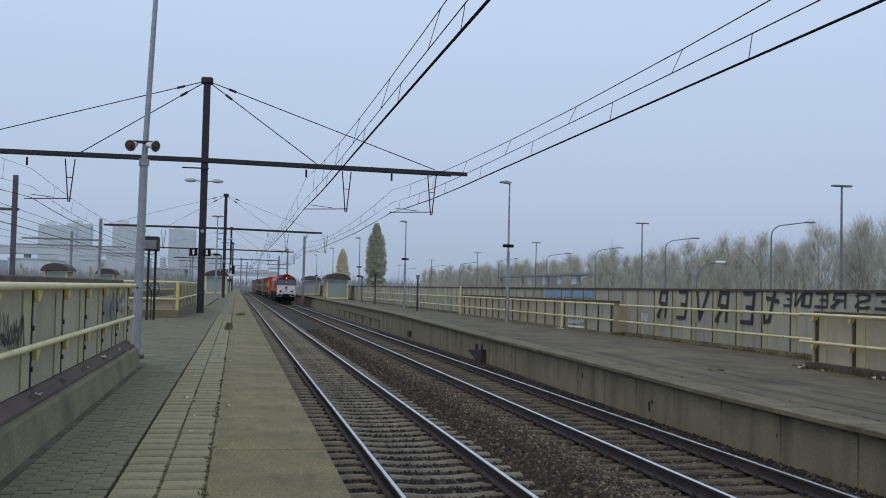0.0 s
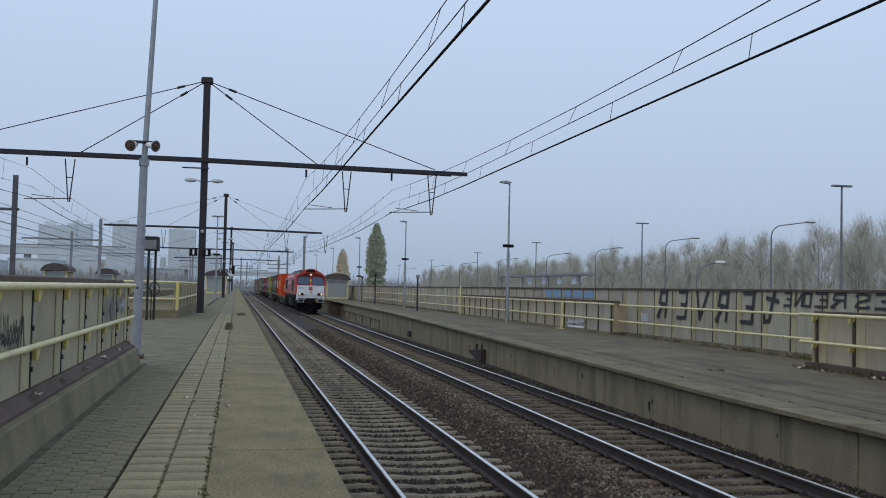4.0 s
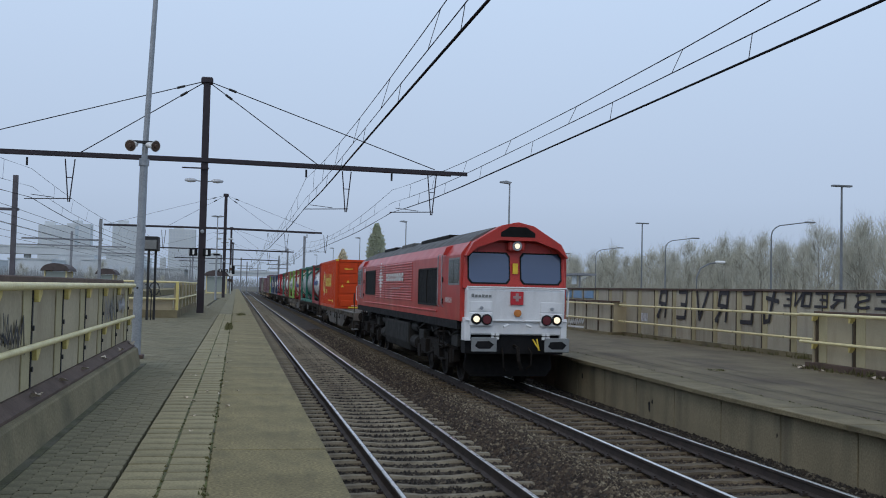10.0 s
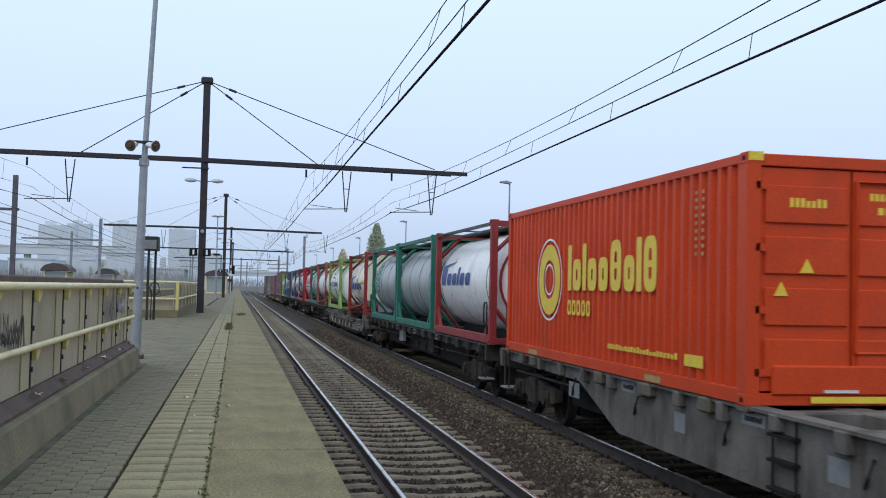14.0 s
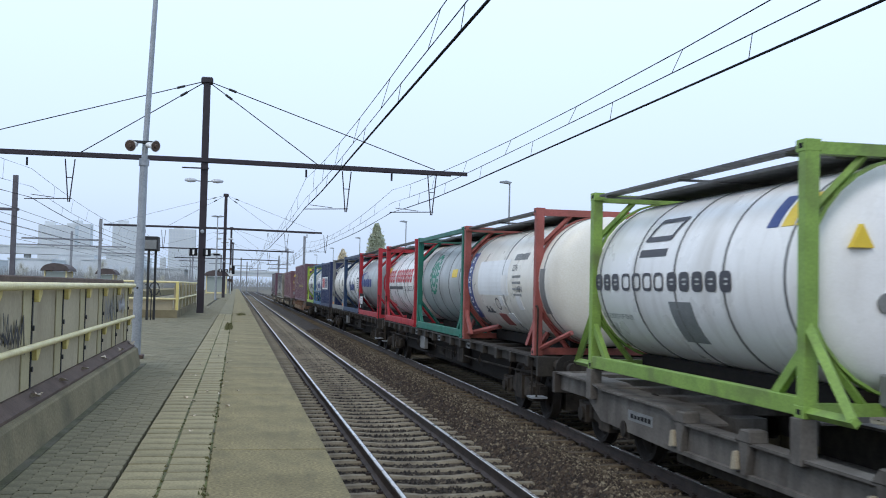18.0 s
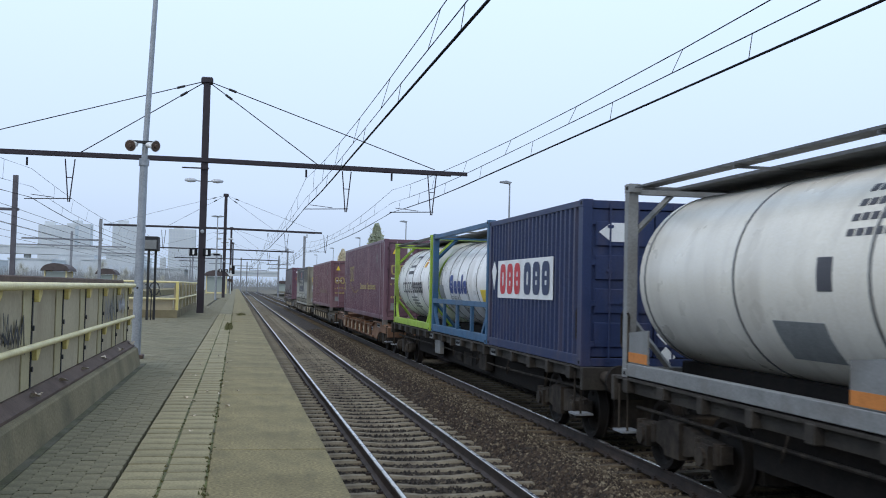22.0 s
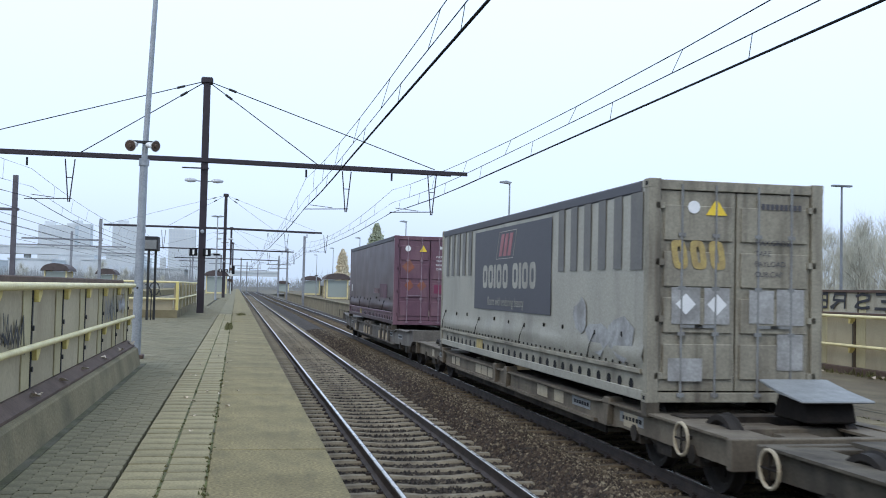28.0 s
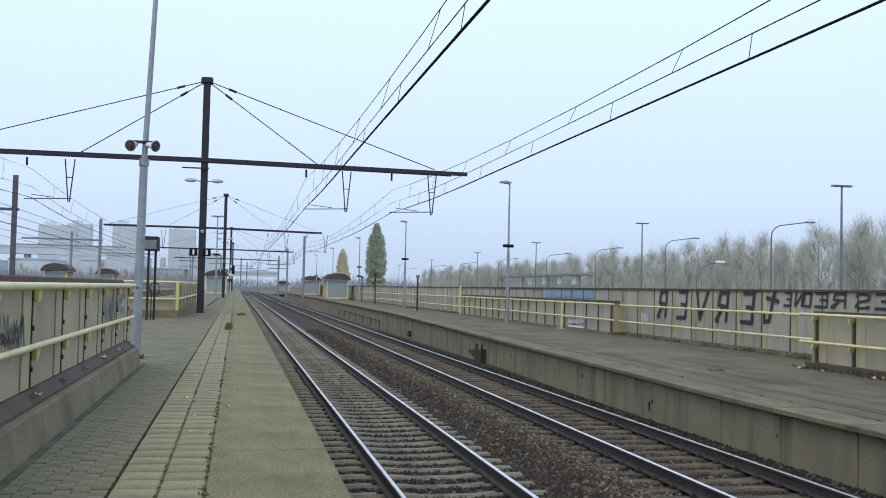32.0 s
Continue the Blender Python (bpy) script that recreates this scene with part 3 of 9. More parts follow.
while y < 210:
    bm = B()
    box(bm, WX, WX + 0.06, y + 0.02, y + 1.525, ZR + 0.1, 2.5)
    part("panel", bm, M_PANELP, rw, bevel=0.008 if y < 60 else 0)
    bm = B()
    box(bm, WX - 0.025, WX + 0.02, y - 0.018, y + 0.018, ZR, 2.5)
    part("post", bm, M_SEAM, rw, "dark rusty post")
    bm = B()
    box(bm, WX - 0.012, WX + 0.01, y - 0.3, y - 0.03, ZR + 0.1, 2.49)
    part("cover_strip", bm, M_PANELY, rw, "yellowed cover strip")
    y += 1.545
    k += 1
bm = B()
box(bm, WX - 0.06, WX + 0.12, 18, 230, 2.5, 2.56)
part("cap", bm, M_RUST, rw)
for z in (1.9, 1.28):
    bm = B()
    rod(bm, (14.5, 22, z), (14.5, 38.2, z), 0.035, 8)
    rod(bm, (14.5, 65, z), (14.5, 120, z), 0.035, 8)
    part("handrail", bm, M_CREAM, rw, smooth=True)
y = 25.3
while y < 110:
    if 38 < y < 66:
        y += 2.88
        continue
    bm = B()
    box(bm, 14.46, WX, y - 0.03, y + 0.03, 1.86, 1.92)
    box(bm, 14.46, WX, y - 0.03, y + 0.03, 1.25, 1.3)
    part("rail_arm", bm, M_PANELY, rw)
    y += 2.88

# nearer stair parapet on the low platform
lp = thing("low_parapet", "beige panel stair parapet with yellow rails and leaves at its foot", "parapet", kind="structure")
bm = B()
box(bm, 12.9, 13.4, 8, 21.6, ZR - 0.1, ZR + 0.12)
part("plinth", bm, M_RUST, lp)
for i in range(9):
    bm = B()
    box(bm, 13.1, 13.16, 21.4 - (i + 1) * 1.44, 21.4 - i * 1.44 - 0.04, ZR + 0.12, 1.98)
    part("panel", bm, M_PANEL, lp)
    bm = B()
    box(bm, 13.04, 13.1, 21.36 - i * 1.44, 21.42 - i * 1.44, ZR + 0.1, 2.0)
    part("post", bm, M_SEAM, lp)
    bm = B()
    box(bm, 13.088, 13.11, 21.02 - i * 1.44, 21.34 - i * 1.44, ZR + 0.13, 1.97)
    part("cover_strip", bm, M_PANELY, lp, "yellowed cover strip")
    for z in (1.93, 1.3):
        bm = B()
        prism(bm, [(21.3 - i * 1.44, z + 0.03), (21.42 - i * 1.44, z + 0.03), (21.42 - i * 1.44, z - 0.12), (21.38 - i * 1.44, z - 0.12)], "x", 12.95, 13.06)
        part("bracket", bm, M_YELLOW, lp, "yellow handrail bracket")
bm = B()
box(bm, 13.0, 14.8, 21.4, 21.46, ZR + 0.1, 1.98)
part("end_panel", bm, M_PANEL, lp)
bm = B()
box(bm, 13.06, 13.5, 8, 21.5, 1.98, 2.04)
part("cap", bm, M_RUST, lp)
for z in (1.96, 1.33):
    bm = B()
    rod(bm, (12.95, 8, z), (12.95, 21.9, z), 0.035, 8)
    part("handrail", bm, M_CREAM, lp, smooth=True)

mp = thing("middle_parapet", "beige panel stair parapet with two yellow rails", "parapet", kind="structure")
bm = B()
box(bm, 14.02, 14.6, 37.4, 65.0, ZR - 0.1, ZR + 0.1)
part("plinth", bm, M_PLINTH, mp)
for i in range(19):
    y0 = 37.5 + i * 1.44
    bm = B()
    box(bm, 14.2, 14.26, y0 + 0.03, y0 + 1.41, ZR + 0.1, 2.0)
    part("panel", bm, M_PANELP if i < 4 else M_PANEL, mp)
    bm = B()
    box(bm, 14.16, 14.21, y0 - 0.025, y0 + 0.025, ZR + 0.1, 2.0)
    part("post", bm, M_SEAM, mp)
bm = B()
box(bm, 14.27, 14.8, 37.5, 37.56, ZR + 0.1, 2.0)
part("end_panel", bm, M_PANEL, mp)
bm = B()
box(bm, 14.15, 14.5, 37.4, 65.0, 2.0, 2.06)
part("cap", bm, M_RUST, mp)
for z in (1.93, 1.33):
    bm = B()
    rod(bm, (14.05, 36.9, z), (14.05, 65.4, z), 0.035, 8)
    part("handrail", bm, M_CREAM, mp, smooth=True)
for y in (43.1, 64.0):
    bm = B()
    box(bm, 13.98, 14.06, y - 0.05, y + 0.05, ZR - 0.02, 1.97 if y < 50 else 2.6)
    part("rail_post", bm, M_CREAM, mp, "pale yellow post")
bm = B()
box(bm, 13.9, 14.2, 42.7, 43.5, ZR - 0.01, ZR + 0.03)
part("foot_plate", bm, M_CREAM, mp)

# ------------------------------------------------------------------ overhead line
MASTS = (46.3, 104.0, 162.0, 220.0)


def mast(y, detail, x=-1.55, top=11.4, span=(-14.5, 10.3), lift=0.0):
    m = thing("catenary_mast", "tall brown steel overhead-line mast with a cross beam held by stays", "mast", "overhead-line masts")
    bm = B()
    box(bm, x - 0.15, x + 0.15, y - 0.15, y - 0.13, ZL - 0.03, top)
    box(bm, x - 0.15, x + 0.15, y + 0.13, y + 0.15, ZL - 0.03, top)
    box(bm, x - 0.012, x + 0.012, y - 0.13, y + 0.13, ZL - 0.03, top)
    part("pole", bm, M_MAST, m)
    bm = B()
    box(bm, x - 0.26, x + 0.26, y - 0.2, y + 0.2, top - 0.2, top + 0.1)
    part("head", bm, M_MAST, m, bevel=0.06)
    bm = B()
    for xr, ya in ((span[1], y - 0.22), (span[1] - 0.7, y + 0.16)):
        prism(bm, [(span[0], 7.71 + lift), (x, 7.72 + lift), (xr, 7.6 + lift * 0.7), (xr, 7.78 + lift * 0.7), (x, 7.9 + lift), (span[0], 7.89 + lift)], "y", ya, ya + 0.06)
    part("beam", bm, M_MAST, m)
    for xe in (3.4, 8.8 if detail < 2 else 7.6, -6.85, max(-12.9, span[0] + 0.3)):
        zb = 7.86 + lift
        bm = B()
        rod(bm, (x, y, top - 0.05), (xe, y, zb), 0.022 if detail == 1 else 0.014, 6)
        part("stay", bm, M_WIRE, m)
        if detail:
            d = (Vector((xe, y, zb)) - Vector((x, y, top - 0.05))).normalized()
            p = Vector((x, y, top - 0.05)) + d * 1.0
            bm = B()
            rod(bm, p, p + d * 0.35, 0.055, 8)
            part("insulator", bm, M_DARK, m)
    for xa, xw in ((4.74, T1 + 0.2), (8.68, T2 + 0.25), (-7.2, -9.0)):
        bm = B()
        for s in (-0.2, 0.2):
            rod(bm, (xa + s, y, 7.6), (xa + s * 0.15, y, 5.75), 0.028, 6)
        rod(bm, (xa - 0.12, y, 6.8), (xa + 0.12, y, 6.8), 0.02, 6)
        part("drop_bracket", bm, M_MAST, m)
        bm = B()
        rod(bm, (xa + 0.1, y, 5.9), (xw, y, 5.82), 0.022, 6)
        rod(bm, (xa - 0.6, y, 5.92), (xw + 0.25, y, 6.02), 0.015, 6)
        part("registration_arm", bm, M_MAST, m)
        bm = B()
        rod(bm, (xw + 0.05, y, 7.6), (xw + 0.05, y, 7.25), 0.045, 8)
        part("insulator", bm, M_DARK, m)
    if detail:
        bm = B()
        box(bm, x - 0.95, x + 0.2, y - 0.25, y - 0.2, 7.4, 7.46)
        part("side_arm", bm, M_MAST, m)
        for s in (-1, 1):
            bm = B()
            rod(bm, (x, y, 6.86), (x + s * 0.45, y - 0.1, 6.9), 0.025, 6)
            lamp = part("lamp_arm", bm, M_GALV, m)
            bm = B()
            lathe(bm, [(x + s * 0.3, 0.02), (x + s * 0.4, 0.08), (x + s * 0.6, 0.1), (x + s * 0.8, 0.06), (x + s * 0.84, 0.01)], (y - 0.1, 6.9), "x", 12)
            part("lamp_head", bm, M_LENS, lamp, "grey glass lamp head", smooth=True)
        for xs_ in (-0.35, 0.22):
            bm = B()
            box(bm, x + xs_ - 0.17, x + xs_ + 0.17, y - 0.3, y - 0.22, 3.57, 3.9)
            s_ = part("platform_sign", bm, M_BLACK, m, "dark platform number plate")
            bm = B()
            box(bm, x + xs_ - 0.04, x + xs_ + 0.04, y - 0.305, y - 0.3, 3.63, 3.84)
            part("figure_bar", bm, M_WHITE, s_)
        bm = B()
        lathe(bm, [(y - 0.3, 0.05), (y - 0.28, 0.085), (y - 0.2, 0.07)], (x, 4.65), "y", 12)
        part("clock", bm, M_GALV, m, smooth=True)
    return m


mast(MASTS[0], 1)
mast(MASTS[1], 2, -1.3, 11.3, (-12.85, 8.3), 0.12)
mast(MASTS[2], 0, -1.05, 11.2, (-12.9, 8.6), 0.0)
mast(MASTS[3], 0, -1.0, 11.2, (-12.9, 8.6), 0.0)


def line(cx, stagger, off, zc, zm, label):
    o = thing("overhead_line", label, "overhead wire", "overhead lines")
    sup = (-5.7,) + MASTS + (254.0,)
    pc, pa, pm = [], [], []
    for k, (a, b) in enumerate(zip(sup, sup[1:])):
        for i in range(10):
            t = i / 10
            y = a + (b - a) * t
            x = cx + off + stagger * (t if k % 2 == 0 else 1 - t) ** 4
            sag = 4 * t * (1 - t)
            zcw = zc + 0.3 - 0.3 * min(1, sag * 1.35)
            pc.append((x, y, zcw))
            pa.append((x + 0.05, y, zcw + 0.34 + 0.12 * (1 - sag)))
            pm.append((cx + off + 0.24, y, zm + (1 - sag) * 0.62))
    for name, pts, rad in (("contact_wire", pc, 0.0125), ("contact_wire", [(x + 0.022, y, z) for x, y, z in pc], 0.0125), ("auxiliary_wire", pa, 0.009), ("messenger_wire", pm, 0.009)):
        part(name, tube(B(), pts, rad, 6), M_WIRE, o)
    for i in range(1, len(pc) - 1):
        if i % 10:
            part("dropper", rod(B(), pm[i], pa[i], 0.006, 5), M_WIRE, o)
            part("dropper", rod(B(), (Vector(pc[i]) + Vector(pc[i + 1])) / 2, (Vector(pa[i]) + Vector(pa[i + 1])) / 2, 0.006, 5), M_WIRE, o)


line(T1, 0.25, 0.0, 5.6, 6.57, "dark double contact wire hung over the near track")
line(T2, 0.2, 0.1, 5.5, 6.22, "dark double contact wire hung over the second track")
line(-9.0, 0.25, 0.0, 5.58, 6.5, "dark contact wire over the track behind the island")
# ------------------------------------------------------------------ the train
M_RED = mat("loco red", (0.49, 0.042, 0.03), (0.41, 0.035, 0.028), 0.4, scale=1.2, fine=40, bump=0.03, coat=0.15, spec=0.3,
            stain=(0.26, 0.05, 0.035), stretch=(1, 0.6, 0.3), amount=0.5)
M_ROOFG = mat("loco roof grey", (0.13, 0.13, 0.128), (0.08, 0.08, 0.08), 0.8, scale=2, fine=40, bump=0.15,
              stain=(0.04, 0.038, 0.035), amount=0.7)
M_NOSE = mat("loco white", (0.8, 0.81, 0.82), (0.72, 0.73, 0.74), 0.35, scale=2, fine=40, bump=0.03, coat=0.2,
             stain=(0.45, 0.43, 0.4), stretch=(2, 1, 0.4), amount=0.3)
M_GRILLE = mat("dark grille", (0.012, 0.0115, 0.0115), (0.008, 0.008, 0.008), 0.75, scale=8, fine=90, bump=0.3, spec=0.15)
M_BOGIE = mat("grimy bogie", (0.013, 0.0115, 0.0105), (0.022, 0.0185, 0.016), 0.9, scale=5, fine=30, bump=0.4, spec=0.15)
M_GEAR = mat("dusty running gear", (0.043, 0.036, 0.029), (0.021, 0.018, 0.0155), 0.9, scale=6, fine=30, bump=0.4, spec=0.2,
             stain=(0.112, 0.09, 0.0675), stretch=(1, 1, 0.6), amount=0.6)
M_WHEEL = mat("wheel steel", (0.022, 0.019, 0.017), (0.034, 0.029, 0.025), 0.75, 0.1, scale=5, fine=30, bump=0.2, spec=0.2)
M_TANKG = mat("grimy fuel tank", (0.034, 0.034, 0.032), (0.019, 0.019, 0.018), 0.8, scale=3, fine=30, bump=0.2, spec=0.2,
              stain=(0.032, 0.0288, 0.0256), amount=0.7)
# Windscreens: blue base colour stands in for the reflected sky.
M_CABGLASS = glass("sky-tinted cab glass", (0.05, 0.08, 0.16), 0.06)
M_HEAD = glow("headlight", (1.0, 0.84, 0.58), 1.35)
M_SIDEGLASS = glass("dark side glass", (0.025, 0.032, 0.026), 0.15)
M_SIDEGLASS.node_tree.nodes["Principled BSDF"].inputs["Specular IOR Level"].default_value = 0.3
M_LAMPOFF = glass("red lens", (0.12, 0.01, 0.015), 0.2)
M_CHROME = mat("pale handrail", (0.75, 0.74, 0.72), (0.65, 0.64, 0.62), 0.4, 0.2, bump=0)
M_ORANGE = mat("orange box", (0.62, 0.062, 0.009), (0.54, 0.05, 0.009), 0.5, spec=0.25, scale=1.5, fine=40, bump=0.05,
               stain=(0.3, 0.05, 0.03), stretch=(1, 1, 0.3), amount=0.3)
M_GOLD = mat("yellow lettering", (0.8, 0.58, 0.05), (0.74, 0.52, 0.05), 0.5, bump=0)
M_PLUM = mat("plum box", (0.155, 0.0782, 0.103), (0.115, 0.0575, 0.0782), 0.36, scale=1.2, fine=40, bump=0.05,
             stain=(0.276, 0.172, 0.172), stretch=(1, 1.6, 0.2), amount=0.55)
M_PLUMF = mat("faded plum box", (0.185, 0.0896, 0.101), (0.134, 0.065, 0.0762), 0.4, scale=1.2, fine=40, bump=0.05,
              stain=(0.302, 0.224, 0.213), stretch=(1, 1.6, 0.2), amount=0.6)
M_PLUMD = mat("dark plum curtain", (0.05, 0.03, 0.034), (0.07, 0.042, 0.047), 0.4, scale=1.0, fine=30, bump=0.1,
              stain=(0.13, 0.09, 0.09), stretch=(1, 1.0, 0.25), amount=0.55)
M_PINK = mat("magenta fresh paint", (0.2, 0.035, 0.08), (0.15, 0.03, 0.06), 0.5, scale=3, bump=0, stain=(0.15, 0.05, 0.07), amount=0.6)
M_SIDEPATCH = mat("dull magenta patch", (0.13, 0.045, 0.068), (0.085, 0.04, 0.052), 0.6, scale=2.5, fine=20, bump=0.05, stain=(0.07, 0.04, 0.048), amount=0.9)
M_RODP = mat("worn plum rod", (0.27, 0.198, 0.225), (0.18, 0.117, 0.144), 0.5, scale=5, bump=0.05)
M_DIAM = mat("rusted diamond label", (0.3, 0.095, 0.05), (0.19, 0.07, 0.05), 0.7, scale=6, fine=40, bump=0.1, stain=(0.2, 0.12, 0.1), amount=0.8)
M_OCHRE = mat("ochre lettering", (0.45, 0.35, 0.12), (0.3, 0.22, 0.1), 0.6, scale=8, bump=0)
M_NAVY = mat("navy box", (0.015, 0.027, 0.082), (0.021, 0.035, 0.1), 0.5, scale=1.5, fine=40, bump=0.05,
             stain=(0.14, 0.1, 0.09), stretch=(1, 1.2, 0.25), amount=0.4)
M_GREYBOX = mat("grey curtain box", (0.352, 0.334, 0.273), (0.295, 0.283, 0.235), 0.48, scale=0.7, fine=30, bump=0.04,
                stain=(0.14, 0.128, 0.105), stretch=(1, 1.3, 0.25), amount=0.45)
M_GREYDOOR = mat("grimy door paint", (0.3, 0.28, 0.215), (0.22, 0.2, 0.155), 0.7, scale=1.6, fine=30, bump=0.1,
                 stain=(0.075, 0.06, 0.045), stretch=(2.5, 1, 0.3), amount=0.75)
M_SCUFF = mat("scuffed pale patch", (0.38, 0.38, 0.37), (0.25, 0.25, 0.235), 0.7, scale=4, fine=25, bump=0.1, stain=(0.16, 0.15, 0.14), amount=0.6)
M_STRIPE = mat("faded dark stripe", (0.15, 0.145, 0.135), (0.11, 0.106, 0.1), 0.65, scale=2, fine=30, bump=0.05, stain=(0.26, 0.25, 0.21), amount=0.5)
M_FADERED = mat("faded red print", (0.34, 0.13, 0.14), (0.27, 0.1, 0.11), 0.6, scale=4, bump=0)
M_CHAR = mat("charcoal print", (0.06, 0.06, 0.07), (0.08, 0.08, 0.09), 0.6, scale=3, bump=0.03)
M_TEAL = mat("teal frame", (0.02, 0.17, 0.12), (0.016, 0.14, 0.1), 0.5, scale=3, fine=40, bump=0.06, stain=(0.1, 0.08, 0.06), amount=0.4)
M_REDF = mat("red frame", (0.42, 0.024, 0.034), (0.34, 0.022, 0.03), 0.5, scale=3, fine=40, bump=0.06, stain=(0.15, 0.04, 0.035), amount=0.5)
M_REDD = mat("dark red frame", (0.3, 0.03, 0.03), (0.22, 0.028, 0.026), 0.55, scale=3, fine=40, bump=0.06, stain=(0.1, 0.04, 0.03), amount=0.5)
M_RUSTF = mat("faded red frame", (0.36, 0.1, 0.085), (0.28, 0.08, 0.065), 0.6, scale=3, fine=40, bump=0.06, stain=(0.12, 0.05, 0.03), amount=0.5)
M_LIME = mat("lime frame", (0.34, 0.5, 0.055), (0.27, 0.4, 0.05), 0.5, scale=3, fine=40, bump=0.06, stain=(0.14, 0.14, 0.06), amount=0.6)
M_LIMED = mat("dull green frame", (0.24, 0.38, 0.075), (0.18, 0.29, 0.06), 0.55, scale=3, fine=40, bump=0.06, stain=(0.1, 0.1, 0.05), amount=0.7)
M_BLUEF = mat("dark blue frame", (0.024, 0.055, 0.12), (0.02, 0.045, 0.1), 0.5, scale=3, fine=40, bump=0.06, stain=(0.06, 0.06, 0.07), amount=0.4)
M_SKYF = mat("mid blue frame", (0.04, 0.12, 0.23), (0.035, 0.1, 0.19), 0.5, scale=3, fine=40, bump=0.06, stain=(0.1, 0.1, 0.1), amount=0.4)
M_WALKWAY = mat("dull walkway grating", (0.14, 0.14, 0.138), (0.09, 0.09, 0.088), 0.6, 0.3, scale=6, fine=60, bump=0.2)
M_GREYF = mat("grey frame", (0.24, 0.245, 0.24), (0.18, 0.185, 0.18), 0.55, scale=3, fine=40, bump=0.06, stain=(0.13, 0.11, 0.09), amount=0.5)
M_TANKW = mat("white tank skin", (0.88, 0.87, 0.84), (0.8, 0.79, 0.76), 0.3, scale=1.3, fine=40, bump=0.02,
              stain=(0.42, 0.38, 0.31), stretch=(0.6, 1.8, 0.25), amount=0.36)
M_TANKC = mat("cream tank skin", (0.82, 0.745, 0.54), (0.75, 0.68, 0.485), 0.3, scale=1.3, fine=40, bump=0.02,
              stain=(0.4, 0.35, 0.25), stretch=(0.6, 1.5, 0.3), amount=0.4)
M_TANKI = mat("ivory tank skin", (0.8, 0.76, 0.66), (0.72, 0.685, 0.6), 0.3, scale=1.3, fine=40, bump=0.02,
              stain=(0.4, 0.36, 0.3), stretch=(0.6, 1.5, 0.3), amount=0.4)
M_TANKS = mat("grey tank skin", (0.4, 0.425, 0.415), (0.33, 0.35, 0.345), 0.36, 0.1, scale=1.3, fine=40, bump=0.02,
              stain=(0.2, 0.19, 0.17), stretch=(0.6, 1.4, 0.35), amount=0.4)
M_BAND = mat("tank band", (0.13, 0.13, 0.13), (0.2, 0.2, 0.19), 0.5, 0.3, bump=0)
M_BLUE = mat("blue print", (0.028, 0.055, 0.2), (0.034, 0.065, 0.23), 0.5, bump=0)
M_REDP = mat("red print", (0.55, 0.03, 0.04), (0.5, 0.03, 0.04), 0.5, bump=0)
M_GREENP = mat("green print", (0.02, 0.24, 0.15), (0.02, 0.2, 0.13), 0.5, bump=0)
M_GREYP = mat("grey plate", (0.24, 0.25, 0.25), (0.19, 0.2, 0.2), 0.6, bump=0.02)
M_WAGON = mat("weathered wagon frame", (0.172, 0.156, 0.136), (0.096, 0.0864, 0.0744), 0.85, scale=2, fine=30, bump=0.25,
              stain=(0.04, 0.032, 0.0256), stretch=(1, 1.4, 0.35), amount=0.85)
M_WAGONB = mat("dirty beige wagon frame", (0.165, 0.138, 0.1), (0.1, 0.083, 0.06), 0.88, scale=2, fine=30, bump=0.25,
              stain=(0.055, 0.043, 0.033), stretch=(1, 1.2, 0.4), amount=0.8)
M_HANDLE = mat("dull cream handle", (0.42, 0.36, 0.25), (0.33, 0.28, 0.2), 0.6, bump=0.05)
M_WAGONR = mat("rust brown wagon frame", (0.221, 0.119, 0.0638), (0.136, 0.0723, 0.0442), 0.85, scale=2, fine=30, bump=0.25,
               stain=(0.051, 0.0357, 0.0281), stretch=(1, 1.2, 0.4), amount=0.85)
M_WAGONK = mat("black-brown wagon frame", (0.05, 0.043, 0.034), (0.026, 0.022, 0.018), 0.9, scale=2.5, fine=30, bump=0.25)
M_WAGOND = mat("dark dirty wagon frame", (0.112, 0.0952, 0.07), (0.0585, 0.0498, 0.0367), 0.9, scale=2.5, fine=30, bump=0.25,
               stain=(0.0292, 0.0243, 0.0184), stretch=(1, 1.4, 0.5), amount=0.8)

MOVING = []     # (thing, distance behind the leading lamps)
WHEELS = []     # wheelsets, turned as the train rolls


def rolling(name, label, category, start, group=""):
    o = thing(name, label, category, group, at=(T2, start, 0))
    MOVING.append((o, start))
    return o


def flat(bm, side, y0, y1, z0, z1, x):
    """A thin plate on a side wall (side -1 or 1) or, with side 0, on the end wall at x = its y."""
    if side:
        box(bm, min(side * x, side * (x + 0.004)), max(side * x, side * (x + 0.004)), y0, y1, z0, z1)
    else:
        box(bm, y0, y1, x - 0.004, x, z0, z1)
    return bm


def bars(bm, side, y0, y1, z0, z1, x, n, seed=1, gap=0.25, low=0.7):
    """Unreadable lettering as a row of plain bars."""
    r = random.Random(seed)
    w = (y1 - y0) / n
    for i in range(n):
        h = (z1 - z0) * (1 if i == 0 else r.uniform(low, 1))
        for p in ((0.0, 0.3), (0.46, 0.76)) if w > 0.15 else ((0.0, 1 - gap),):
            flat(bm, side, y0 + w * (i + p[0]), y0 + w * (i + p[1]), z0, z0 + h, x)
    return bm


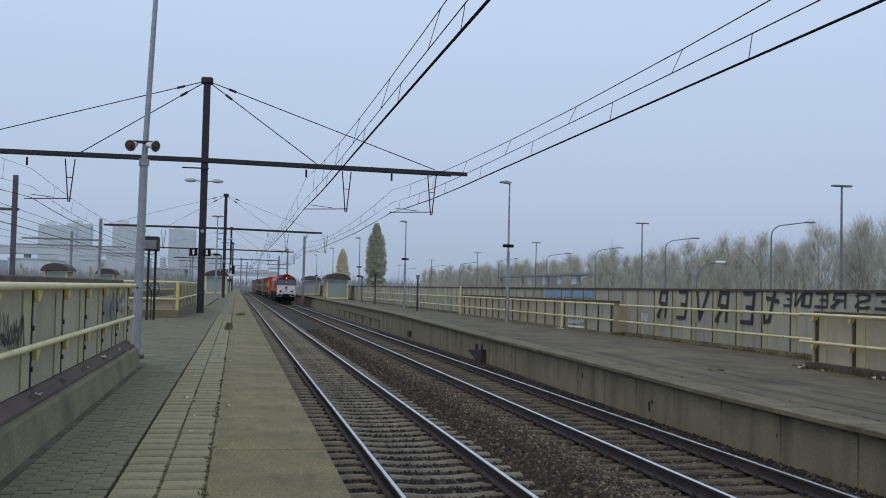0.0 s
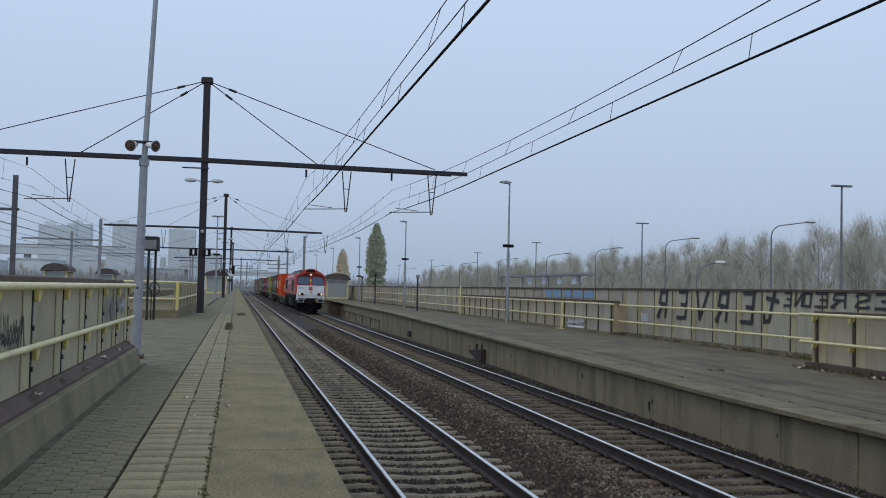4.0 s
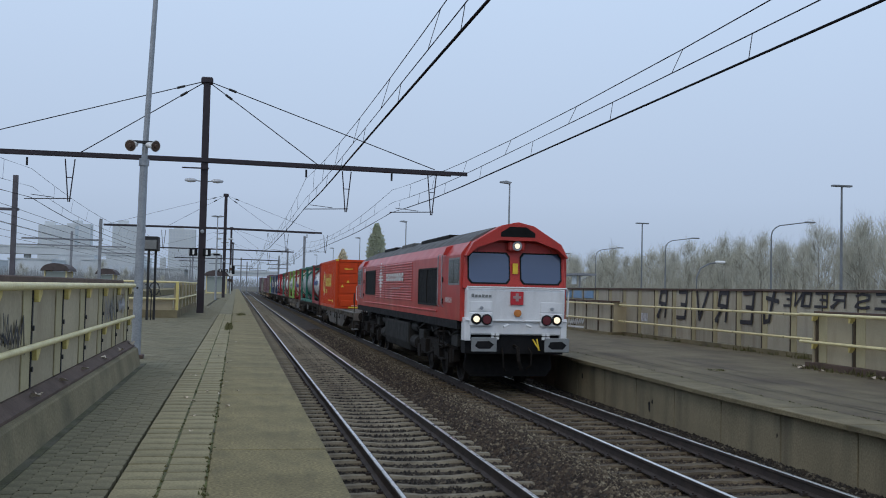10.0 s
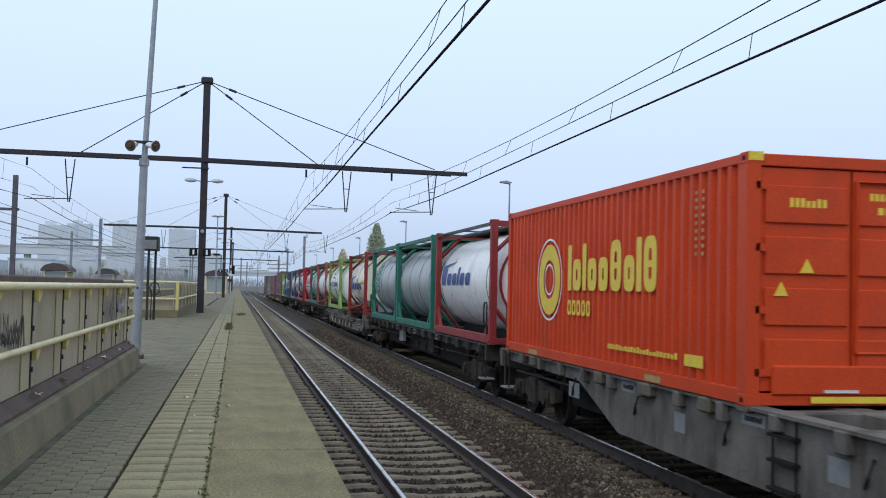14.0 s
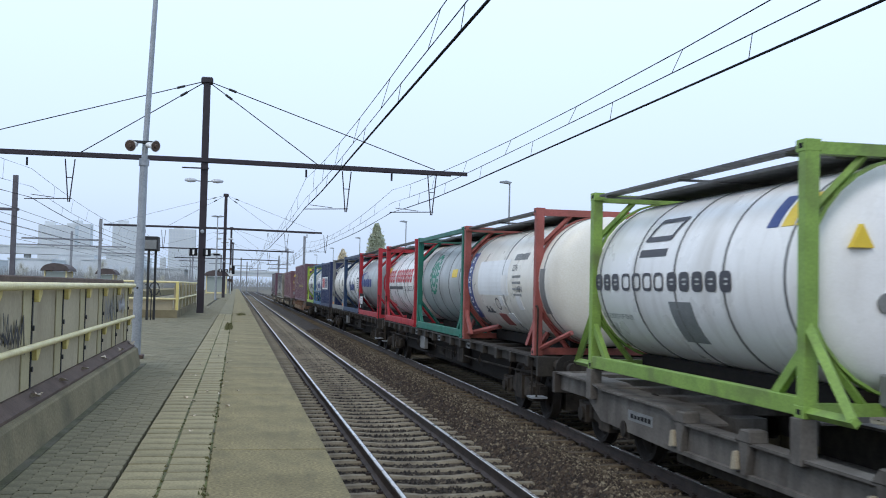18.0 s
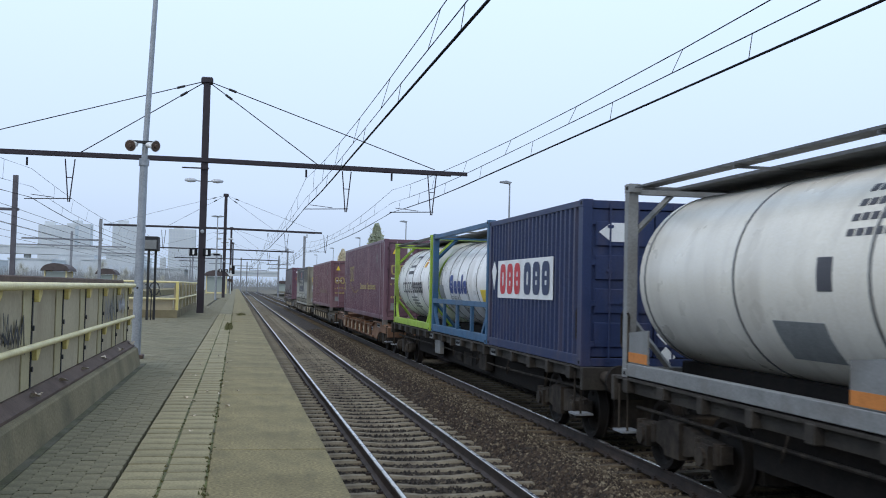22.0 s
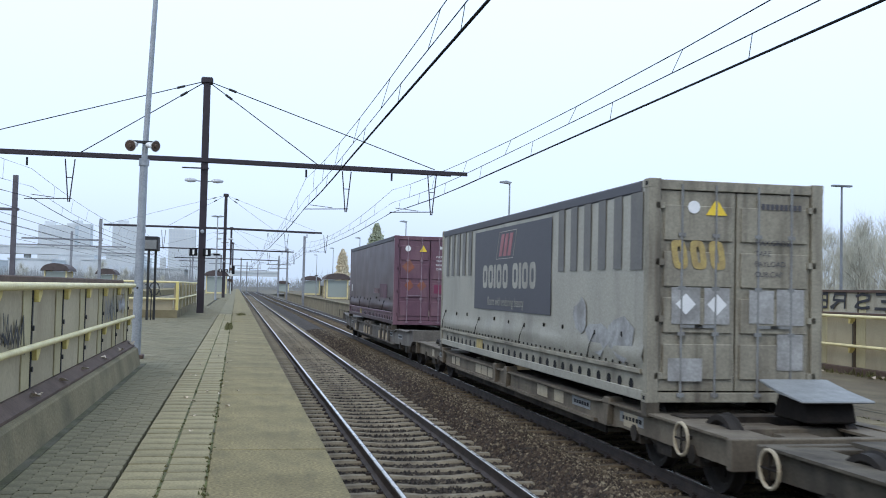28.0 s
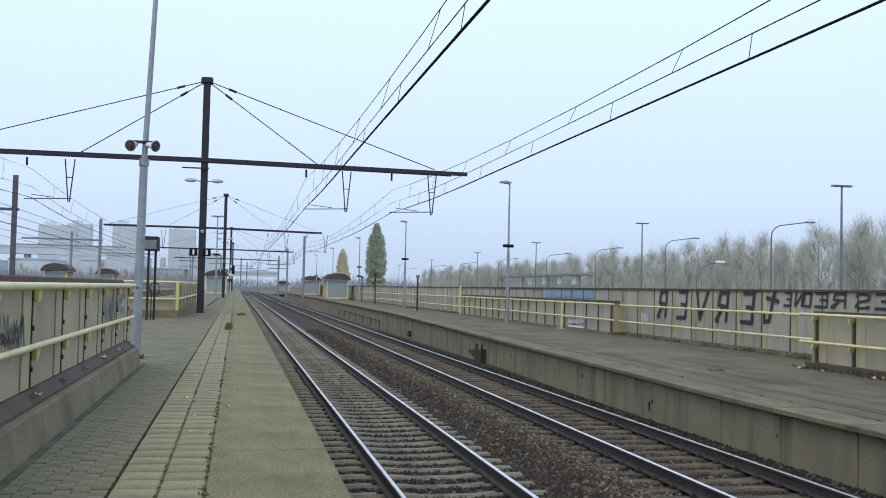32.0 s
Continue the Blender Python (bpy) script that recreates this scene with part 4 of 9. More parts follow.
def curved(bm, y0, y1, z0, z1, r, cz, seg=6, t=0.006):
    """A thin patch that lies on a tank's flank, from height z0 to z1."""
    a0, a1 = math.asin(max(-1, min(1, (z0 - cz) / r))), math.asin(max(-1, min(1, (z1 - cz) / r)))
    p = []
    for rad in (r + t, r - 0.01):
        for i in range(seg + 1):
            a = a0 + (a1 - a0) * i / seg
            p.append((-rad * math.cos(a), cz + rad * math.sin(a)))
    outer, inner = p[:seg + 1], p[seg + 1:]
    prism(bm, outer + inner[::-1], "y", y0, y1)
    return bm


def curvedbars(bm, y0, y1, z0, z1, r, cz, n, seed=1, gap=0.25, low=0.7):
    rr = random.Random(seed)
    w = (y1 - y0) / n
    for i in range(n):
        h = (z1 - z0) * (1 if i == 0 else rr.uniform(low, 1))
        for p in ((0.0, 0.3), (0.46, 0.76)) if w > 0.15 else ((0.0, 1 - gap),):
            curved(bm, y0 + w * (i + p[0]), y0 + w * (i + p[1]), z0, z0 + h, r, cz)
    return bm


def words(name, body, material, parent, put, size):
    """Readable words with the built-in font; put(u, v) gives the place of a point u along and v up the line."""
    cu = bpy.data.curves.new(name, "FONT")
    cu.body, cu.size = body, size
    tmp = bpy.data.objects.new(name, cu)
    me = bpy.data.meshes.new_from_object(tmp)
    bpy.data.objects.remove(tmp)
    for p in me.vertices:
        p.co = put(p.co.x, p.co.y)
    me.materials.clear()
    me.materials.append(material)
    o = new(name, me)
    o.parent = parent
    return o


def side_words(body, y, z, size, x, material, parent):
    return words("writing", body, material, parent, lambda u, v: (-x - 0.005, y - u, z + v), size)


def end_words(body, x, z, size, y, material, parent):
    return words("writing", body, material, parent, lambda u, v: (x + u, y - 0.005, z + v), size)


def tank_words(body, y, z, size, r, cz, material, parent):
    def put(u, v):
        a = math.asin(max(-1, min(1, (z - cz) / r))) + v / r
        return (-(r + 0.007) * math.cos(a), y - u, cz + (r + 0.007) * math.sin(a))
    return words("writing", body, material, parent, put, size)


def on_side(x):
    return lambda y, z: (-x - 0.006, y, z)


def on_tank(r, cz):
    def put(y, z):
        a = (z - cz) / r
        return (-(r + 0.009) * math.cos(a), y, cz + (r + 0.009) * math.sin(a))
    return put


def on_end(y):
    return lambda x, z: (-x, y, z)


def loop(bm, put, cy, cz, ry, rz, wall, n=40, power=0.55, slant=0.0, fill=False):
    """A rounded upright loop of even wall thickness, laid on a surface; filled if asked."""
    rows = []
    for k in (0.0, 1.0):
        row = []
        for i in range(n):
            a = 2 * math.pi * i / n
            c, q = math.cos(a), math.sin(a)
            iy = 0.03 * ry if fill else max(0.01, ry - wall)
            iz = 0.03 * rz if fill else max(0.01, rz - wall)
            ey, ez = (ry, rz) if k == 0 else (iy, iz)
            y = ey * math.copysign(abs(c) ** power, c)
            z = ez * math.copysign(abs(q) ** power, q)
            row.append(bm.verts.new(put(cy + y - slant * z, cz + z)))
        rows.append(row)
    for i in range(n):
        j = (i + 1) % n
        bm.faces.new((rows[0][i], rows[0][j], rows[1][j], rows[1][i]))
    return bm


def marks(parent, put, y0, y1, z0, z1, pattern, material, wall=0.24, slant=0.0, label=""):
    """A trade mark as plain shapes, read from y0 down to y1. Each sign of the pattern is one shape: O full height, o two thirds,
    I a full-height bar, i a low bar, H a full-height loop with a filled heart, a blank a gap."""
    width = {"O": 1.0, "o": 0.9, "H": 1.0, "I": 0.42, "i": 0.42, " ": 0.5, "W": 1.35}
    total = sum(width[c] for c in pattern)
    unit = (y0 - y1) / total
    y = y0
    for c in pattern:
        w = width[c] * unit
        if c != " ":
            h = (z1 - z0) * (0.68 if c in "oi" else 1.0)
            bm = B()
            ry = abs(w) * 0.4
            if c in "Ii":
                loop(bm, put, y - w / 2, z0 + h / 2, ry, h / 2, 1, slant=slant, fill=True, power=0.2)
            else:
                loop(bm, put, y - w / 2, z0 + h / 2, ry, h / 2, wall * abs(unit), slant=slant)
                if c in "HW":
                    loop(bm, put, y - w / 2, z0 + h / 2, ry * 0.8, min(wall * abs(unit), h * 0.22) * 0.28, 1, n=16, fill=True, power=0.25)
            part("sign_shape", bm, material, parent, label)
        y -= w


def wheelset(parent, y, r=0.46):
    bm = B()
    prof = [(-0.8, 0.06), (-0.79, r * 0.55), (-0.755, r * 0.75), (-0.82, r * 0.86), (-0.82, r), (-0.7, r + 0.004), (-0.685, r + 0.03), (-0.665, r + 0.02),
            (-0.665, r * 0.8), (-0.7, r * 0.7), (-0.69, 0.1)]
    lathe(bm, prof + [(-t, q) for t, q in prof[::-1]], (0, 0), "x", 20)
    for k in range(3):
        a = k * 2.09
        rod(bm, (-0.81, 0.25 * math.cos(a), 0.25 * math.sin(a)), (-0.78, 0.25 * math.cos(a), 0.25 * math.sin(a)), 0.04, 6)
    w = part("wheelset", bm, M_WHEEL, parent, smooth=True)
    w.matrix_parent_inverse = Matrix.Translation((0, y, r))
    WHEELS.append((w, r))
    return w


def bogie(parent, y, axle=1.8, r=0.46):
    bm = B()
    h = axle / 2
    for s in (-1, 1):
        x0, x1 = (0.9, 1.05) if s > 0 else (-1.05, -0.9)
        prism(bm, [(y - h - 0.35, 0.42), (y - h - 0.35, 0.62), (y - h + 0.3, 0.66), (y - 0.4, 0.72), (y + 0.4, 0.72), (y + h - 0.3, 0.66), (y + h + 0.35, 0.62),
                   (y + h + 0.35, 0.42), (y + h - 0.25, 0.42), (y + 0.35, 0.36), (y - 0.35, 0.36), (y - h + 0.25, 0.42)], "x", x0, x1)
        for e in (-1, 1):
            box(bm, s * 1.0 - 0.12, s * 1.0 + 0.12, y + e * h - 0.15, y + e * h + 0.15, 0.33, 0.6)
            rod(bm, (s * 1.1, y + e * h, r), (s * 1.16, y + e * h, r), 0.11, 10)
            for d in (-0.24, 0.24):
                rod(bm, (s * 1.02, y + e * h + d, 0.4), (s * 1.02, y + e * h + d, 0.64), 0.075, 8)
        box(bm, s * 1.0 - 0.1, s * 1.0 + 0.1, y - 0.22, y + 0.22, 0.3, 0.75)
    box(bm, -0.95, 0.95, y - 0.18, y + 0.18, 0.45, 0.8)
    # Solid fill between the wheels, added to keep the underside dark.
    box(bm, -0.6, 0.6, y - h - 0.5, y + h + 0.5, 0.2, 0.66)
    b = part("bogie", bm, M_GEAR, parent)
    for e in (-1, 1):
        wheelset(b, y + e * h, r)
    return b


def buffers(parent, y, out, k=1.0):
    """Two buffers and a screw coupling on a headstock at y, pointing out (-1 or 1)."""
    for s in (-1, 1):
        bm = B()
        rod(bm, (s * 0.875, y, 1.04), (s * 0.875, y + out * 0.4 * k, 1.04), 0.1, 12)
        rod(bm, (s * 0.875, y + out * 0.4 * k, 1.04), (s * 0.875, y + out * 0.6 * k, 1.04), 0.075, 12)
        b = part("buffer", bm, M_GEAR, parent, smooth=True)
        bm = B()
        rod(bm, (s * 0.875, y + out * 0.6 * k, 1.04), (s * 0.875, y + out * 0.63 * k, 1.04), 0.23 * (0.4 + 0.6 * k), 16)
        part("buffer_plate", bm, M_WHEEL, b)
    bm = B()
    tube(bm, [(0, y, 1.0), (0, y + out * 0.3, 0.95), (0, y + out * 0.35, 0.7), (0.05, y + out * 0.25, 0.5)], 0.04, 8)
    part("coupling", bm, M_GEAR, parent)


STRAIGHT = [(0, 0.79), (4.0, 0.78), (4.4, 0.75)], [(0, 0.46), (3.4, 0.46), (4.0, 0.41)]
STEPPED = [(0, 1.08), (0.7, 1.06), (1.3, 0.99), (3.6, 0.97), (4.1, 0.88)], [(0, 0.84), (0.5, 0.82), (1.0, 0.54), (3.5, 0.48), (4.6, 0.46)]
LOWERED = [(0, 1.0), (1.7, 0.99), (2.2, 0.93), (4.4, 0.92), (5.0, 0.8)], [(0, 0.72), (1.4, 0.72), (2.0, 0.45), (4.3, 0.4), (5.0, 0.44)]
REAR = [(0, 0.82), (2.6, 0.82), (3.0, 1.03), (3.9, 1.05), (4.5, 0.88)], [(0, 0.5), (2.9, 0.56), (3.6, 0.38), (4.6, 0.42), (5.2, 0.6)]


def wagon(start, end, label, material, deck=1.18, belly=True, pocket=False, group="container wagons", profile=None, brackets=None, wheel_y=None, ends=(True, True)):
    w = rolling("container_wagon", label, "freight wagon", start, group)
    L = end - start
    a, b = (0.27, L - 0.27) if pocket else (0.62, L - 0.62)
    low = profile[0][-1][1] if profile else deck - 0.17
    for s in (-1, 1):
        x0, x1 = (1.02, 1.14) if s > 0 else (-1.14, -1.02)
        if pocket:
            top = [(a, deck - 0.1), (a + 1.0, deck - 0.1), (a + 1.3, deck), (a + 4.0, deck), (a + 4.5, low), (b - 4.5, low), (b - 4.0, deck), (b - 1.3, deck), (b - 1.0, deck - 0.1), (b, deck - 0.1)]
            bot = [(b, deck - 0.36), (b - 2.9, deck - 0.36), (b - 3.6, 0.38), (b - 4.6, 0.42), (b - 5.2, 0.6), (a + 5.2, 0.6), (a + 4.6, 0.42), (a + 3.6, 0.38), (a + 2.9, deck - 0.36), (a, deck - 0.36)]
            if profile:
                half = [(a + y, z) for y, z in profile[0]], [(a + y, z) for y, z in profile[1]]
                top = half[0] + [(a + b - y, z) for y, z in half[0][::-1]]
                bot = [(a + b - y, z) for y, z in half[1]] + half[1][::-1]
            out = top + bot
        elif belly:
            out = [(a, deck - 0.2), (a, deck), (b, deck), (b, deck - 0.2), (L - 5.1, deck - 0.24), (L - 6.8, 0.36), (6.6, 0.36), (4.4, deck - 0.2)]
        else:
            out = [(a, deck - 0.2), (a, deck), (b, deck), (b, deck - 0.2)]
        bm = B()
        prism(bm, out, "x", x0, x1)
        beam = part("side_beam", bm, material, w)
        fx0, fx1 = (1.0, 1.22) if s > 0 else (-1.22, -1.0)
        if pocket:
            bm = B()
            for (ya, za), (yb, zb) in zip(top, top[1:]):
                prism(bm, [(ya, za - 0.02), (yb, zb - 0.02), (yb, zb + 0.01), (ya, za + 0.01)], "x", fx0 + 0.0, fx1)
            part("flange", bm, material, beam)
            bm = B()
            box(bm, fx0 + 0.02, fx1 - 0.02, a + 4.4, b - 4.4, 0.42, 0.47)
            part("lower_rail", bm, material, beam, "worn lower rail")
            bm = B()
            box(bm, s * 0.99 - 0.02, s * 0.99 + 0.02, a + 4.4, b - 4.4, 0.25, low - 0.02)
            part("inner_panel", bm, M_GEAR, beam, "dark pocket side")
            n, tall = 7, 0.14 if profile in (STEPPED, LOWERED) else 0.1
            spread = brackets or [a + 5.2 + (b - a - 10.4) * i / (n - 1) for i in range(n)]
            for i, y in enumerate(spread):
                bm = B()
                prism(bm, [(y - 0.05, 0.45), (y - 0.12, low + 0.02), (y + 0.12, low + 0.02), (y + 0.05, 0.45)], "x", s * 1.14, s * 1.23)
                part("pocket_bracket", bm, material, w, bevel=0.012)
                bm = B()
                prism(bm, [(y - 0.16, low), (y - 0.14, low + tall), (y + 0.06, low + tall), (y + 0.2, low)], "x", s * 1.02, s * 1.24)
                part("pivot", bm, material, w, bevel=0.015)
                if s < 0 and profile != STRAIGHT:
                    bm = B()
                    prism(bm, [(y + 0.1, 0.5), (y + 0.24, 0.48), (y + 0.2, low - 0.12), (y + 0.13, low - 0.1)], "x", -1.26, -1.2)
                    part("locking_lever", bm, M_HANDLE, w, "worn cream locking lever", bevel=0.01)
        else:
            bm = B()
            box(bm, fx0, fx1, a, b, deck - 0.03, deck + 0.008)
            part("flange", bm, material, beam)
    if pocket:
        down = [0.0] * 5 if not profile else [deck - 0.02 - np.interp(0.1 + k * 0.95, [p[0] for p in profile[0]], [p[1] for p in profile[0]]) for k in range(5)]
        spans = [(a + 0.1 + k * 0.95, deck - 0.02 if k else deck - 0.12) for k in range(5)] + [(b - 0.1 - k * 0.95, deck - 0.02 if k else deck - 0.12) for k in range(5)]
        if profile:
            spans = [(y, deck - 0.03 - down[k % 5]) for k, (y, z) in enumerate(spans)]
    else:
        n = int(L / 1.5)
        spans = [(a + 0.1 + (b - a - 0.2) * i / n, deck - 0.01) for i in range(n + 1)]
    for k, (y, z) in enumerate(spans):
        bm = B()
        box(bm, -1.02, 1.02, y - 0.14, y + 0.14, z - 0.15, z)
        part("cross_member", bm, material, w, bevel=0.01)
    if profile:
        for s in (-1, 1):
            for flip in (False, True):
                edge = [(b - y if flip else a + y, z - 0.006) for y, z in profile[0]]
                bm = B()
                prism(bm, edge + [(y, z - 0.03) for y, z in edge[::-1]], "x", s * 0.62, s * 1.02)
                part("deck_plate", bm, material, w)
    bm = B()
    if pocket:
        ridge = (profile[0][-1][1] if profile else deck) - 0.024
        box(bm, -0.22, 0.22, a, a + 4.4, ridge - 0.28, ridge)
        box(bm, -0.22, 0.22, b - 4.4, b, ridge - 0.28, ridge)
        box(bm, -0.97, 0.97, a + 4.4, b - 4.4, 0.26, 0.32)
    else:
        box(bm, -0.2, 0.2, a, b, deck - 0.3, deck - 0.02)
    part("centre_beam", bm, material, w)
    for y in (a, b):
        bm = B()
        z = profile[0][0][1] if profile else deck - 0.1 if pocket else deck
        box(bm, -1.25, 1.25, y - 0.06, y + 0.06, z - 0.34, z + 0.01)
        part("headstock", bm, material, w, bevel=0.01)
    for y, e, fitted in ((a - 0.03, -1, ends[0]), (b + 0.03, 1, ends[1])):
        if fitted:
            buffers(w, y, e, 0.33 if pocket else 1.0)
    bogie(w, 2.3)
    bogie(w, L - 2.3)
    for y in () if profile else (a + 0.15, b - 0.45):
        z = profile[0][0][1] if profile else deck - 0.1 if pocket else deck
        bm = B()
        if not pocket:
            tube(bm, [(-1.2, y, z), (-1.2, y, z + 0.85), (-1.2, y + 0.05, z + 0.9), (-1.2, y + 0.22, z + 0.9), (-1.2, y + 0.27, z + 0.85), (-1.2, y + 0.27, z + 0.45), (-1.2, y + 0.2, z + 0.4)], 0.018, 6)
        else:
            tube(bm, [(-1.2, y, z - 0.1), (-1.22, y, z + 0.05), (-1.22, y + 0.27, z + 0.05), (-1.2, y + 0.27, z - 0.1)], 0.018, 6)
        part("shunter_rail", bm, M_GEAR, w)
        bm = B()
        tube(bm, [(-1.2, y, z - 0.05), (-1.2, y, 0.45), (-1.2, y + 0.3, 0.45), (-1.2, y + 0.3, z - 0.1)], 0.018, 6)
        st = part("step_hanger", bm, M_GEAR, w)
        bm = B()
        box(bm, -1.28, -1.0, y - 0.02, y + 0.34, 0.43, 0.46)
        part("step", bm, M_GALV, st)
    for k in range(3):
        y = L * (0.3 + 0.17 * k) if not pocket else (2.9, 5.0, L - 4.2)[k]
        zt = profile[0][-1][1] if profile else deck if not pocket else (deck, deck - 0.19, deck)[k]
        bm = B()
        flat(bm, -1, y, y + (0.5 if not pocket else 0.85), zt - 0.2, zt - 0.06, 1.14)
        pl = part("data_plate", bm, M_GREYF if k % 2 == 0 else M_GREYP, w)
        bm = B()
        bars(bm, -1, y + 0.06, y + (0.44 if not pocket else 0.78), zt - 0.16, zt - 0.1, 1.144, 6, k, 0.3, 0.8)
        part("plate_print", bm, M_BLACK, pl)
    hy = wheel_y
    if pocket and wheel_y:
        bm = B()
        ring = [(-1.27, hy + 0.19 * math.cos(i * math.pi / 8), 0.63 + 0.19 * math.sin(i * math.pi / 8)) for i in range(17)]
        tube(bm, ring, 0.022, 6)
        hw_ = part("handbrake_wheel", bm, M_HANDLE, w)
        bm = B()
        rod(bm, (-1.27, hy - 0.19, 0.63), (-1.27, hy + 0.19, 0.63), 0.012, 6)
        rod(bm, (-1.27, hy, 0.44), (-1.27, hy, 0.82), 0.012, 6)
        rod(bm, (-1.27, hy, 0.63), (-1.0, hy, 0.66), 0.025, 6)
        part("spokes", bm, M_BOGIE, hw_)
    if not pocket:
        # Added dark block, in place of the deep shade below the frame.
        bm = B()
        box(bm, -0.84, 0.84, 3.9, L - 3.9, 0.44, deck - 0.2)
        part("underside_fill", bm, M_BOGIE, w, "dark block standing in for shade under the frame")
        for k in range(int(L / 1.15) - 1):
            y, q = a + 0.7 + k * 1.15, random.Random(k)
            bm = B()
            box(bm, -1.25, -1.1, y - 0.06 - 0.08 * q.random(), y + 0.07, deck - 0.17 - 0.06 * q.random(), deck - 0.01)
            part("stake_pocket", bm, material, w, bevel=0.012)
        for y, wd in ((L * 0.36, 1.1), (L * 0.62, 0.8)):
            bm = B()
            box(bm, -1.06, -0.86, y, y + wd * 0.6, 0.56, deck - 0.2)
            part("equipment_box", bm, M_GEAR, w, bevel=0.02)
        for k in range(int(L / 2.6) - 1):
            y, q = a + 2.0 + k * 2.6, random.Random(k + int(L * 10))
            part("tie_hook", tube(B(), [(-1.16, y, deck - 0.2), (-1.2, y + 0.02, deck - 0.36), (-1.18, y + 0.1, deck - 0.44 - 0.08 * q.random()), (-1.12, y + 0.14, deck - 0.36)], 0.018, 6), M_GEAR, w)
        part("brake_pipe", tube(B(), [(-1.0, 1.0, 0.82), (-1.02, L * 0.3, 0.74), (-1.0, L * 0.6, 0.8), (-1.02, L - 1.0, 0.78)], 0.025, 6), M_GEAR, w)
        bm = B()
        box(bm, -0.85, -0.35, L * 0.5 - 0.7, L * 0.5 + 0.2, 0.5, 0.8)
        part("brake_box", bm, M_GEAR, w)
        bm = B()
        rod(bm, (-0.7, L * 0.5 + 0.4, 0.65), (-0.7, L * 0.5 + 1.3, 0.65), 0.18, 12)
        part("air_reservoir", bm, M_GEAR, w)
        bm = B()
        box(bm, -1.13, -1.02, L * 0.5 + 1.9, L * 0.5 + 2.6, 0.62, deck - 0.2)
        part("tool_box", bm, M_GREYF, w, "pale grey tool box", bevel=0.01)
    return w


def spigots(wag, ys, deck, material, top=None):
    for y in ys:
        for s in (-1, 1):
            bm = B()
            box(bm, s * 1.16 - 0.09, s * 1.16 + 0.09, y - 0.1, y + 0.1, deck - 0.06, top or deck + 0.012)
            part("spigot", bm, material, wag, bevel=0.01)


CAST = None


def castings(parent, L, hw, z0, z1, material, ys=None):
    global CAST
    for y in (ys or (0.09, L - 0.09)):
        for s in (-1, 1):
            for z in (z0 + 0.06, z1 - 0.06):
                bm = B()
                box(bm, s * (hw - 0.08) - 0.085, s * (hw - 0.08) + 0.085, y - 0.092, y + 0.092, z - 0.062, z + 0.062)
                c = part("corner_casting", bm, material, parent, bevel=0.008)
                bm = B()
                box(bm, s * (hw + 0.004) - 0.004, s * (hw + 0.004) + 0.004, y - 0.04, y + 0.03, z - 0.025, z + 0.025)
                if s < 0:
                    part("casting_hole", bm, M_BLACK, c)
                else:
                    bm.free()


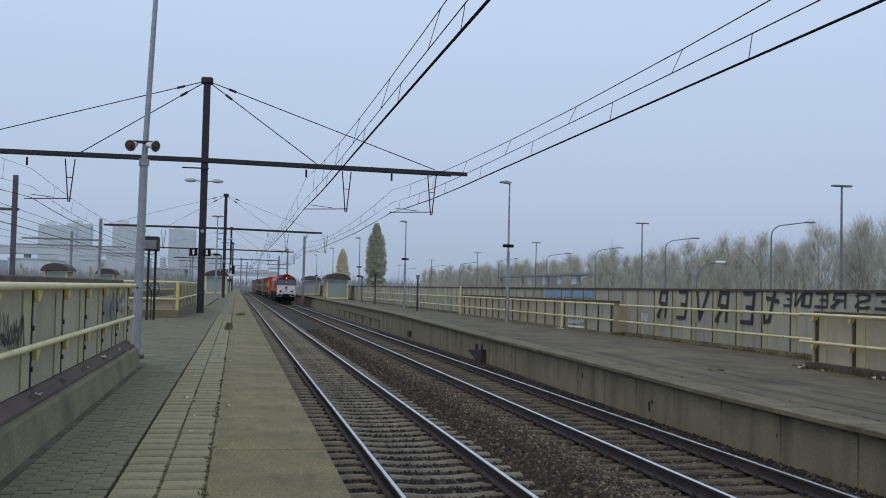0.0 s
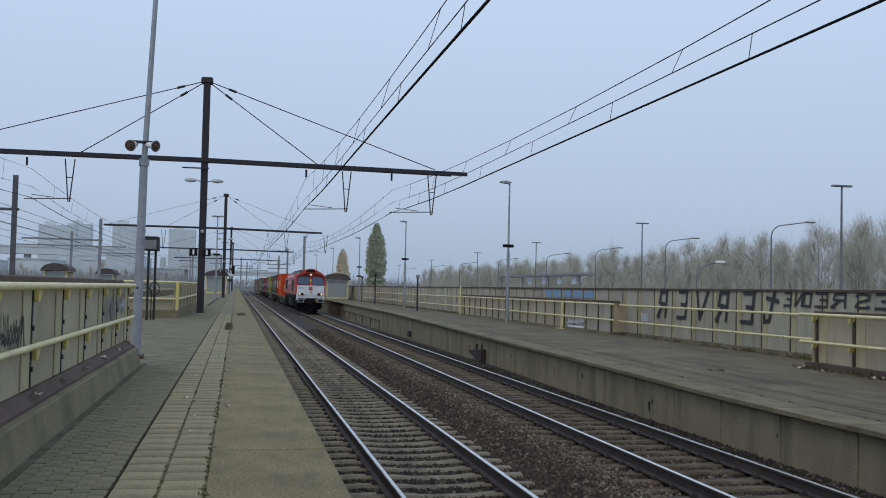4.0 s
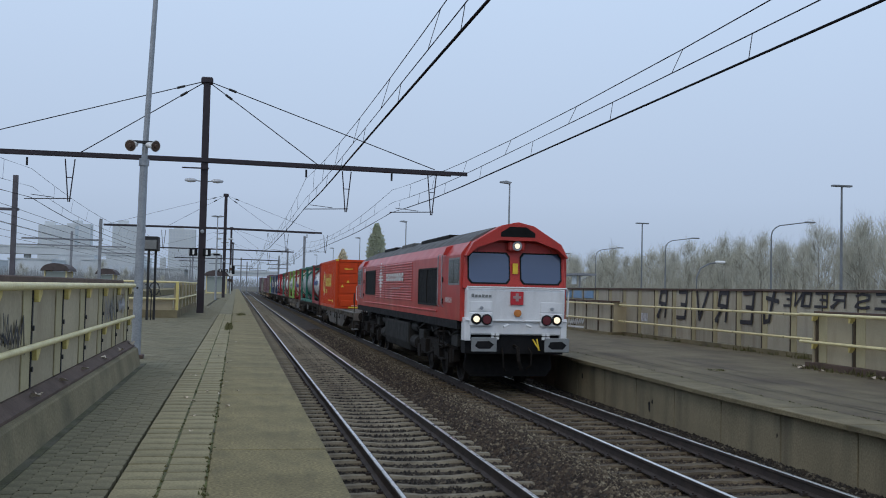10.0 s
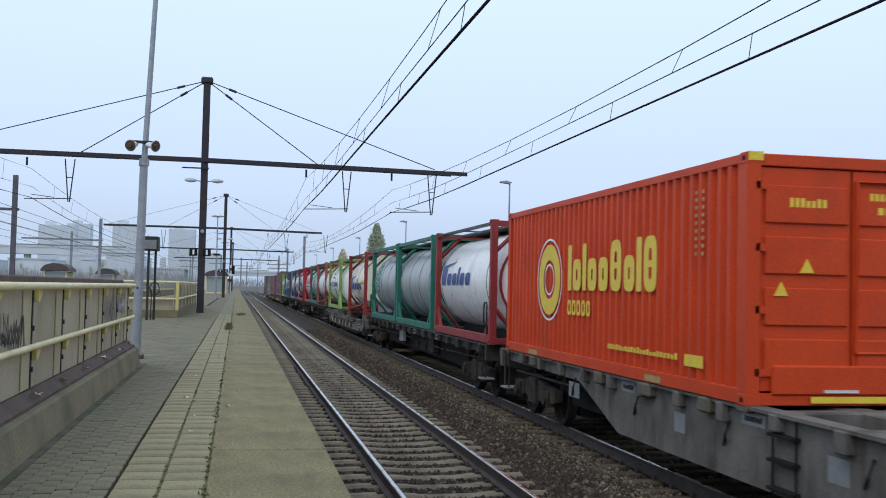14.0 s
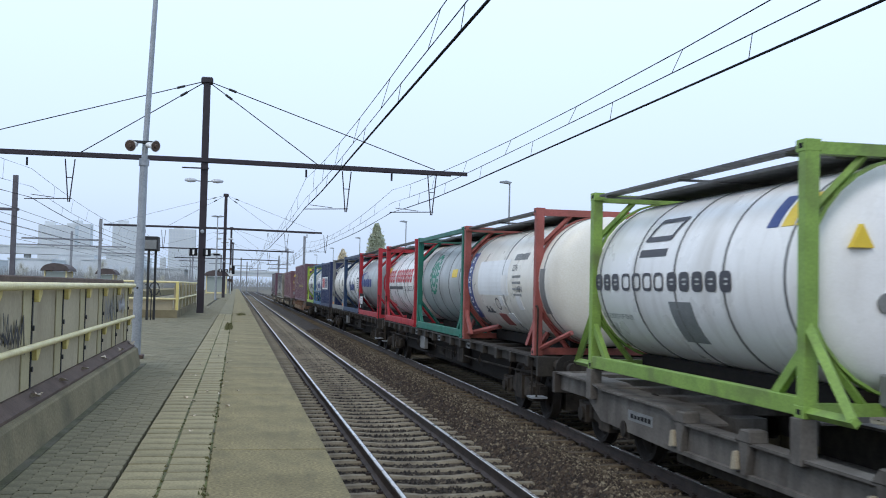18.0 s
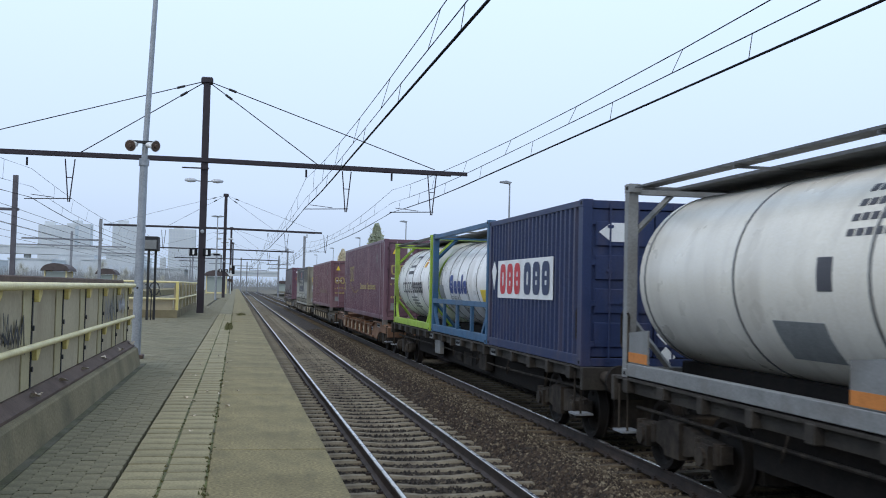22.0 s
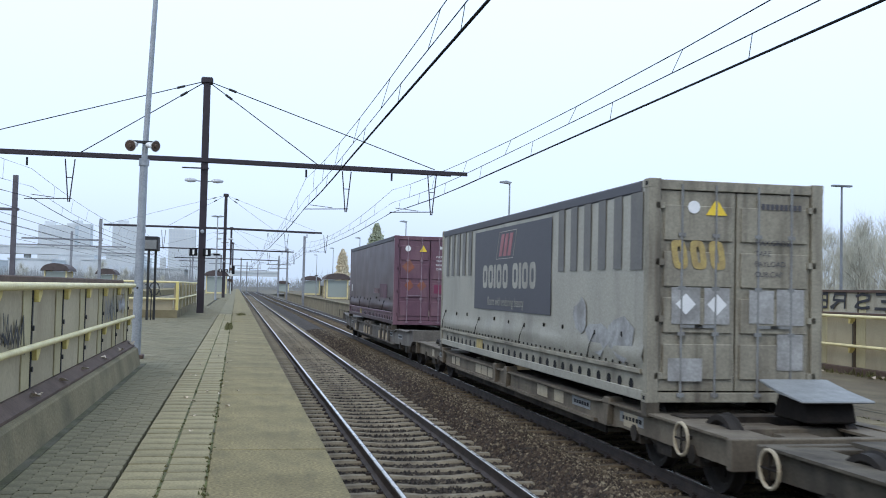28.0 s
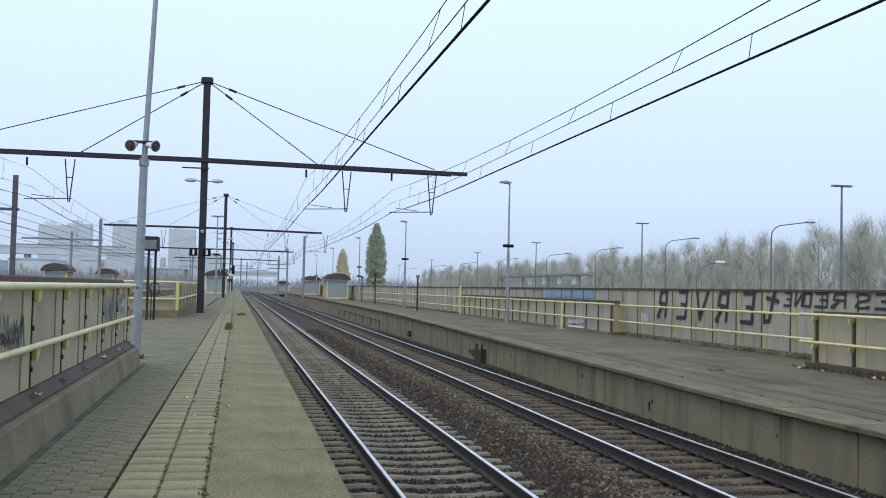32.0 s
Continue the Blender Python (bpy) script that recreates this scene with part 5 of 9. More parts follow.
def box_container(name, label, start, L, H, material, hw=1.22, z0=1.19, curtain=False, doors=2, posts_in=None, rods=4, mat_door=None, rod_m=None):
    c = rolling(name, label, "container", start, "containers on the train")
    z1 = z0 + H
    md = mat_door or material
    # side walls
    for s in (-1, 1):
        bm = B()
        if curtain and s < 0:
            ny, nz, za, zb = 110, 26, z0 + 0.41, z1 - 0.1
            g = []
            for i in range(ny + 1):
                y = 0.12 + (L - 0.24) * i / ny
                row = []
                for j in range(nz + 1):
                    z = za + (zb - za) * j / nz
                    k = max(0.0, 1 - j / nz / 0.26)
                    d = 0.004 + 0.012 * noise.noise((y * 0.5, z * 1.6, start))
                    d += 0.05 * math.exp(-((j / nz - 0.075 - 0.03 * noise.noise((y * 0.45, 1.0, start))) / 0.04) ** 2) * (0.6 + 0.8 * noise.noise((y * 0.8, 3.0, start)))
                    d -= 0.03 * max(0.0, 1 - j / nz / 0.03)
                    d += k * (0.03 * noise.noise((y * 0.4, z * 4.5, start)) + 0.016 * noise.noise((y * 1.7, z * 8.0, start + 9)))
                    row.append(bm.verts.new((-hw + 0.012 - max(-0.012, d), y, z)))
                g.append(row)
            for ra, rb in zip(g, g[1:]):
                for j in range(nz):
                    bm.faces.new((ra[j], ra[j + 1], rb[j + 1], rb[j]))
            box(bm, -hw + 0.06, -hw + 0.09, 0.12, L - 0.12, za, zb)
        elif curtain or s > 0:
            box(bm, s * (hw - 0.03) - 0.02, s * (hw - 0.03) + 0.02, 0.12, L - 0.12, z0 + (0.36 if curtain else 0.14), z1 - 0.1)
        else:
            p, q, d = [], 0.15, 0.058
            while q < L - 0.3:
                p += [(-(hw - 0.004), q), (-(hw - 0.004), q + 0.075), (-(hw - 0.004 - d), q + 0.103), (-(hw - 0.004 - d), q + 0.212)]
                q += 0.24
            r0 = [bm.verts.new((x, y, z0 + 0.14)) for x, y in p]
            r1 = [bm.verts.new((x, y, z1 - 0.1)) for x, y in p]
            for i in range(len(p) - 1):
                bm.faces.new((r0[i], r0[i + 1], r1[i + 1], r1[i]))
            box(bm, -(hw - 0.06), -(hw - 0.09), 0.12, L - 0.12, z0 + 0.14, z1 - 0.1)
        part("side_wall", bm, material, c, smooth=curtain)
        bm = B()
        box(bm, s * (hw - 0.05) - 0.05, s * (hw - 0.05) + 0.05, 0.15, L - 0.15, z0 + 0.01, z0 + (0.17 if not curtain else 0.14))
        part("bottom_rail", bm, material, c, bevel=0.006)
        bm = B()
        box(bm, s * (hw - 0.04) - 0.04, s * (hw - 0.04) + 0.04, 0.15, L - 0.15, z1 - 0.11, z1 - 0.01)
        part("top_rail", bm, material, c, bevel=0.006)
        for y in (0.08, L - 0.08):
            bm = B()
            box(bm, s * (hw - 0.08) - 0.08, s * (hw - 0.08) + 0.08, y - 0.08, y + 0.08, z0 + 0.05, z1 - 0.05)
            part("corner_post", bm, md, c, bevel=0.008)
        for y in (posts_in or ()):
            bm = B()
            box(bm, s * (hw - 0.06) - 0.068, s * (hw - 0.06) + 0.068, y - 0.09, y + 0.09, z0 + 0.02, z1 - 0.02)
            part("inner_post", bm, material, c, bevel=0.008)
    bm = B()
    box(bm, -hw + 0.06, hw - 0.06, 0.12, L - 0.12, z1 - 0.05, z1 - 0.02)
    part("roof", bm, material, c)
    bm = B()
    box(bm, -hw + 0.06, hw - 0.06, 0.12, L - 0.12, z0 + 0.08, z0 + 0.14)
    part("floor", bm, M_GEAR, c)
    bm = B()
    box(bm, -hw + 0.12, hw - 0.12, L - 0.1, L - 0.06, z0 + 0.1, z1 - 0.1)
    part("rear_wall", bm, material, c)
    for z in (z0 + 0.07, z1 - 0.07):
        bm = B()
        box(bm, -hw + 0.16, hw - 0.16, 0.02, 0.14, z - 0.07, z + 0.06)
        part("end_beam", bm, md, c, bevel=0.008)
    # doors at the leading end
    if doors:
        for s in (-1, 1):
            bm = B()
            xa, xb = (-hw + 0.17, -0.012) if s < 0 else (0.012, hw - 0.17)
            box(bm, xa, xb, 0.05, 0.09, z0 + 0.15, z1 - 0.15)
            d = part("door", bm, md, c, bevel=0.005)
            for i in range(4):
                bm = B()
                zz = z0 + 0.3 + i * (H - 0.5) / 4
                box(bm, xa + 0.05, xb - 0.05, 0.018, 0.05, zz, zz + (H - 0.5) / 4 - 0.14)
                part("door_rib", bm, md, d, bevel=0.012)
            for k in range(rods // 2):
                x = xa + (xb - xa) * (0.28 + 0.45 * k)
                bm = B()
                rod(bm, (x, 0.015, z0 + 0.06), (x, 0.015, z1 - 0.06), 0.018, 8)
                for zz in (z0 + 0.1, z0 + 0.9, z0 + 1.5, z0 + 2.2):
                    box(bm, x - 0.05, x + 0.05, 0.0, 0.03, zz - 0.025, zz + 0.025)
                box(bm, x - 0.02, x + 0.3 * (1 if k == 0 else -1), -0.005, 0.01, z0 + 0.98, z0 + 1.02)
                part("lock_rod", bm, rod_m or md, d)
            for k in range(4):
                bm = B()
                x = -hw + 0.16 if s < 0 else hw - 0.16
                zz = z0 + 0.35 + k * (H - 0.7) / 3
                box(bm, x - 0.06, x + 0.06, 0.0, 0.05, zz - 0.04, zz + 0.04)
                part("hinge", bm, md, d)
    castings(c, L, hw, z0, z1, md)
    return c


def tank_container(label, start, L, frame_m, tank_m, H=2.67, hw=1.22, z0=1.19, r=1.16, over=(0.0, 0.0), rails=("bottom", "top"), gusset=True,
                   bands=4, walkway=M_WALKWAY, belt=False, struts=False):
    c = rolling("tank_container", label, "tank container", start, "tank containers on the train")
    z1, cz = z0 + H, z0 + H / 2 + 0.02
    y0, y1 = 0.12 - over[0], L - 0.12 + over[1]
    bm = B()
    prof = [(y0 + 0.34 * (1 - math.cos(math.pi / 2 * i / 7)), max(0.02, r * math.sin(math.pi / 2 * i / 7) ** 0.75)) for i in range(8)]
    prof += [(y1 + y0 - t, q) for t, q in prof[::-1]]
    lathe(bm, prof, (0, cz), "y", 48)
    t = part("tank", bm, tank_m, c, smooth=True)
    for i in range(bands):
        y = y0 + 0.5 + (y1 - y0 - 1.0) * i / max(1, bands - 1)
        bm = B()
        lathe(bm, [(y - 0.022, r - 0.02), (y - 0.02, r + 0.008), (y + 0.02, r + 0.008), (y + 0.022, r - 0.02)], (0, cz), "y", 48)
        part("band", bm, M_BAND, t)
    for y in (0.07, L - 0.07):
        for s in (-1, 1):
            bm = B()
            box(bm, s * (hw - 0.075) - 0.075, s * (hw - 0.075) + 0.075, y - 0.07, y + 0.07, z0 + 0.05, z1 - 0.05)
            part("corner_post", bm, frame_m, c, bevel=0.008)
            e = 1 if y < 1 else -1
            part("end_brace", rod(B(), (s * (hw - 0.1), y, z0 + 0.8), (s * 0.55, y, z0 + 0.12), 0.045, 4), frame_m, c)
            part("end_brace", rod(B(), (s * (hw - 0.1), y, z1 - 0.7), (s * 0.55, y, z1 - 0.12), 0.045, 4), frame_m, c)
            if gusset:
                bm = B()
                prism(bm, [(y, z0 + 0.75), (y, z0 + 0.6), (y + e * 0.5, z0 + 0.15), (y + e * 0.66, z0 + 0.15)], "x", s * (hw - 0.03), s * (hw - 0.1))
                part("gusset", bm, frame_m, c)
        for z in (z0 + 0.08, z1 - 0.08):
            bm = B()
            box(bm, -hw + 0.15, hw - 0.15, y - 0.06, y + 0.06, z - 0.06, z + 0.06)
            part("end_beam", bm, frame_m, c)
        bm = B()
        e = 1 if y < 1 else -1
        prof = [(y + e * 0.12, r * 0.8), (y + e * 0.12, r * 0.84), (y + e * 0.32, r * 0.84), (y + e * 0.32, r * 0.8)] if over == (0.0, 0.0) else \
            [(y - 0.05, r + 0.01), (y - 0.05, r + 0.04), (y + 0.05, r + 0.04), (y + 0.05, r + 0.01)]
        lathe(bm, prof, (0, cz), "y", 32, hollow=True)
        part("support_ring", bm, frame_m, c)
    for s in (-1, 1):
        if "bottom" in rails:
            bm = B()
            box(bm, s * (hw - 0.06) - 0.055, s * (hw - 0.06) + 0.055, 0.14, L - 0.14, z0 + 0.02, z0 + 0.2)
            part("bottom_rail", bm, frame_m, c, bevel=0.008)
        if "top" in rails:
            bm = B()
            box(bm, s * (hw - 0.06) - 0.05, s * (hw - 0.06) + 0.05, 0.14, L - 0.14, z1 - 0.14, z1 - 0.03)
            part("top_rail", bm, frame_m, c, bevel=0.008)
        if belt:
            bm = B()
            box(bm, s * (hw - 0.04) - 0.035, s * (hw - 0.04) + 0.035, 0.14, L - 0.14, z0 + 0.78, z0 + 0.9)
            part("belt_rail", bm, frame_m, c, bevel=0.006)
            for k in range(3):
                y = L * (k + 1) / 4
                bm = B()
                box(bm, s * (hw - 0.04) - 0.035, s * (hw - 0.04) + 0.035, y - 0.06, y + 0.06, z0 + 0.2, z0 + 0.78)
                part("strut", bm, frame_m, c)
        if struts:
            for y, e in ((0.1, 1), (L - 0.1, -1)):
                bm = B()
                rod(bm, (s * (hw - 0.1), y, z0 + 0.12), (s * 0.6, y + e * 1.1, z0 + 0.35), 0.06, 6)
                rod(bm, (s * (hw - 0.1), y, z0 + 0.1), (s * 0.75, y - e * min(0.8, over[0] + 0.2), z0 + 0.45), 0.045, 6)
                part("strut", bm, frame_m, c)
    # Dark block added where the gap below the tank lies in shade.
    bm = B()
    box(bm, -0.45, 0.45, 0.25, L - 0.25, z0 + 0.03, z0 + 0.25)
    part("tank_shade_block", bm, M_BOGIE, c, "dark block standing in for shade under the tank", bevel=0.02)
    bm = B()
    box(bm, -0.62, 0.62, 0.3, L - 0.3, z1 - 0.09, z1 - 0.05)
    part("walkway", bm, walkway, c)
    bm = B()
    box(bm, -hw + 0.05, -hw + 0.26, 0.25, L - 0.25, z1 - 0.07, z1 - 0.04)
    part("side_walkway", bm, walkway, c)
    for k in range(3):
        y = 0.5 + (L - 1.0) * k / 2
        bm = B()
        box(bm, -hw + 0.05, 0.6, y - 0.018, y + 0.018, z1 - 0.11, z1 - 0.08)
        part("walkway_bearer", bm, walkway, c)
    castings(c, L, hw, z0, z1, frame_m)
    return c, t, r, cz


# ---- locomotive
loco = rolling("diesel_locomotive", "red and white diesel locomotive with lit headlights", "locomotive", -0.6)
F = 0.6        # the lamps stand this far behind the buffers
LB = 21.25      # body length behind the lamps


def section(hw, zb, ze, zt):
    return [(-hw, zb), (-hw, ze), (-hw + 0.03, ze + 0.06), (-hw + 0.22, ze + 0.31), (hw - 0.22, ze + 0.31), (hw - 0.03, ze + 0.06), (hw, ze), (hw, zb)]


bm = B()
prism(bm, section(1.31, 1.6, 3.19, 3.9), "y", F + 0.12, F + LB - 0.1)
part("body", bm, M_RED, loco, bevel=0.01)
bm = B()
prism(bm, [(-1.1, 3.49), (-0.92, 3.64), (-0.45, 3.87), (0, 3.93), (0.45, 3.87), (0.92, 3.64), (1.1, 3.49)], "y", F + 0.3, F + LB - 0.3)
roof = part("roof", bm, M_ROOFG, loco, "dirty grey roof")
for k, (ya, yb) in enumerate(((5.0, 9.5), (11.0, 13.5), (15.0, 18.0))):
    bm = B()
    box(bm, -0.6, 0.6, F + ya, F + yb, 3.72, 3.915)
    part("roof_hatch", bm, M_GRILLE if k != 1 else M_ROOFG, roof, bevel=0.03)
# hooded front over the windows
bm = B()
outer = [(-1.26, 3.14), (-1.08, 3.47), (-0.4, 3.89), (0, 3.98), (0.4, 3.89), (1.08, 3.47), (1.26, 3.14)]
inner = [(1.2, 3.14), (1.0, 3.36), (0.45, 3.55), (-0.45, 3.55), (-1.0, 3.36), (-1.2, 3.14)]
rear = [(-1.28, 3.2), (-1.06, 3.5), (-0.4, 3.86), (0, 3.9), (0.4, 3.86), (1.06, 3.5), (1.28, 3.2)]
ring0 = [bm.verts.new((x, F - 0.18, z)) for x, z in outer + inner]
ring1 = [bm.verts.new((x, F + 1.5, z)) for x, z in rear + inner]
for k in range(13):
    bm.faces.new((ring0[k], ring0[(k + 1) % 13], ring1[(k + 1) % 13], ring1[k]))
bm.faces.new(ring0[::-1])
bm.faces.new(ring1)
hood = part("hood", bm, M_RED, loco, "red roof hood over the windscreens", bevel=0.015)
bm = B()
prism(bm, [(-0.42, 3.62), (0.42, 3.62), (0.42, 3.72), (0.2, 3.86), (-0.2, 3.86), (-0.42, 3.72)], "y", F - 0.186, F - 0.17)
part("vent", bm, M_GRILLE, hood)
# windscreen face, leaning back a little
bm = B()
v = [(x, F + (z - 2.38) * 0.16 / 1.22, z) for x, z in ((-1.27, 2.38), (1.27, 2.38), (1.23, 3.12), (1.02, 3.4), (0.45, 3.58), (-0.45, 3.58), (-1.02, 3.4), (-1.23, 3.12))]
fore, back = [bm.verts.new(p) for p in v], [bm.verts.new((x, y + 0.3, z)) for x, y, z in v]
bm.faces.new(fore)
bm.faces.new(back[::-1])
for k in range(8):
    bm.faces.new((fore[k], back[k], back[(k + 1) % 8], fore[(k + 1) % 8]))
face = part("cab_face", bm, M_RED, loco, bevel=0.02)
for s in (-1, 1):
    xa, xb = (-1.16, -0.12) if s < 0 else (0.12, 1.16)
    for name, m, g, dy in (("window_rubber", M_BLACK, 0.0, 0.012), ("windscreen", M_CABGLASS, 0.035, 0.018)):
        bm = B()
        za, zb = 2.5 + g, 3.26 - g
        pts = [(xa + g, za + 0.1), (xa + g + 0.08, za), (xb - g - 0.08, za), (xb - g, za + 0.1), (xb - g, zb - 0.1), (xb - g - 0.08, zb), (xa + g + 0.08, zb), (xa + g, zb - 0.1)]
        slope = 0.16 / 1.22
        r0 = [bm.verts.new((x, F + (z - 2.38) * slope - dy, z)) for x, z in pts]
        r1 = [bm.verts.new((x, F + (z - 2.38) * slope + 0.02, z)) for x, z in pts]
        bm.faces.new(r0)
        for i in range(8):
            bm.faces.new((r0[i], r1[i], r1[(i + 1) % 8], r0[(i + 1) % 8]))
        w = part(name, bm, m, face)
    bm = B()
    rod(bm, (s * 0.9, F + 0.12, 3.34), (s * 1.02, F + 0.05, 2.72), 0.006, 6)
    part("wiper", bm, M_BLACK, face)
bm = B()
box(bm, -0.2, 0.2, F - 0.1, F + 0.3, 3.3, 3.52)
part("top_lamp_box", bm, M_RED, face, bevel=0.03)
bm = B()
rod(bm, (0, F - 0.13, 3.41), (0, F - 0.1, 3.41), 0.115, 16)
part("lamp_ring", bm, M_GALV, face)
bm = B()
rod(bm, (0, F - 0.14, 3.41), (0, F - 0.125, 3.41), 0.062, 16)
part("headlight", bm, M_HEAD, face, "lit round headlight")
bm = B()
box(bm, -0.06, 0.06, F + 0.01, F + 0.05, 2.75, 3.0)
part("warning_plate", bm, M_GOLD, face)
# white nose
bm = B()
prism(bm, [(F - 0.12, 1.3), (F - 0.17, 2.36), (F - 0.1, 2.42), (F + 0.3, 2.42), (F + 0.3, 1.3)], "x", -1.2, 1.2)
nose = part("nose", bm, M_NOSE, loco, "white nose", bevel=0.03)
bm = B()
box(bm, -1.24, 1.24, F - 0.2, F + 0.1, 1.62, 1.66)
box(bm, -1.25, -1.1, F - 0.16, F + 0.2, 1.16, 1.7)
box(bm, 1.1, 1.25, F - 0.16, F + 0.2, 1.16, 1.7)
part("skirt", bm, M_NOSE, nose, bevel=0.01)
bm = B()
tube(bm, [(-1.22, F - 0.2, 2.42), (1.22, F - 0.2, 2.42), (1.3, F - 0.1, 2.35), (1.28, F - 0.1, 1.75)], 0.022, 8)
part("handrail", bm, M_CHROME, nose)
for s in (-1, 1):
    bm = B()
    box(bm, s * 0.86 - 0.28, s * 0.86 + 0.28, F - 0.2, F - 0.1, 1.5, 1.83)
    box(bm, s * 0.86 - 0.28, s * 0.86 + 0.28, F - 0.17, F - 0.1, 1.83, 2.1)
    hous = part("lamp_housing", bm, M_NOSE, nose, bevel=0.025)
    bm = B()
    rod(bm, (s * 0.98, F - 0.225, 1.67), (s * 0.98, F - 0.19, 1.67), 0.13, 18)
    rod(bm, (s * 0.73, F - 0.225, 1.66), (s * 0.73, F - 0.19, 1.66), 0.13, 18)
    part("lamp_ring", bm, M_BLACK, hous)
    bm = B()
    rod(bm, (s * 0.98, F - 0.235, 1.67), (s * 0.98, F - 0.22, 1.67), 0.075, 18)
    part("headlight", bm, M_HEAD, hous, "lit round headlight")
    bm = B()
    rod(bm, (s * 0.73, F - 0.235, 1.66), (s * 0.73, F - 0.22, 1.66), 0.1, 18)
    part("tail_lamp", bm, M_LAMPOFF, hous, "unlit dark red tail lamp")
    bm = B()
    rod(bm, (s * 0.86, F - 0.24, 1.93), (s * 0.86, F - 0.16, 1.93), 0.04, 8)
    part("marker_socket", bm, M_GALV, hous)
    bm = B()
    prism(bm, [(s * 0.875 - 0.3, 0.93), (s * 0.875 + 0.3, 0.93), (s * 0.875 + 0.3, 1.26), (s * 0.875 - 0.3, 1.26)], "y", F - 0.6, F - 0.56)
    buf = part("buffer", bm, M_GREYP, loco, "grey rectangular buffer plate", bevel=0.012)
    bm = B()
    prism(bm, [(s * 0.875 - 0.22, 1.06), (s * 0.875 - 0.12, 1.0), (s * 0.875 + 0.14, 1.0), (s * 0.875 + 0.23, 1.1), (s * 0.875 + 0.12, 1.18), (s * 0.875 - 0.16, 1.17)], "y", F - 0.604, F - 0.598)
    part("grease_patch", bm, M_BLACK, buf)
    bm = B()
    rod(bm, (s * 0.875, F - 0.56, 1.08), (s * 0.875, F + 0.1, 1.08), 0.12, 12)
    part("buffer_stem", bm, M_BOGIE, buf)
    for k in range(4):
        bm = B()
        x, z = s * 0.62 + 0.11 * (k % 2), 1.2 + 0.09 * (k // 2)
        box(bm, x, x + 0.08, F - 0.24, F - 0.2, z, z + 0.065)
        part("socket_cover", bm, M_WHITE, nose)
M_PLATEW = mat("faded badge print", (0.45, 0.3, 0.3), (0.35, 0.22, 0.22), 0.6, bump=0)
bm = B()
box(bm, -0.155, 0.155, F - 0.2, F - 0.16, 2.02, 2.33)
badge = part("badge", bm, M_REDP, nose, "red badge with a white cross")
bm = B()
box(bm, -0.035, 0.035, F - 0.21, F - 0.2, 2.1, 2.29)
box(bm, -0.095, -0.035, F - 0.21, F - 0.2, 2.165, 2.225)
box(bm, 0.035, 0.095, F - 0.21, F - 0.2, 2.165, 2.225)
part("cross", bm, M_PLATEW, badge)
M_ORLAMP = mat("orange lamp", (0.6, 0.22, 0.05), (0.5, 0.18, 0.04), 0.6, bump=0)
bm = B()
lathe(bm, [(F - 0.25, 0.02), (F - 0.24, 0.085), (F - 0.165, 0.085)], (0.02, 1.82), "y", 16)
part("orange_lamp", bm, M_ORLAMP, nose, "round orange lamp", smooth=True)
for s in (-1, 1):
    bm = B()
    rod(bm, (s * 0.22, F - 0.26, 1.55), (s * 0.34, F - 0.3, 1.5), 0.03, 8)
    part("hose_cock", bm, M_WHITE, nose)
bm = B()
bars(bm, 0, -1.1, -0.6, 2.18, 2.26, F - 0.172, 6, 4)
part("number_marks", bm, M_GREYP, nose)
bm = B()
box(bm, -1.2, 1.2, F - 0.02, F + 0.4, 0.85, 1.3)
part("buffer_beam", bm, M_BLACK, loco)
bm = B()
prism(bm, [(-0.95, 0.28), (0.95, 0.28), (1.1, 0.48), (1.05, 0.86), (-1.05, 0.86), (-1.1, 0.48)], "y", F + 0.5, F + 0.56)
part("plough", bm, M_GRILLE, loco)
bm = B()
tube(bm, [(0, F, 1.05), (0, F - 0.35, 1.0), (0.02, F - 0.38, 0.7), (0.1, F - 0.3, 0.5)], 0.045, 8)
tube(bm, [(-0.3, F, 1.0), (-0.32, F - 0.2, 0.85), (-0.3, F - 0.22, 0.55), (-0.22, F - 0.1, 0.45)], 0.022, 6)
tube(bm, [(0.35, F, 1.0), (0.38, F - 0.2, 0.9), (0.36, F - 0.22, 0.6), (0.28, F - 0.1, 0.5)], 0.022, 6)
part("coupling", bm, M_BOGIE, loco)
bm = B()
tube(bm, [(0.45, F - 0.05, 1.2), (0.5, F - 0.22, 1.05), (0.55, F - 0.25, 0.95), (0.5, F - 0.2, 1.22)], 0.018, 6)
part("air_hose", bm, M_GOLD, loco, "yellow-tagged air hose")
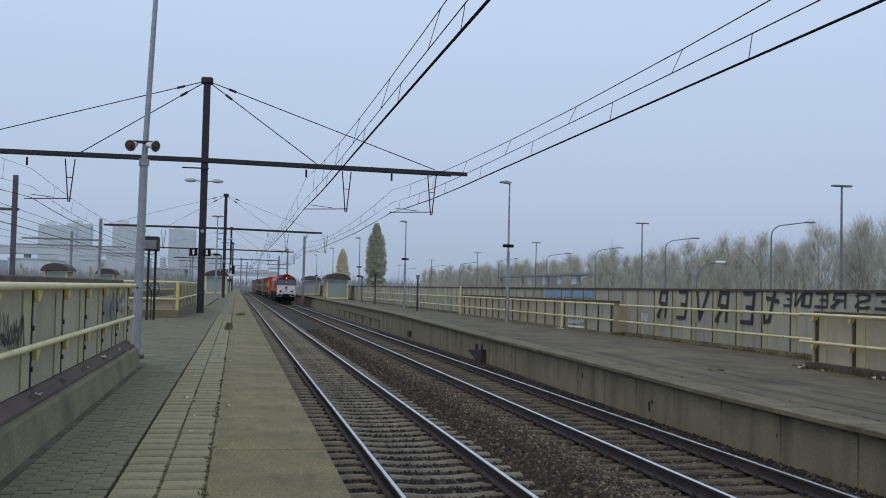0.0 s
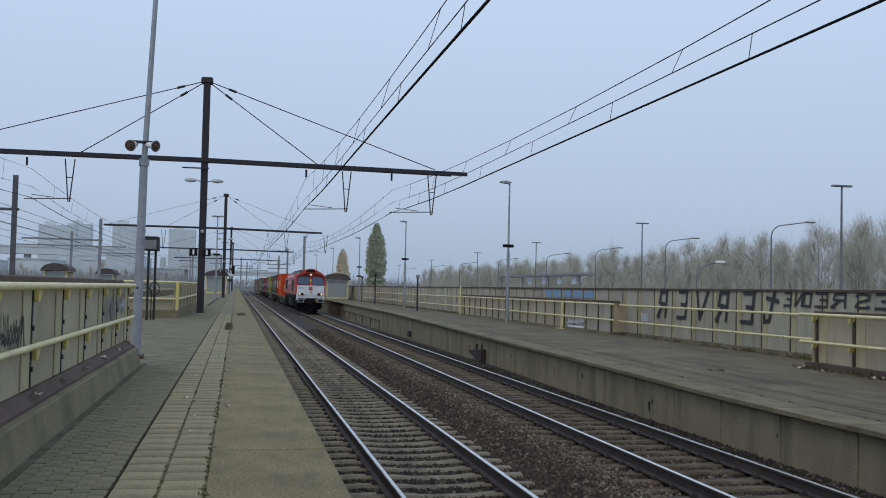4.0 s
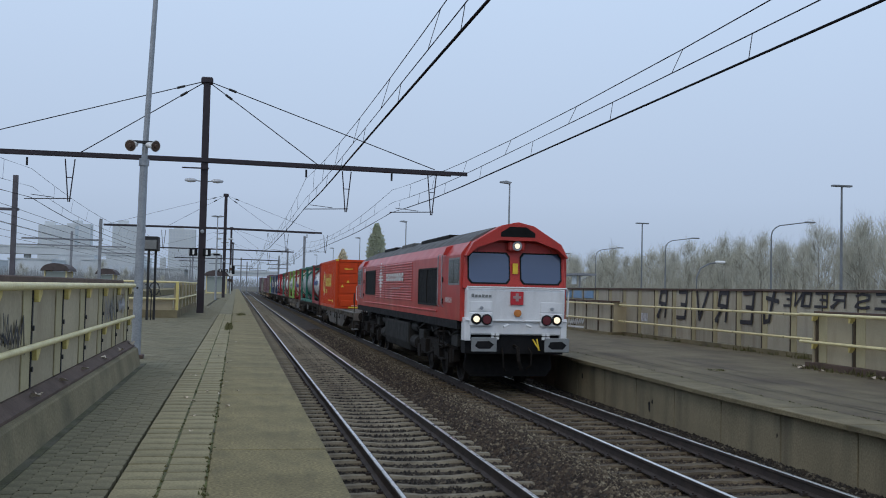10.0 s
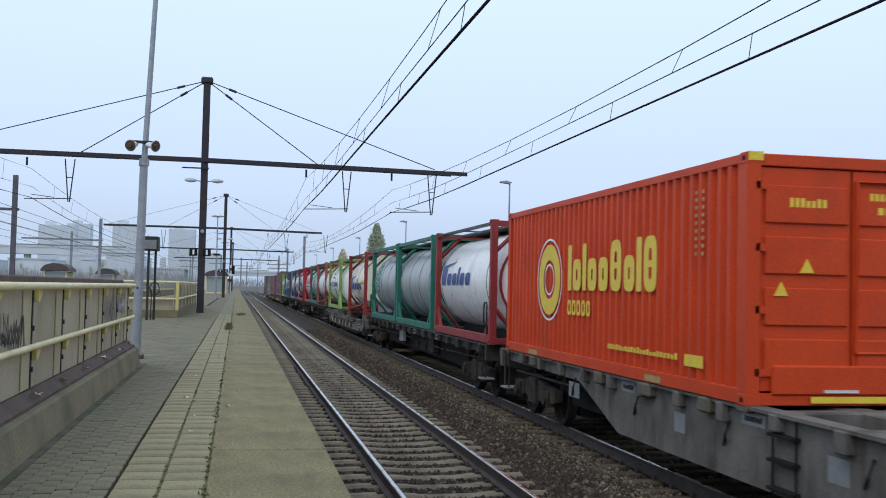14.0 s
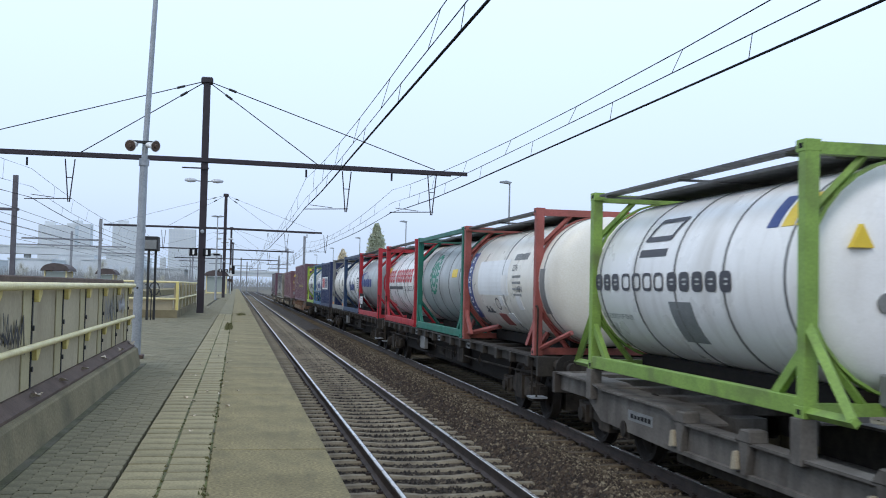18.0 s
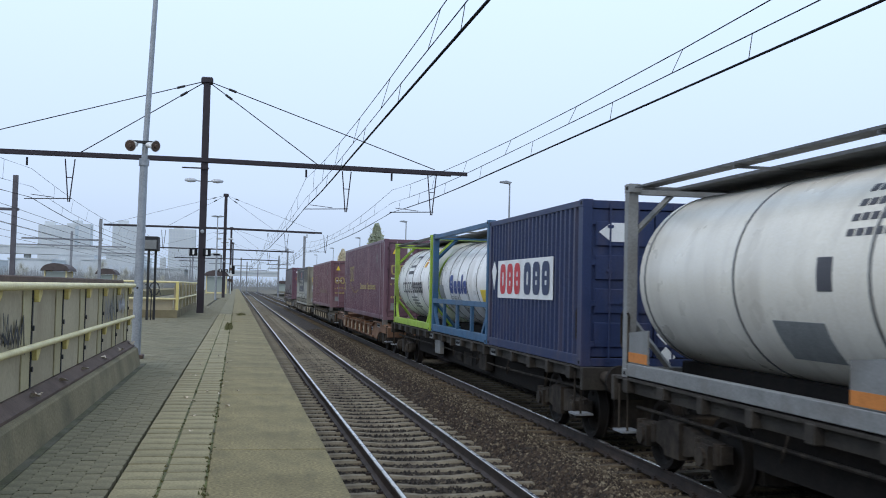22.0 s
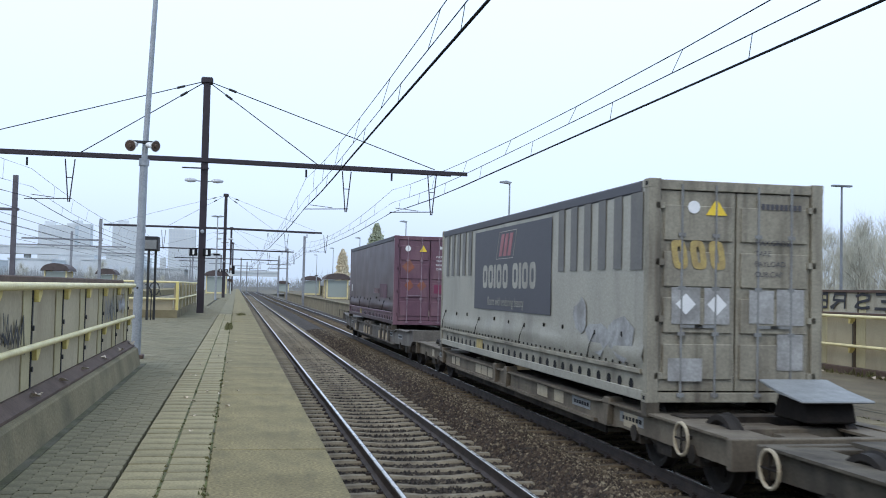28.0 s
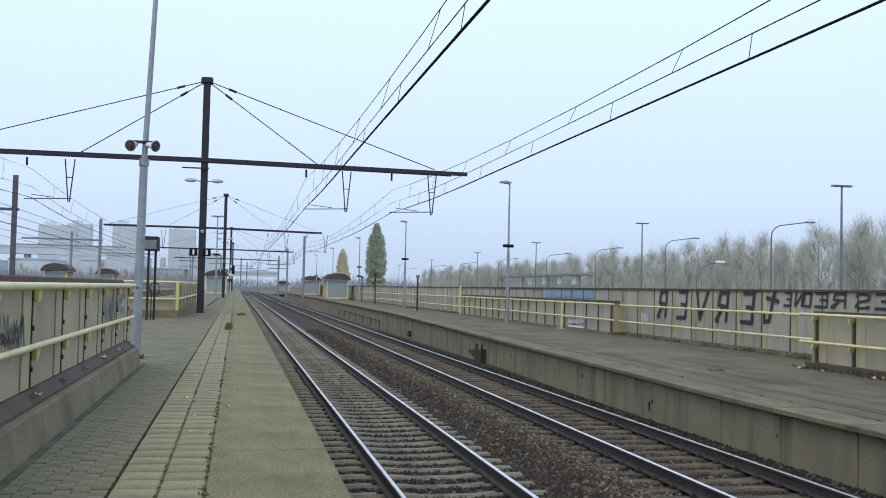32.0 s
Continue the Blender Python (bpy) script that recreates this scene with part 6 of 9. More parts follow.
# sides
for s in (-1, 1):
    X = 1.31
    for y0, nm in ((F + 0.28, "cab_window"), (F + LB - 1.55, "rear_cab_window")):
        bm = B()
        flat(bm, s, y0 - 0.04, y0 + 1.24, 2.46, 3.12, X + 0.002)
        fr = part("window_frame", bm, M_GREYP, loco, "grey metal window frame")
        for k in range(2):
            bm = B()
            flat(bm, s, y0 + 0.02 + k * 0.6, y0 + 0.58 + k * 0.6, 2.51, 3.07, X + 0.008)
            part("pane", bm, M_SIDEGLASS, fr)
    bm = B()
    prism(bm, [(F + LB - 0.22, 2.5), (F + LB - 0.115, 2.56), (F + LB - 0.115, 3.0), (F + LB - 0.22, 3.1)], "x", s * (X - 0.2), s * (X + 0.006))
    part("corner_pane", bm, M_SIDEGLASS, loco, "dark rear corner glass", bevel=0.015)
    bm = B()
    tube(bm, [(s * (X - 0.02), F + LB - 0.1, 2.42), (s * (X + 0.02), F + LB - 0.02, 2.4), (s * (X + 0.03), F + LB + 0.02, 2.3), (s * (X + 0.03), F + LB + 0.02, 1.85), (s * (X - 0.02), F + LB - 0.1, 1.75)], 0.022, 8)
    part("end_handrail", bm, M_CHROME, loco)
    for y, z in ((LB - 2.42, 2.6), (LB - 2.42, 2.05), (2.25, 2.6), (2.25, 2.05)):
        bm = B()
        box(bm, s * (X + 0.012) - 0.012, s * (X + 0.012) + 0.012, F + y - 0.06, F + y + 0.06, z - 0.07, z + 0.07)
        part("door_lock", bm, M_BLACK, loco, bevel=0.01)
    bm = B()
    flat(bm, s, F + LB - 2.75, F + LB - 2.52, 2.98, 3.12, X + 0.002)
    part("door_label", bm, M_WHITE, loco, "small white door label")
    bm = B()
    flat(bm, s, F + LB - 1.6, F + LB - 0.55, 1.98, 2.24, X + 0.002)
    pl = part("maker_plate", bm, M_PLATEW, loco, "small pinkish plate")
    bm = B()
    bars(bm, s, F + LB - 1.5, F + LB - 0.65, 2.14, 2.2, X + 0.006, 8, 3, 0.3, 0.9)
    bars(bm, s, F + LB - 1.5, F + LB - 0.65, 2.03, 2.09, X + 0.006, 10, 4, 0.3, 0.9)
    part("plate_print", bm, M_RED, pl)
    for ya, yb, za, zb in ((2.95, 5.7, 1.93, 2.9), (15.2, 18.1, 2.1, 3.0)):
        bm = B()
        flat(bm, s, F + ya, F + yb, za, zb, X + 0.001)
        g = part("grille", bm, M_GRILLE, loco, "black intake grille")
        for y in ((F + ya, F + ya + (yb - ya) * 0.55, F + yb) if ya < 9 else (F + ya, F + yb)):
            bm = B()
            box(bm, s * (X + 0.015) - 0.015, s * (X + 0.015) + 0.015, y - 0.022, y + 0.022, za, zb)
            part("grille_bar", bm, M_TANKG, g)
        for z in (za, zb):
            bm = B()
            box(bm, s * (X + 0.014) - 0.015, s * (X + 0.014) + 0.015, F + ya, F + yb, z - 0.022, z + 0.022)
            part("grille_edge", bm, M_TANKG, g)
    for y0, y1 in ((F + 6.9, F + 12.58), (F + 12.66, F + 15.15)):
        for k in range(15):
            bm = B()
            z = 1.98 + k * 0.08
            prism(bm, [(s * (X - 0.002), z), (s * (X + 0.024), z + 0.012), (s * (X + 0.024), z + 0.03), (s * (X - 0.002), z + 0.058)], "y", y0, y1)
            part("louvre", bm, M_RED, loco)
    if s < 0:
        marks(loco, on_side(X + 0.026), F + 12.25, F + 8.4, 2.58, 2.85, "OHOOOHHIO", M_CHROME, 0.2, label="white loop of the side mark")
        bm = B()
        bars(bm, s, F + 9.0, F + 10.9, 2.33, 2.39, X + 0.027, 14, 7, 0.35, 0.7)
        part("small_print", bm, M_PLATEW, loco)
    bm = B()
    for j in range(11):
        n, big = (1, 2, 3, 5, 7, 9, 7, 5, 3, 2, 1)[j], (0.03, 0.05, 0.065, 0.075, 0.085, 0.09, 0.085, 0.075, 0.065, 0.05, 0.03)[j]
        for i in range(n):
            q = big * (1 - 0.75 * abs(i - (n - 1) / 2) / max(1, n / 2))
            y, z = F + 13.69 + (i - (n - 1) / 2) * 0.155, 2.05 + j * 0.118
            prism(bm, [(y + q * math.cos(g * 1.047), z + 0.75 * q * math.sin(g * 1.047)) for g in range(6)], "x", s * (X + 0.002), s * (X + 0.03))
    part("emblem", bm, M_WHITE, loco, "white dotted emblem")
    bm = B()
    bars(bm, s, F + 1.1, F + 1.95, 2.02, 2.15, X + 0.003, 7, 5, 0.55, 0.95)
    part("number_marks", bm, M_CHROME, loco)
    for y in (2.1, 2.62, LB - 2.3, LB - 1.8):
        bm = B()
        tube(bm, [(s * X, F + y, 3.25), (s * (X + 0.06), F + y, 3.22), (s * (X + 0.06), F + y, 1.95), (s * X, F + y, 1.9)], 0.015, 8)
        part("door_handrail", bm, M_GALV, loco)
        bm = B()
        rod(bm, (s * (X - 0.02), F + y, 1.55), (s * (X - 0.02), F + y, 0.85), 0.018, 8)
        part("step_rail", bm, M_BOGIE, loco)
    for y in (2.36, LB - 2.05):
        bm = B()
        for z in (0.55, 0.9, 1.25):
            box(bm, s * 1.2 - 0.12, s * 1.2 + 0.12, F + y - 0.25, F + y + 0.25, z, z + 0.03)
        part("steps", bm, M_BOGIE, loco)
        bm = B()
        prism(bm, [(s * (X - 0.3), 3.5), (s * (X - 0.02), 3.42), (s * (X + 0.06), 3.24), (s * (X + 0.02), 3.2), (s * (X - 0.04), 3.28), (s * (X - 0.26), 3.44)], "y", F + y - 0.42, F + y - 0.3)
        part("mirror_cover", bm, M_RED, loco, "curved red rain fin", bevel=0.012)
    bm = B()
    prism(bm, [(s * (X - 0.01), 1.74), (s * (X + 0.028), 1.76), (s * (X + 0.028), 1.785), (s * (X - 0.01), 1.81)], "y", F + 2.9, F + LB - 2.4)
    part("waist_ledge", bm, M_RED, loco, "narrow red ledge")
    bm = B()
    box(bm, s * 1.26 - 0.05, s * 1.26 + 0.05, F + 0.4, F + LB - 0.3, 1.4, 1.61)
    part("sill", bm, M_BLACK, loco)
    bm = B()
    prism(bm, [(s * 0.3, 0.35), (s * 1.2, 0.45), (s * 1.28, 0.7), (s * 1.28, 1.3), (s * 0.3, 1.3)], "y", F + 7.6, F + 12.6)
    part("fuel_tank", bm, M_TANKG, loco, "grey underfloor fuel tank", bevel=0.03)
    for k in range(9):
        bm = B()
        y, z, r = F + 1.2 + k * 2.3, (1.12, 1.28, 1.05)[k % 3], random.Random(k)
        box(bm, s * 1.12 - 0.1, s * 1.12 + 0.1, y - 0.2 - 0.3 * r.random(), y + 0.25, z - 0.16, z + 0.14)
        part("equipment_box", bm, M_BOGIE if k % 2 else M_TANKG, loco, bevel=0.02)
        bm = B()
        tube(bm, [(s * 1.2, y - 0.6, 1.36), (s * 1.22, y - 0.2, 1.3), (s * 1.22, y + 0.3, 1.2), (s * 1.2, y + 0.7, 1.3)], 0.025, 6)
        part("pipe", bm, M_TANKG, loco)
    for y in (6.6, 13.0):
        bm = B()
        rod(bm, (s * 1.05, F + y, 0.75), (s * 1.05, F + y + 0.9, 0.75), 0.2, 14)
        rod(bm, (s * 1.05, F + y, 1.2), (s * 1.05, F + y + 0.9, 1.2), 0.15, 14)
        part("air_reservoir", bm, M_TANKG, loco)
bm = B()
box(bm, -0.9, 0.9, F + 0.4, F + LB - 0.4, 0.95, 1.55)
part("underframe", bm, M_BOGIE, loco)
for yc in (4.1, LB - 4.1):
    # Black blocks added to close the view and darken the underside.
    for k in (-1.0, 1.0):
        bm = B()
        box(bm, -0.62, 0.62, F + yc + k - 0.45, F + yc + k + 0.45, 0.22, 0.95)
        part("underside_block", bm, M_BLACK, loco, bevel=0.03)
    bm = B()
    for s in (-1, 1):
        prism(bm, [(F + yc - 2.6, 0.55), (F + yc - 2.6, 0.85), (F + yc - 1.2, 1.0), (F + yc + 1.2, 1.0), (F + yc + 2.6, 0.85), (F + yc + 2.6, 0.55), (F + yc + 1.6, 0.5), (F + yc, 0.55), (F + yc - 1.6, 0.5)],
              "x", s * 0.98, s * 1.14)
        for k in (-2.0, 0, 2.0):
            box(bm, s * 1.1 - 0.1, s * 1.1 + 0.1, F + yc + k - 0.2, F + yc + k + 0.2, 0.38, 0.75)
            for d in (-0.35, 0.35):
                rod(bm, (s * 1.1, F + yc + k + d, 0.5), (s * 1.1, F + yc + k + d, 0.85), 0.1, 10)
        for k in (-1.0, 1.0):
            box(bm, s * 1.2 - 0.06, s * 1.2 + 0.06, F + yc + k - 0.35, F + yc + k + 0.35, 0.6, 0.95)
        rod(bm, (s * 1.22, F + yc - 2.3, 0.95), (s * 1.2, F + yc + 0.6, 0.55), 0.035, 6)
    box(bm, -0.95, 0.95, F + yc - 2.4, F + yc + 2.4, 0.6, 0.8)
    bg = part("bogie", bm, M_BOGIE, loco)
    for k in (-2.0, 0, 2.0):
        wheelset(bg, F + yc + k, 0.53)
buffers(loco, F + LB - 0.1, 1)

# ---- wagons and their loads, by distance behind the leading lamps
W = wagon
w1 = W(22.4, 43.0, "weathered grey skeletal container wagon, its front half empty", M_WAGON)
W(43.1, 64.2, "dirty grey container wagon under tank containers", M_WAGONK, belly=False)
w3 = W(64.3, 84.3, "pale grey pocket wagon with bracketed side beams", M_WAGON, deck=1.05, pocket=True, profile=LOWERED, brackets=(6.3, 7.9, 9.4, 10.8, 13.2, 14.8))
W(84.4, 105.2, "dirty grey container wagon under tank containers", M_WAGONK, belly=False)
W(105.3, 126.1, "dirty grey container wagon under tank containers", M_WAGONK, belly=False)
W(126.2, 147.2, "dirty grey container wagon with a mixed load", M_WAGONK, belly=False)
w7 = W(147.3, 167.4, "rust-brown pocket wagon with bracketed side beams", M_WAGONR, deck=1.05, pocket=True)
w8 = W(167.5, 187.3, "grey-brown pocket wagon under a plum container", M_WAGOND, deck=1.05, pocket=True, wheel_y=19.28, profile=REAR, ends=(True, False))
w9 = W(187.4, 207.6, "dirty beige pocket wagon under a curtain-sided box", M_WAGONB, deck=0.9, pocket=True, profile=STRAIGHT, brackets=(4.1, 9.74, 10.63, 16.1), wheel_y=1.44, ends=(False, False))
w10 = W(207.7, 229.0, "grey pocket wagon at the end of the train", M_WAGON, deck=0.98, pocket=True, profile=STEPPED, brackets=(5.7, 6.6, 7.6, 10.55, 11.4, 12.15, 15.2), ends=(False, True))
spigots(w1, (1.2, 7.2, 10.0, 19.5), 1.18, M_WAGONB)
spigots(w3, (1.2, 7.3, 12.15, 18.0), 0.8, M_WAGON, 1.192)
spigots(w7, (1.55, 15.1), 1.05, M_WAGON, 1.192)
spigots(w8, (3.0, 16.5), 1.05, M_WAGON, 1.192)
tr = B()
prism(tr, [(1.05, 0.85), (1.15, 1.14), (1.75, 1.14), (1.85, 0.85)], "x", 0.15, 0.8)
part("trestle", tr, M_BOGIE, w9, "dark folded trailer trestle", bevel=0.02)
tr = B()
prism(tr, [(0.92, 1.1), (1.5, 1.17), (1.95, 1.27), (1.95, 1.3), (1.5, 1.205), (0.92, 1.13)], "x", 0.0, 0.95)
part("trestle_plate", tr, M_GREYP, w9, "scuffed grey coupling plate", bevel=0.012)
lad = B()
for yy in (9.02, 9.46):
    rod(lad, (-1.18, yy, 1.15), (-1.18, yy, 0.3), 0.014, 6)
part("ladder_rails", lad, M_BOGIE, w1)
for zz in (0.42, 0.7, 0.95):
    lad = B()
    box(lad, -1.24, -1.14, 9.0, 9.48, zz, zz + 0.03)
    part("ladder_step", lad, M_BOGIE, w1)
for yy in (6.6, 10.9, 12.6, 14.4, 17.8):
    lad = B()
    box(lad, -1.26, -1.1, yy - 0.14, yy + 0.14, 1.0, 1.19)
    part("container_lock", lad, M_WAGONB, w1, bevel=0.03)
for yy, wd in ((8.2, 0.34), (11.6, 0.3), (15.5, 0.5)):
    lad = B()
    flat(lad, -1, yy, yy + wd, 0.66, 0.9, 1.14)
    part("stencil_panel", lad, M_GREYP, w1)
for yy, wd in ((14.9, 0.35), (14.35, 0.4), (12.15, 0.5), (11.6, 0.48), (11.1, 0.4), (7.2, 0.6), (6.3, 0.5), (17.6, 0.3), (3.1, 0.5)):
    bm = B()
    flat(bm, -1, yy, yy + wd, 0.5, 0.69, 1.143)
    part("stencil_panel", bm, M_HANDLE, w9, "worn cream stencil panel")
spigots(w9, (2.65, 16.2), 0.8, M_WAGOND, 0.935)
spigots(w10, (4.6, 18.15), 0.98, M_WAGOND, 1.115)

def ring(bm, x, y, z, r0, r1, n=28):
    """A flat ring on a side wall."""
    a = [(math.cos(2 * math.pi * i / n), math.sin(2 * math.pi * i / n)) for i in range(n)]
    vs = [[bm.verts.new((x, y + r * c, z + r * s)) for c, s in a] for r in (r0, r1)]
    for i in range(n):
        j = (i + 1) % n
        bm.faces.new((vs[0][i], vs[0][j], vs[1][j], vs[1][i]))
    return bm


# orange bulk box
c = box_container("bulk_container", "bright orange thirty-foot bulk container with yellow lettering", 32.3, 9.7, 2.68, M_ORANGE, hw=1.25, rods=0)
X = 1.25
bm = B()
loop(bm, on_side(X - 0.003), 6.93, 2.55, 0.6, 0.6, 0.27, 96, 1.0)
part("emblem", bm, M_GOLD, c, "yellow ring emblem")
for q in (0.7, 0.27):
    bm = B()
    loop(bm, on_side(X - 0.003), 6.93, 2.55, q, q, 0.035, 96, 1.0)
    part("emblem_rim", bm, M_WHITE, c, "thin white ring")
for y in (2.2, 7.6):
    bm = B()
    flat(bm, -1, y, y + 0.5, 1.22, 1.3, X)
    part("rail_mark", bm, M_OCHRE, c)
bm = B()
flat(bm, -1, 1.0, 1.5, 1.5, 1.64, X)
part("yellow_plate", bm, M_GOLD, c)
marks(c, on_side(X - 0.003), 5.95, 2.3, 2.37, 3.1, "IoIooHoIH", M_GOLD, 0.3, label="yellow shape of the side mark")
marks(c, on_side(X - 0.003), 5.95, 4.83, 1.98, 2.22, "OOOOO", M_GOLD, 0.24, label="yellow shape of the side mark")
bm = B()
bars(bm, -1, 1.7, 4.1, 1.55, 1.63, X + 0.002, 22, 3, 0.3, 0.6)
part("small_print", bm, M_GOLD, c)
for y in (1.2, 1.02):
    bm = B()
    for k in range(9):
        flat(bm, -1, y, y + 0.05, 2.8 + k * 0.09, 2.84 + k * 0.09, X)
    part("upright_print", bm, M_OCHRE, c)
bm = B()
tube(bm, [(0.05, 0.02, 1.75), (0.05, 0.02, 3.6), (0.95, 0.02, 3.6), (0.95, 0.02, 1.75), (0.05, 0.02, 1.75)], 0.025, 6)
part("hatch_frame", bm, M_ORANGE, c)
bm = B()
box(bm, -0.95, 0.95, -0.01, 0.04, 1.3, 1.62)
part("discharge_hatch", bm, M_ORANGE, c, bevel=0.02)
bm = B()
box(bm, -0.35, 0.05, -0.03, 0.0, 1.33, 1.36)
part("hatch_bar", bm, M_CHROME, c)
bm = B()
for x, z in ((-1.16, 3.76), (1.16, 3.76)):
    box(bm, x - 0.085, x + 0.085, -0.008, 0.19, z + 0.02, z + 0.115)
part("corner_marks", bm, M_GOLD, c)
bm = B()
bars(bm, 0, -0.75, -0.3, 3.3, 3.4, 0.02, 7, 2, 0.3, 0.7)
bars(bm, 0, 0.2, 0.75, 3.4, 3.48, 0.02, 9, 2, 0.3, 0.9)
bars(bm, 0, 0.3, 0.75, 3.25, 3.33, 0.02, 5, 2, 0.3, 0.9)
flat(bm, 0, -0.9, -0.45, 1.35, 1.5, -0.005)
flat(bm, 0, -0.5, 0.4, 1.22, 1.29, -0.005)
for x, z in ((-0.85, 2.35), (-0.55, 2.6)):
    prism(bm, [(x - 0.08, z), (x + 0.08, z), (x, z + 0.15)], "y", 0.0, 0.02)
flat(bm, 0, 0.45, 0.6, 2.2, 2.5, 0.02)
part("door_marks", bm, M_GOLD, c)

# white tank in a red frame, behind it two grey tanks in teal frames
def blue_name(t, r, cz, y0, y1, z0, z1, material=M_BLUE):
    """A heavy slanting mark with a roof-shaped stroke over its first half."""
    marks(t, on_tank(r, cz), y1, y0, z0, z1, "HooIoo", material, 0.34, 0.12, "blue shape of the tank mark")
    bm = B()
    n, w = 10, y1 - y0
    rows = []
    for i in range(n + 1):
        y = y1 + 0.04 - w * 0.43 * i / n
        lift = z1 + 0.05 + 0.1 * i / n
        rows.append([bm.verts.new(on_tank(r, cz)(y, lift - (0.13 * (1 - i / n)))), bm.verts.new(on_tank(r, cz)(y, lift + 0.02))])
    for p, q in zip(rows, rows[1:]):
        bm.faces.new((p[0], q[0], q[1], p[1]))
    part("roof_stroke", bm, material, t, "blue roof-shaped stroke")


c, t, r, cz = tank_container("white tank container in a red end frame with blue lettering", 43.5, 6.2, M_REDD, M_TANKW, rails=("bottom",), bands=2)
blue_name(t, r, cz, 2.2, 5.6, 2.45, 2.9)


def green_logo(t, r, cz, y, z):
    bm = B()
    for i in range(18):
        a = 2 * math.pi * i / 18
        curved(bm, y + 0.5 * math.cos(a) - 0.07, y + 0.5 * math.cos(a) + 0.07, z + 0.5 * math.sin(a) - 0.05, z + 0.5 * math.sin(a) + 0.05, r, cz, 2)
    for i in range(24):
        a = 2 * math.pi * i / 24
        curved(bm, y + 0.3 * math.cos(a) - 0.045, y + 0.3 * math.cos(a) + 0.045, z + 0.3 * math.sin(a) - 0.04, z + 0.3 * math.sin(a) + 0.04, r, cz, 2)
    curved(bm, y - 0.28, y + 0.28, z - 0.1, z - 0.02, r, cz, 2)
    curved(bm, y - 0.05, y + 0.05, z - 0.05, z + 0.26, r, cz, 4)
    part("emblem", bm, M_GREENP, t, "green ring emblem")


for k, st in enumerate((50.3, 56.75)):
    c, t, r, cz = tank_container("grey tank container in a full teal frame", st, 6.2, M_TEAL, M_TANKS, bands=4)
    if k:
        green_logo(t, r, cz, 4.9, 2.7)
        bm = B()
        curvedbars(bm, 5.55, 5.9, 2.5, 2.75, r, cz, 4, 3)
        part("small_print", bm, M_BAND, t)

# cream tank in a dark red end frame
c, t, r, cz = tank_container("cream tank container in a dark red end frame with blue lettering", 65.48, 6.25, M_REDD, M_TANKC, over=(0.0, 0.02), rails=(), struts=True, bands=3, gusset=False)
blue_name(t, r, cz, 1.7, 5.6, 2.25, 2.72)


def end_panel(c, material, label):
    """The flat eight-sided panel that closes the end frame of a swap tank."""
    bm = B()
    prism(bm, [(-1.08, 1.8), (-1.08, 3.2), (-0.57, 3.73), (0.57, 3.73), (1.08, 3.2), (1.08, 1.8)], "y", -0.03, 0.05)
    hs = part("end_panel", bm, material, c, label, bevel=0.012)
    bm = B()
    pts = [(-1.07, 1.82), (-1.07, 3.19), (-0.565, 3.715), (0.565, 3.715), (1.07, 3.19), (1.07, 1.82)]
    for (xa, za), (xb, zb) in zip(pts, pts[1:]):
        rod(bm, (xa, -0.03, za), (xb, -0.03, zb), 0.018, 6)
    part("panel_rim", bm, M_WHITE, hs, "pale folded rim")
    for x, z in ((-0.95, 2.45), (-0.95, 2.95), (-0.7, 3.05), (-0.7, 2.45), (0.95, 2.45), (0.95, 2.95)):
        bm = B()
        rod(bm, (x, -0.045, z), (x, -0.028, z), 0.018, 6)
        part("rivet", bm, M_GREYP, hs)
    bm = B()
    box(bm, -0.55, 0.62, -0.07, -0.03, 1.8, 2.28)
    vb = part("valve_cover", bm, M_GREYP, hs, "grey valve cover", bevel=0.015)
    for xa, xb in ((-0.6, -0.34), (-0.31, 0.6)):
        bm = B()
        box(bm, xa, xb, -0.06, 0.04, 1.32, 1.78)
        part("valve_door", bm, M_GREYP, hs, "grey valve door under the panel", bevel=0.015)
    bm = B()
    prism(bm, [(-0.22, 2.03), (-0.08, 1.86), (0.06, 2.03), (-0.08, 2.2)], "y", -0.078, -0.07)
    part("hazard_label", bm, M_WHITE, vb)
    bm = B()
    box(bm, -0.84, -0.6, -0.045, -0.03, 2.03, 2.28)
    pad = part("gauge_plate", bm, material, hs, bevel=0.02)
    bm = B()
    lathe(bm, [(-0.06, 0.05), (-0.045, 0.05)], (-0.72, 2.15), "y", 12)
    part("gauge", bm, M_GREYP, pad)
    put = on_end(-0.034)
    marks(hs, put, -0.64, 0.72, 2.68, 2.86, "HooIoo", M_BLUE, 0.34, 0.1, "blue shape of the panel mark")
    bm = B()
    prism(bm, [(-0.66, 2.8), (-0.62, 2.92), (0.0, 2.92), (0.0, 2.9), (-0.55, 2.86)], "y", -0.036, -0.03)
    part("roof_stroke", bm, M_BLUE, hs, "blue roof-shaped stroke")
    bm = B()
    flat(bm, 0, -0.34, 0.36, 2.38, 2.64, -0.034)
    part("orange_plate", bm, M_GOLD, hs, "yellow hazard plate")
    end_words("34000 kgs", -0.3, 2.43, 0.15, -0.04, M_BLACK, hs)
    bm = B()
    flat(bm, 0, -0.42, -0.26, 3.03, 3.22, -0.034)
    part("notice", bm, M_WHITE, hs)
    bm = B()
    bars(bm, 0, -0.36, 0.45, 3.29, 3.4, -0.036, 10, 3, 0.3, 0.9)
    for k in range(3):
        bars(bm, 0, -0.2, 0.4, 2.98 + k * 0.085, 3.02 + k * 0.085, -0.036, 8, k, 0.35, 0.8)
    part("small_print", bm, M_CHAR, hs)
    return hs


end_panel(c, M_TANKC, "cream eight-sided end panel")
bm = B()
curved(bm, 0.85, 1.5, 2.45, 2.68, r, cz)
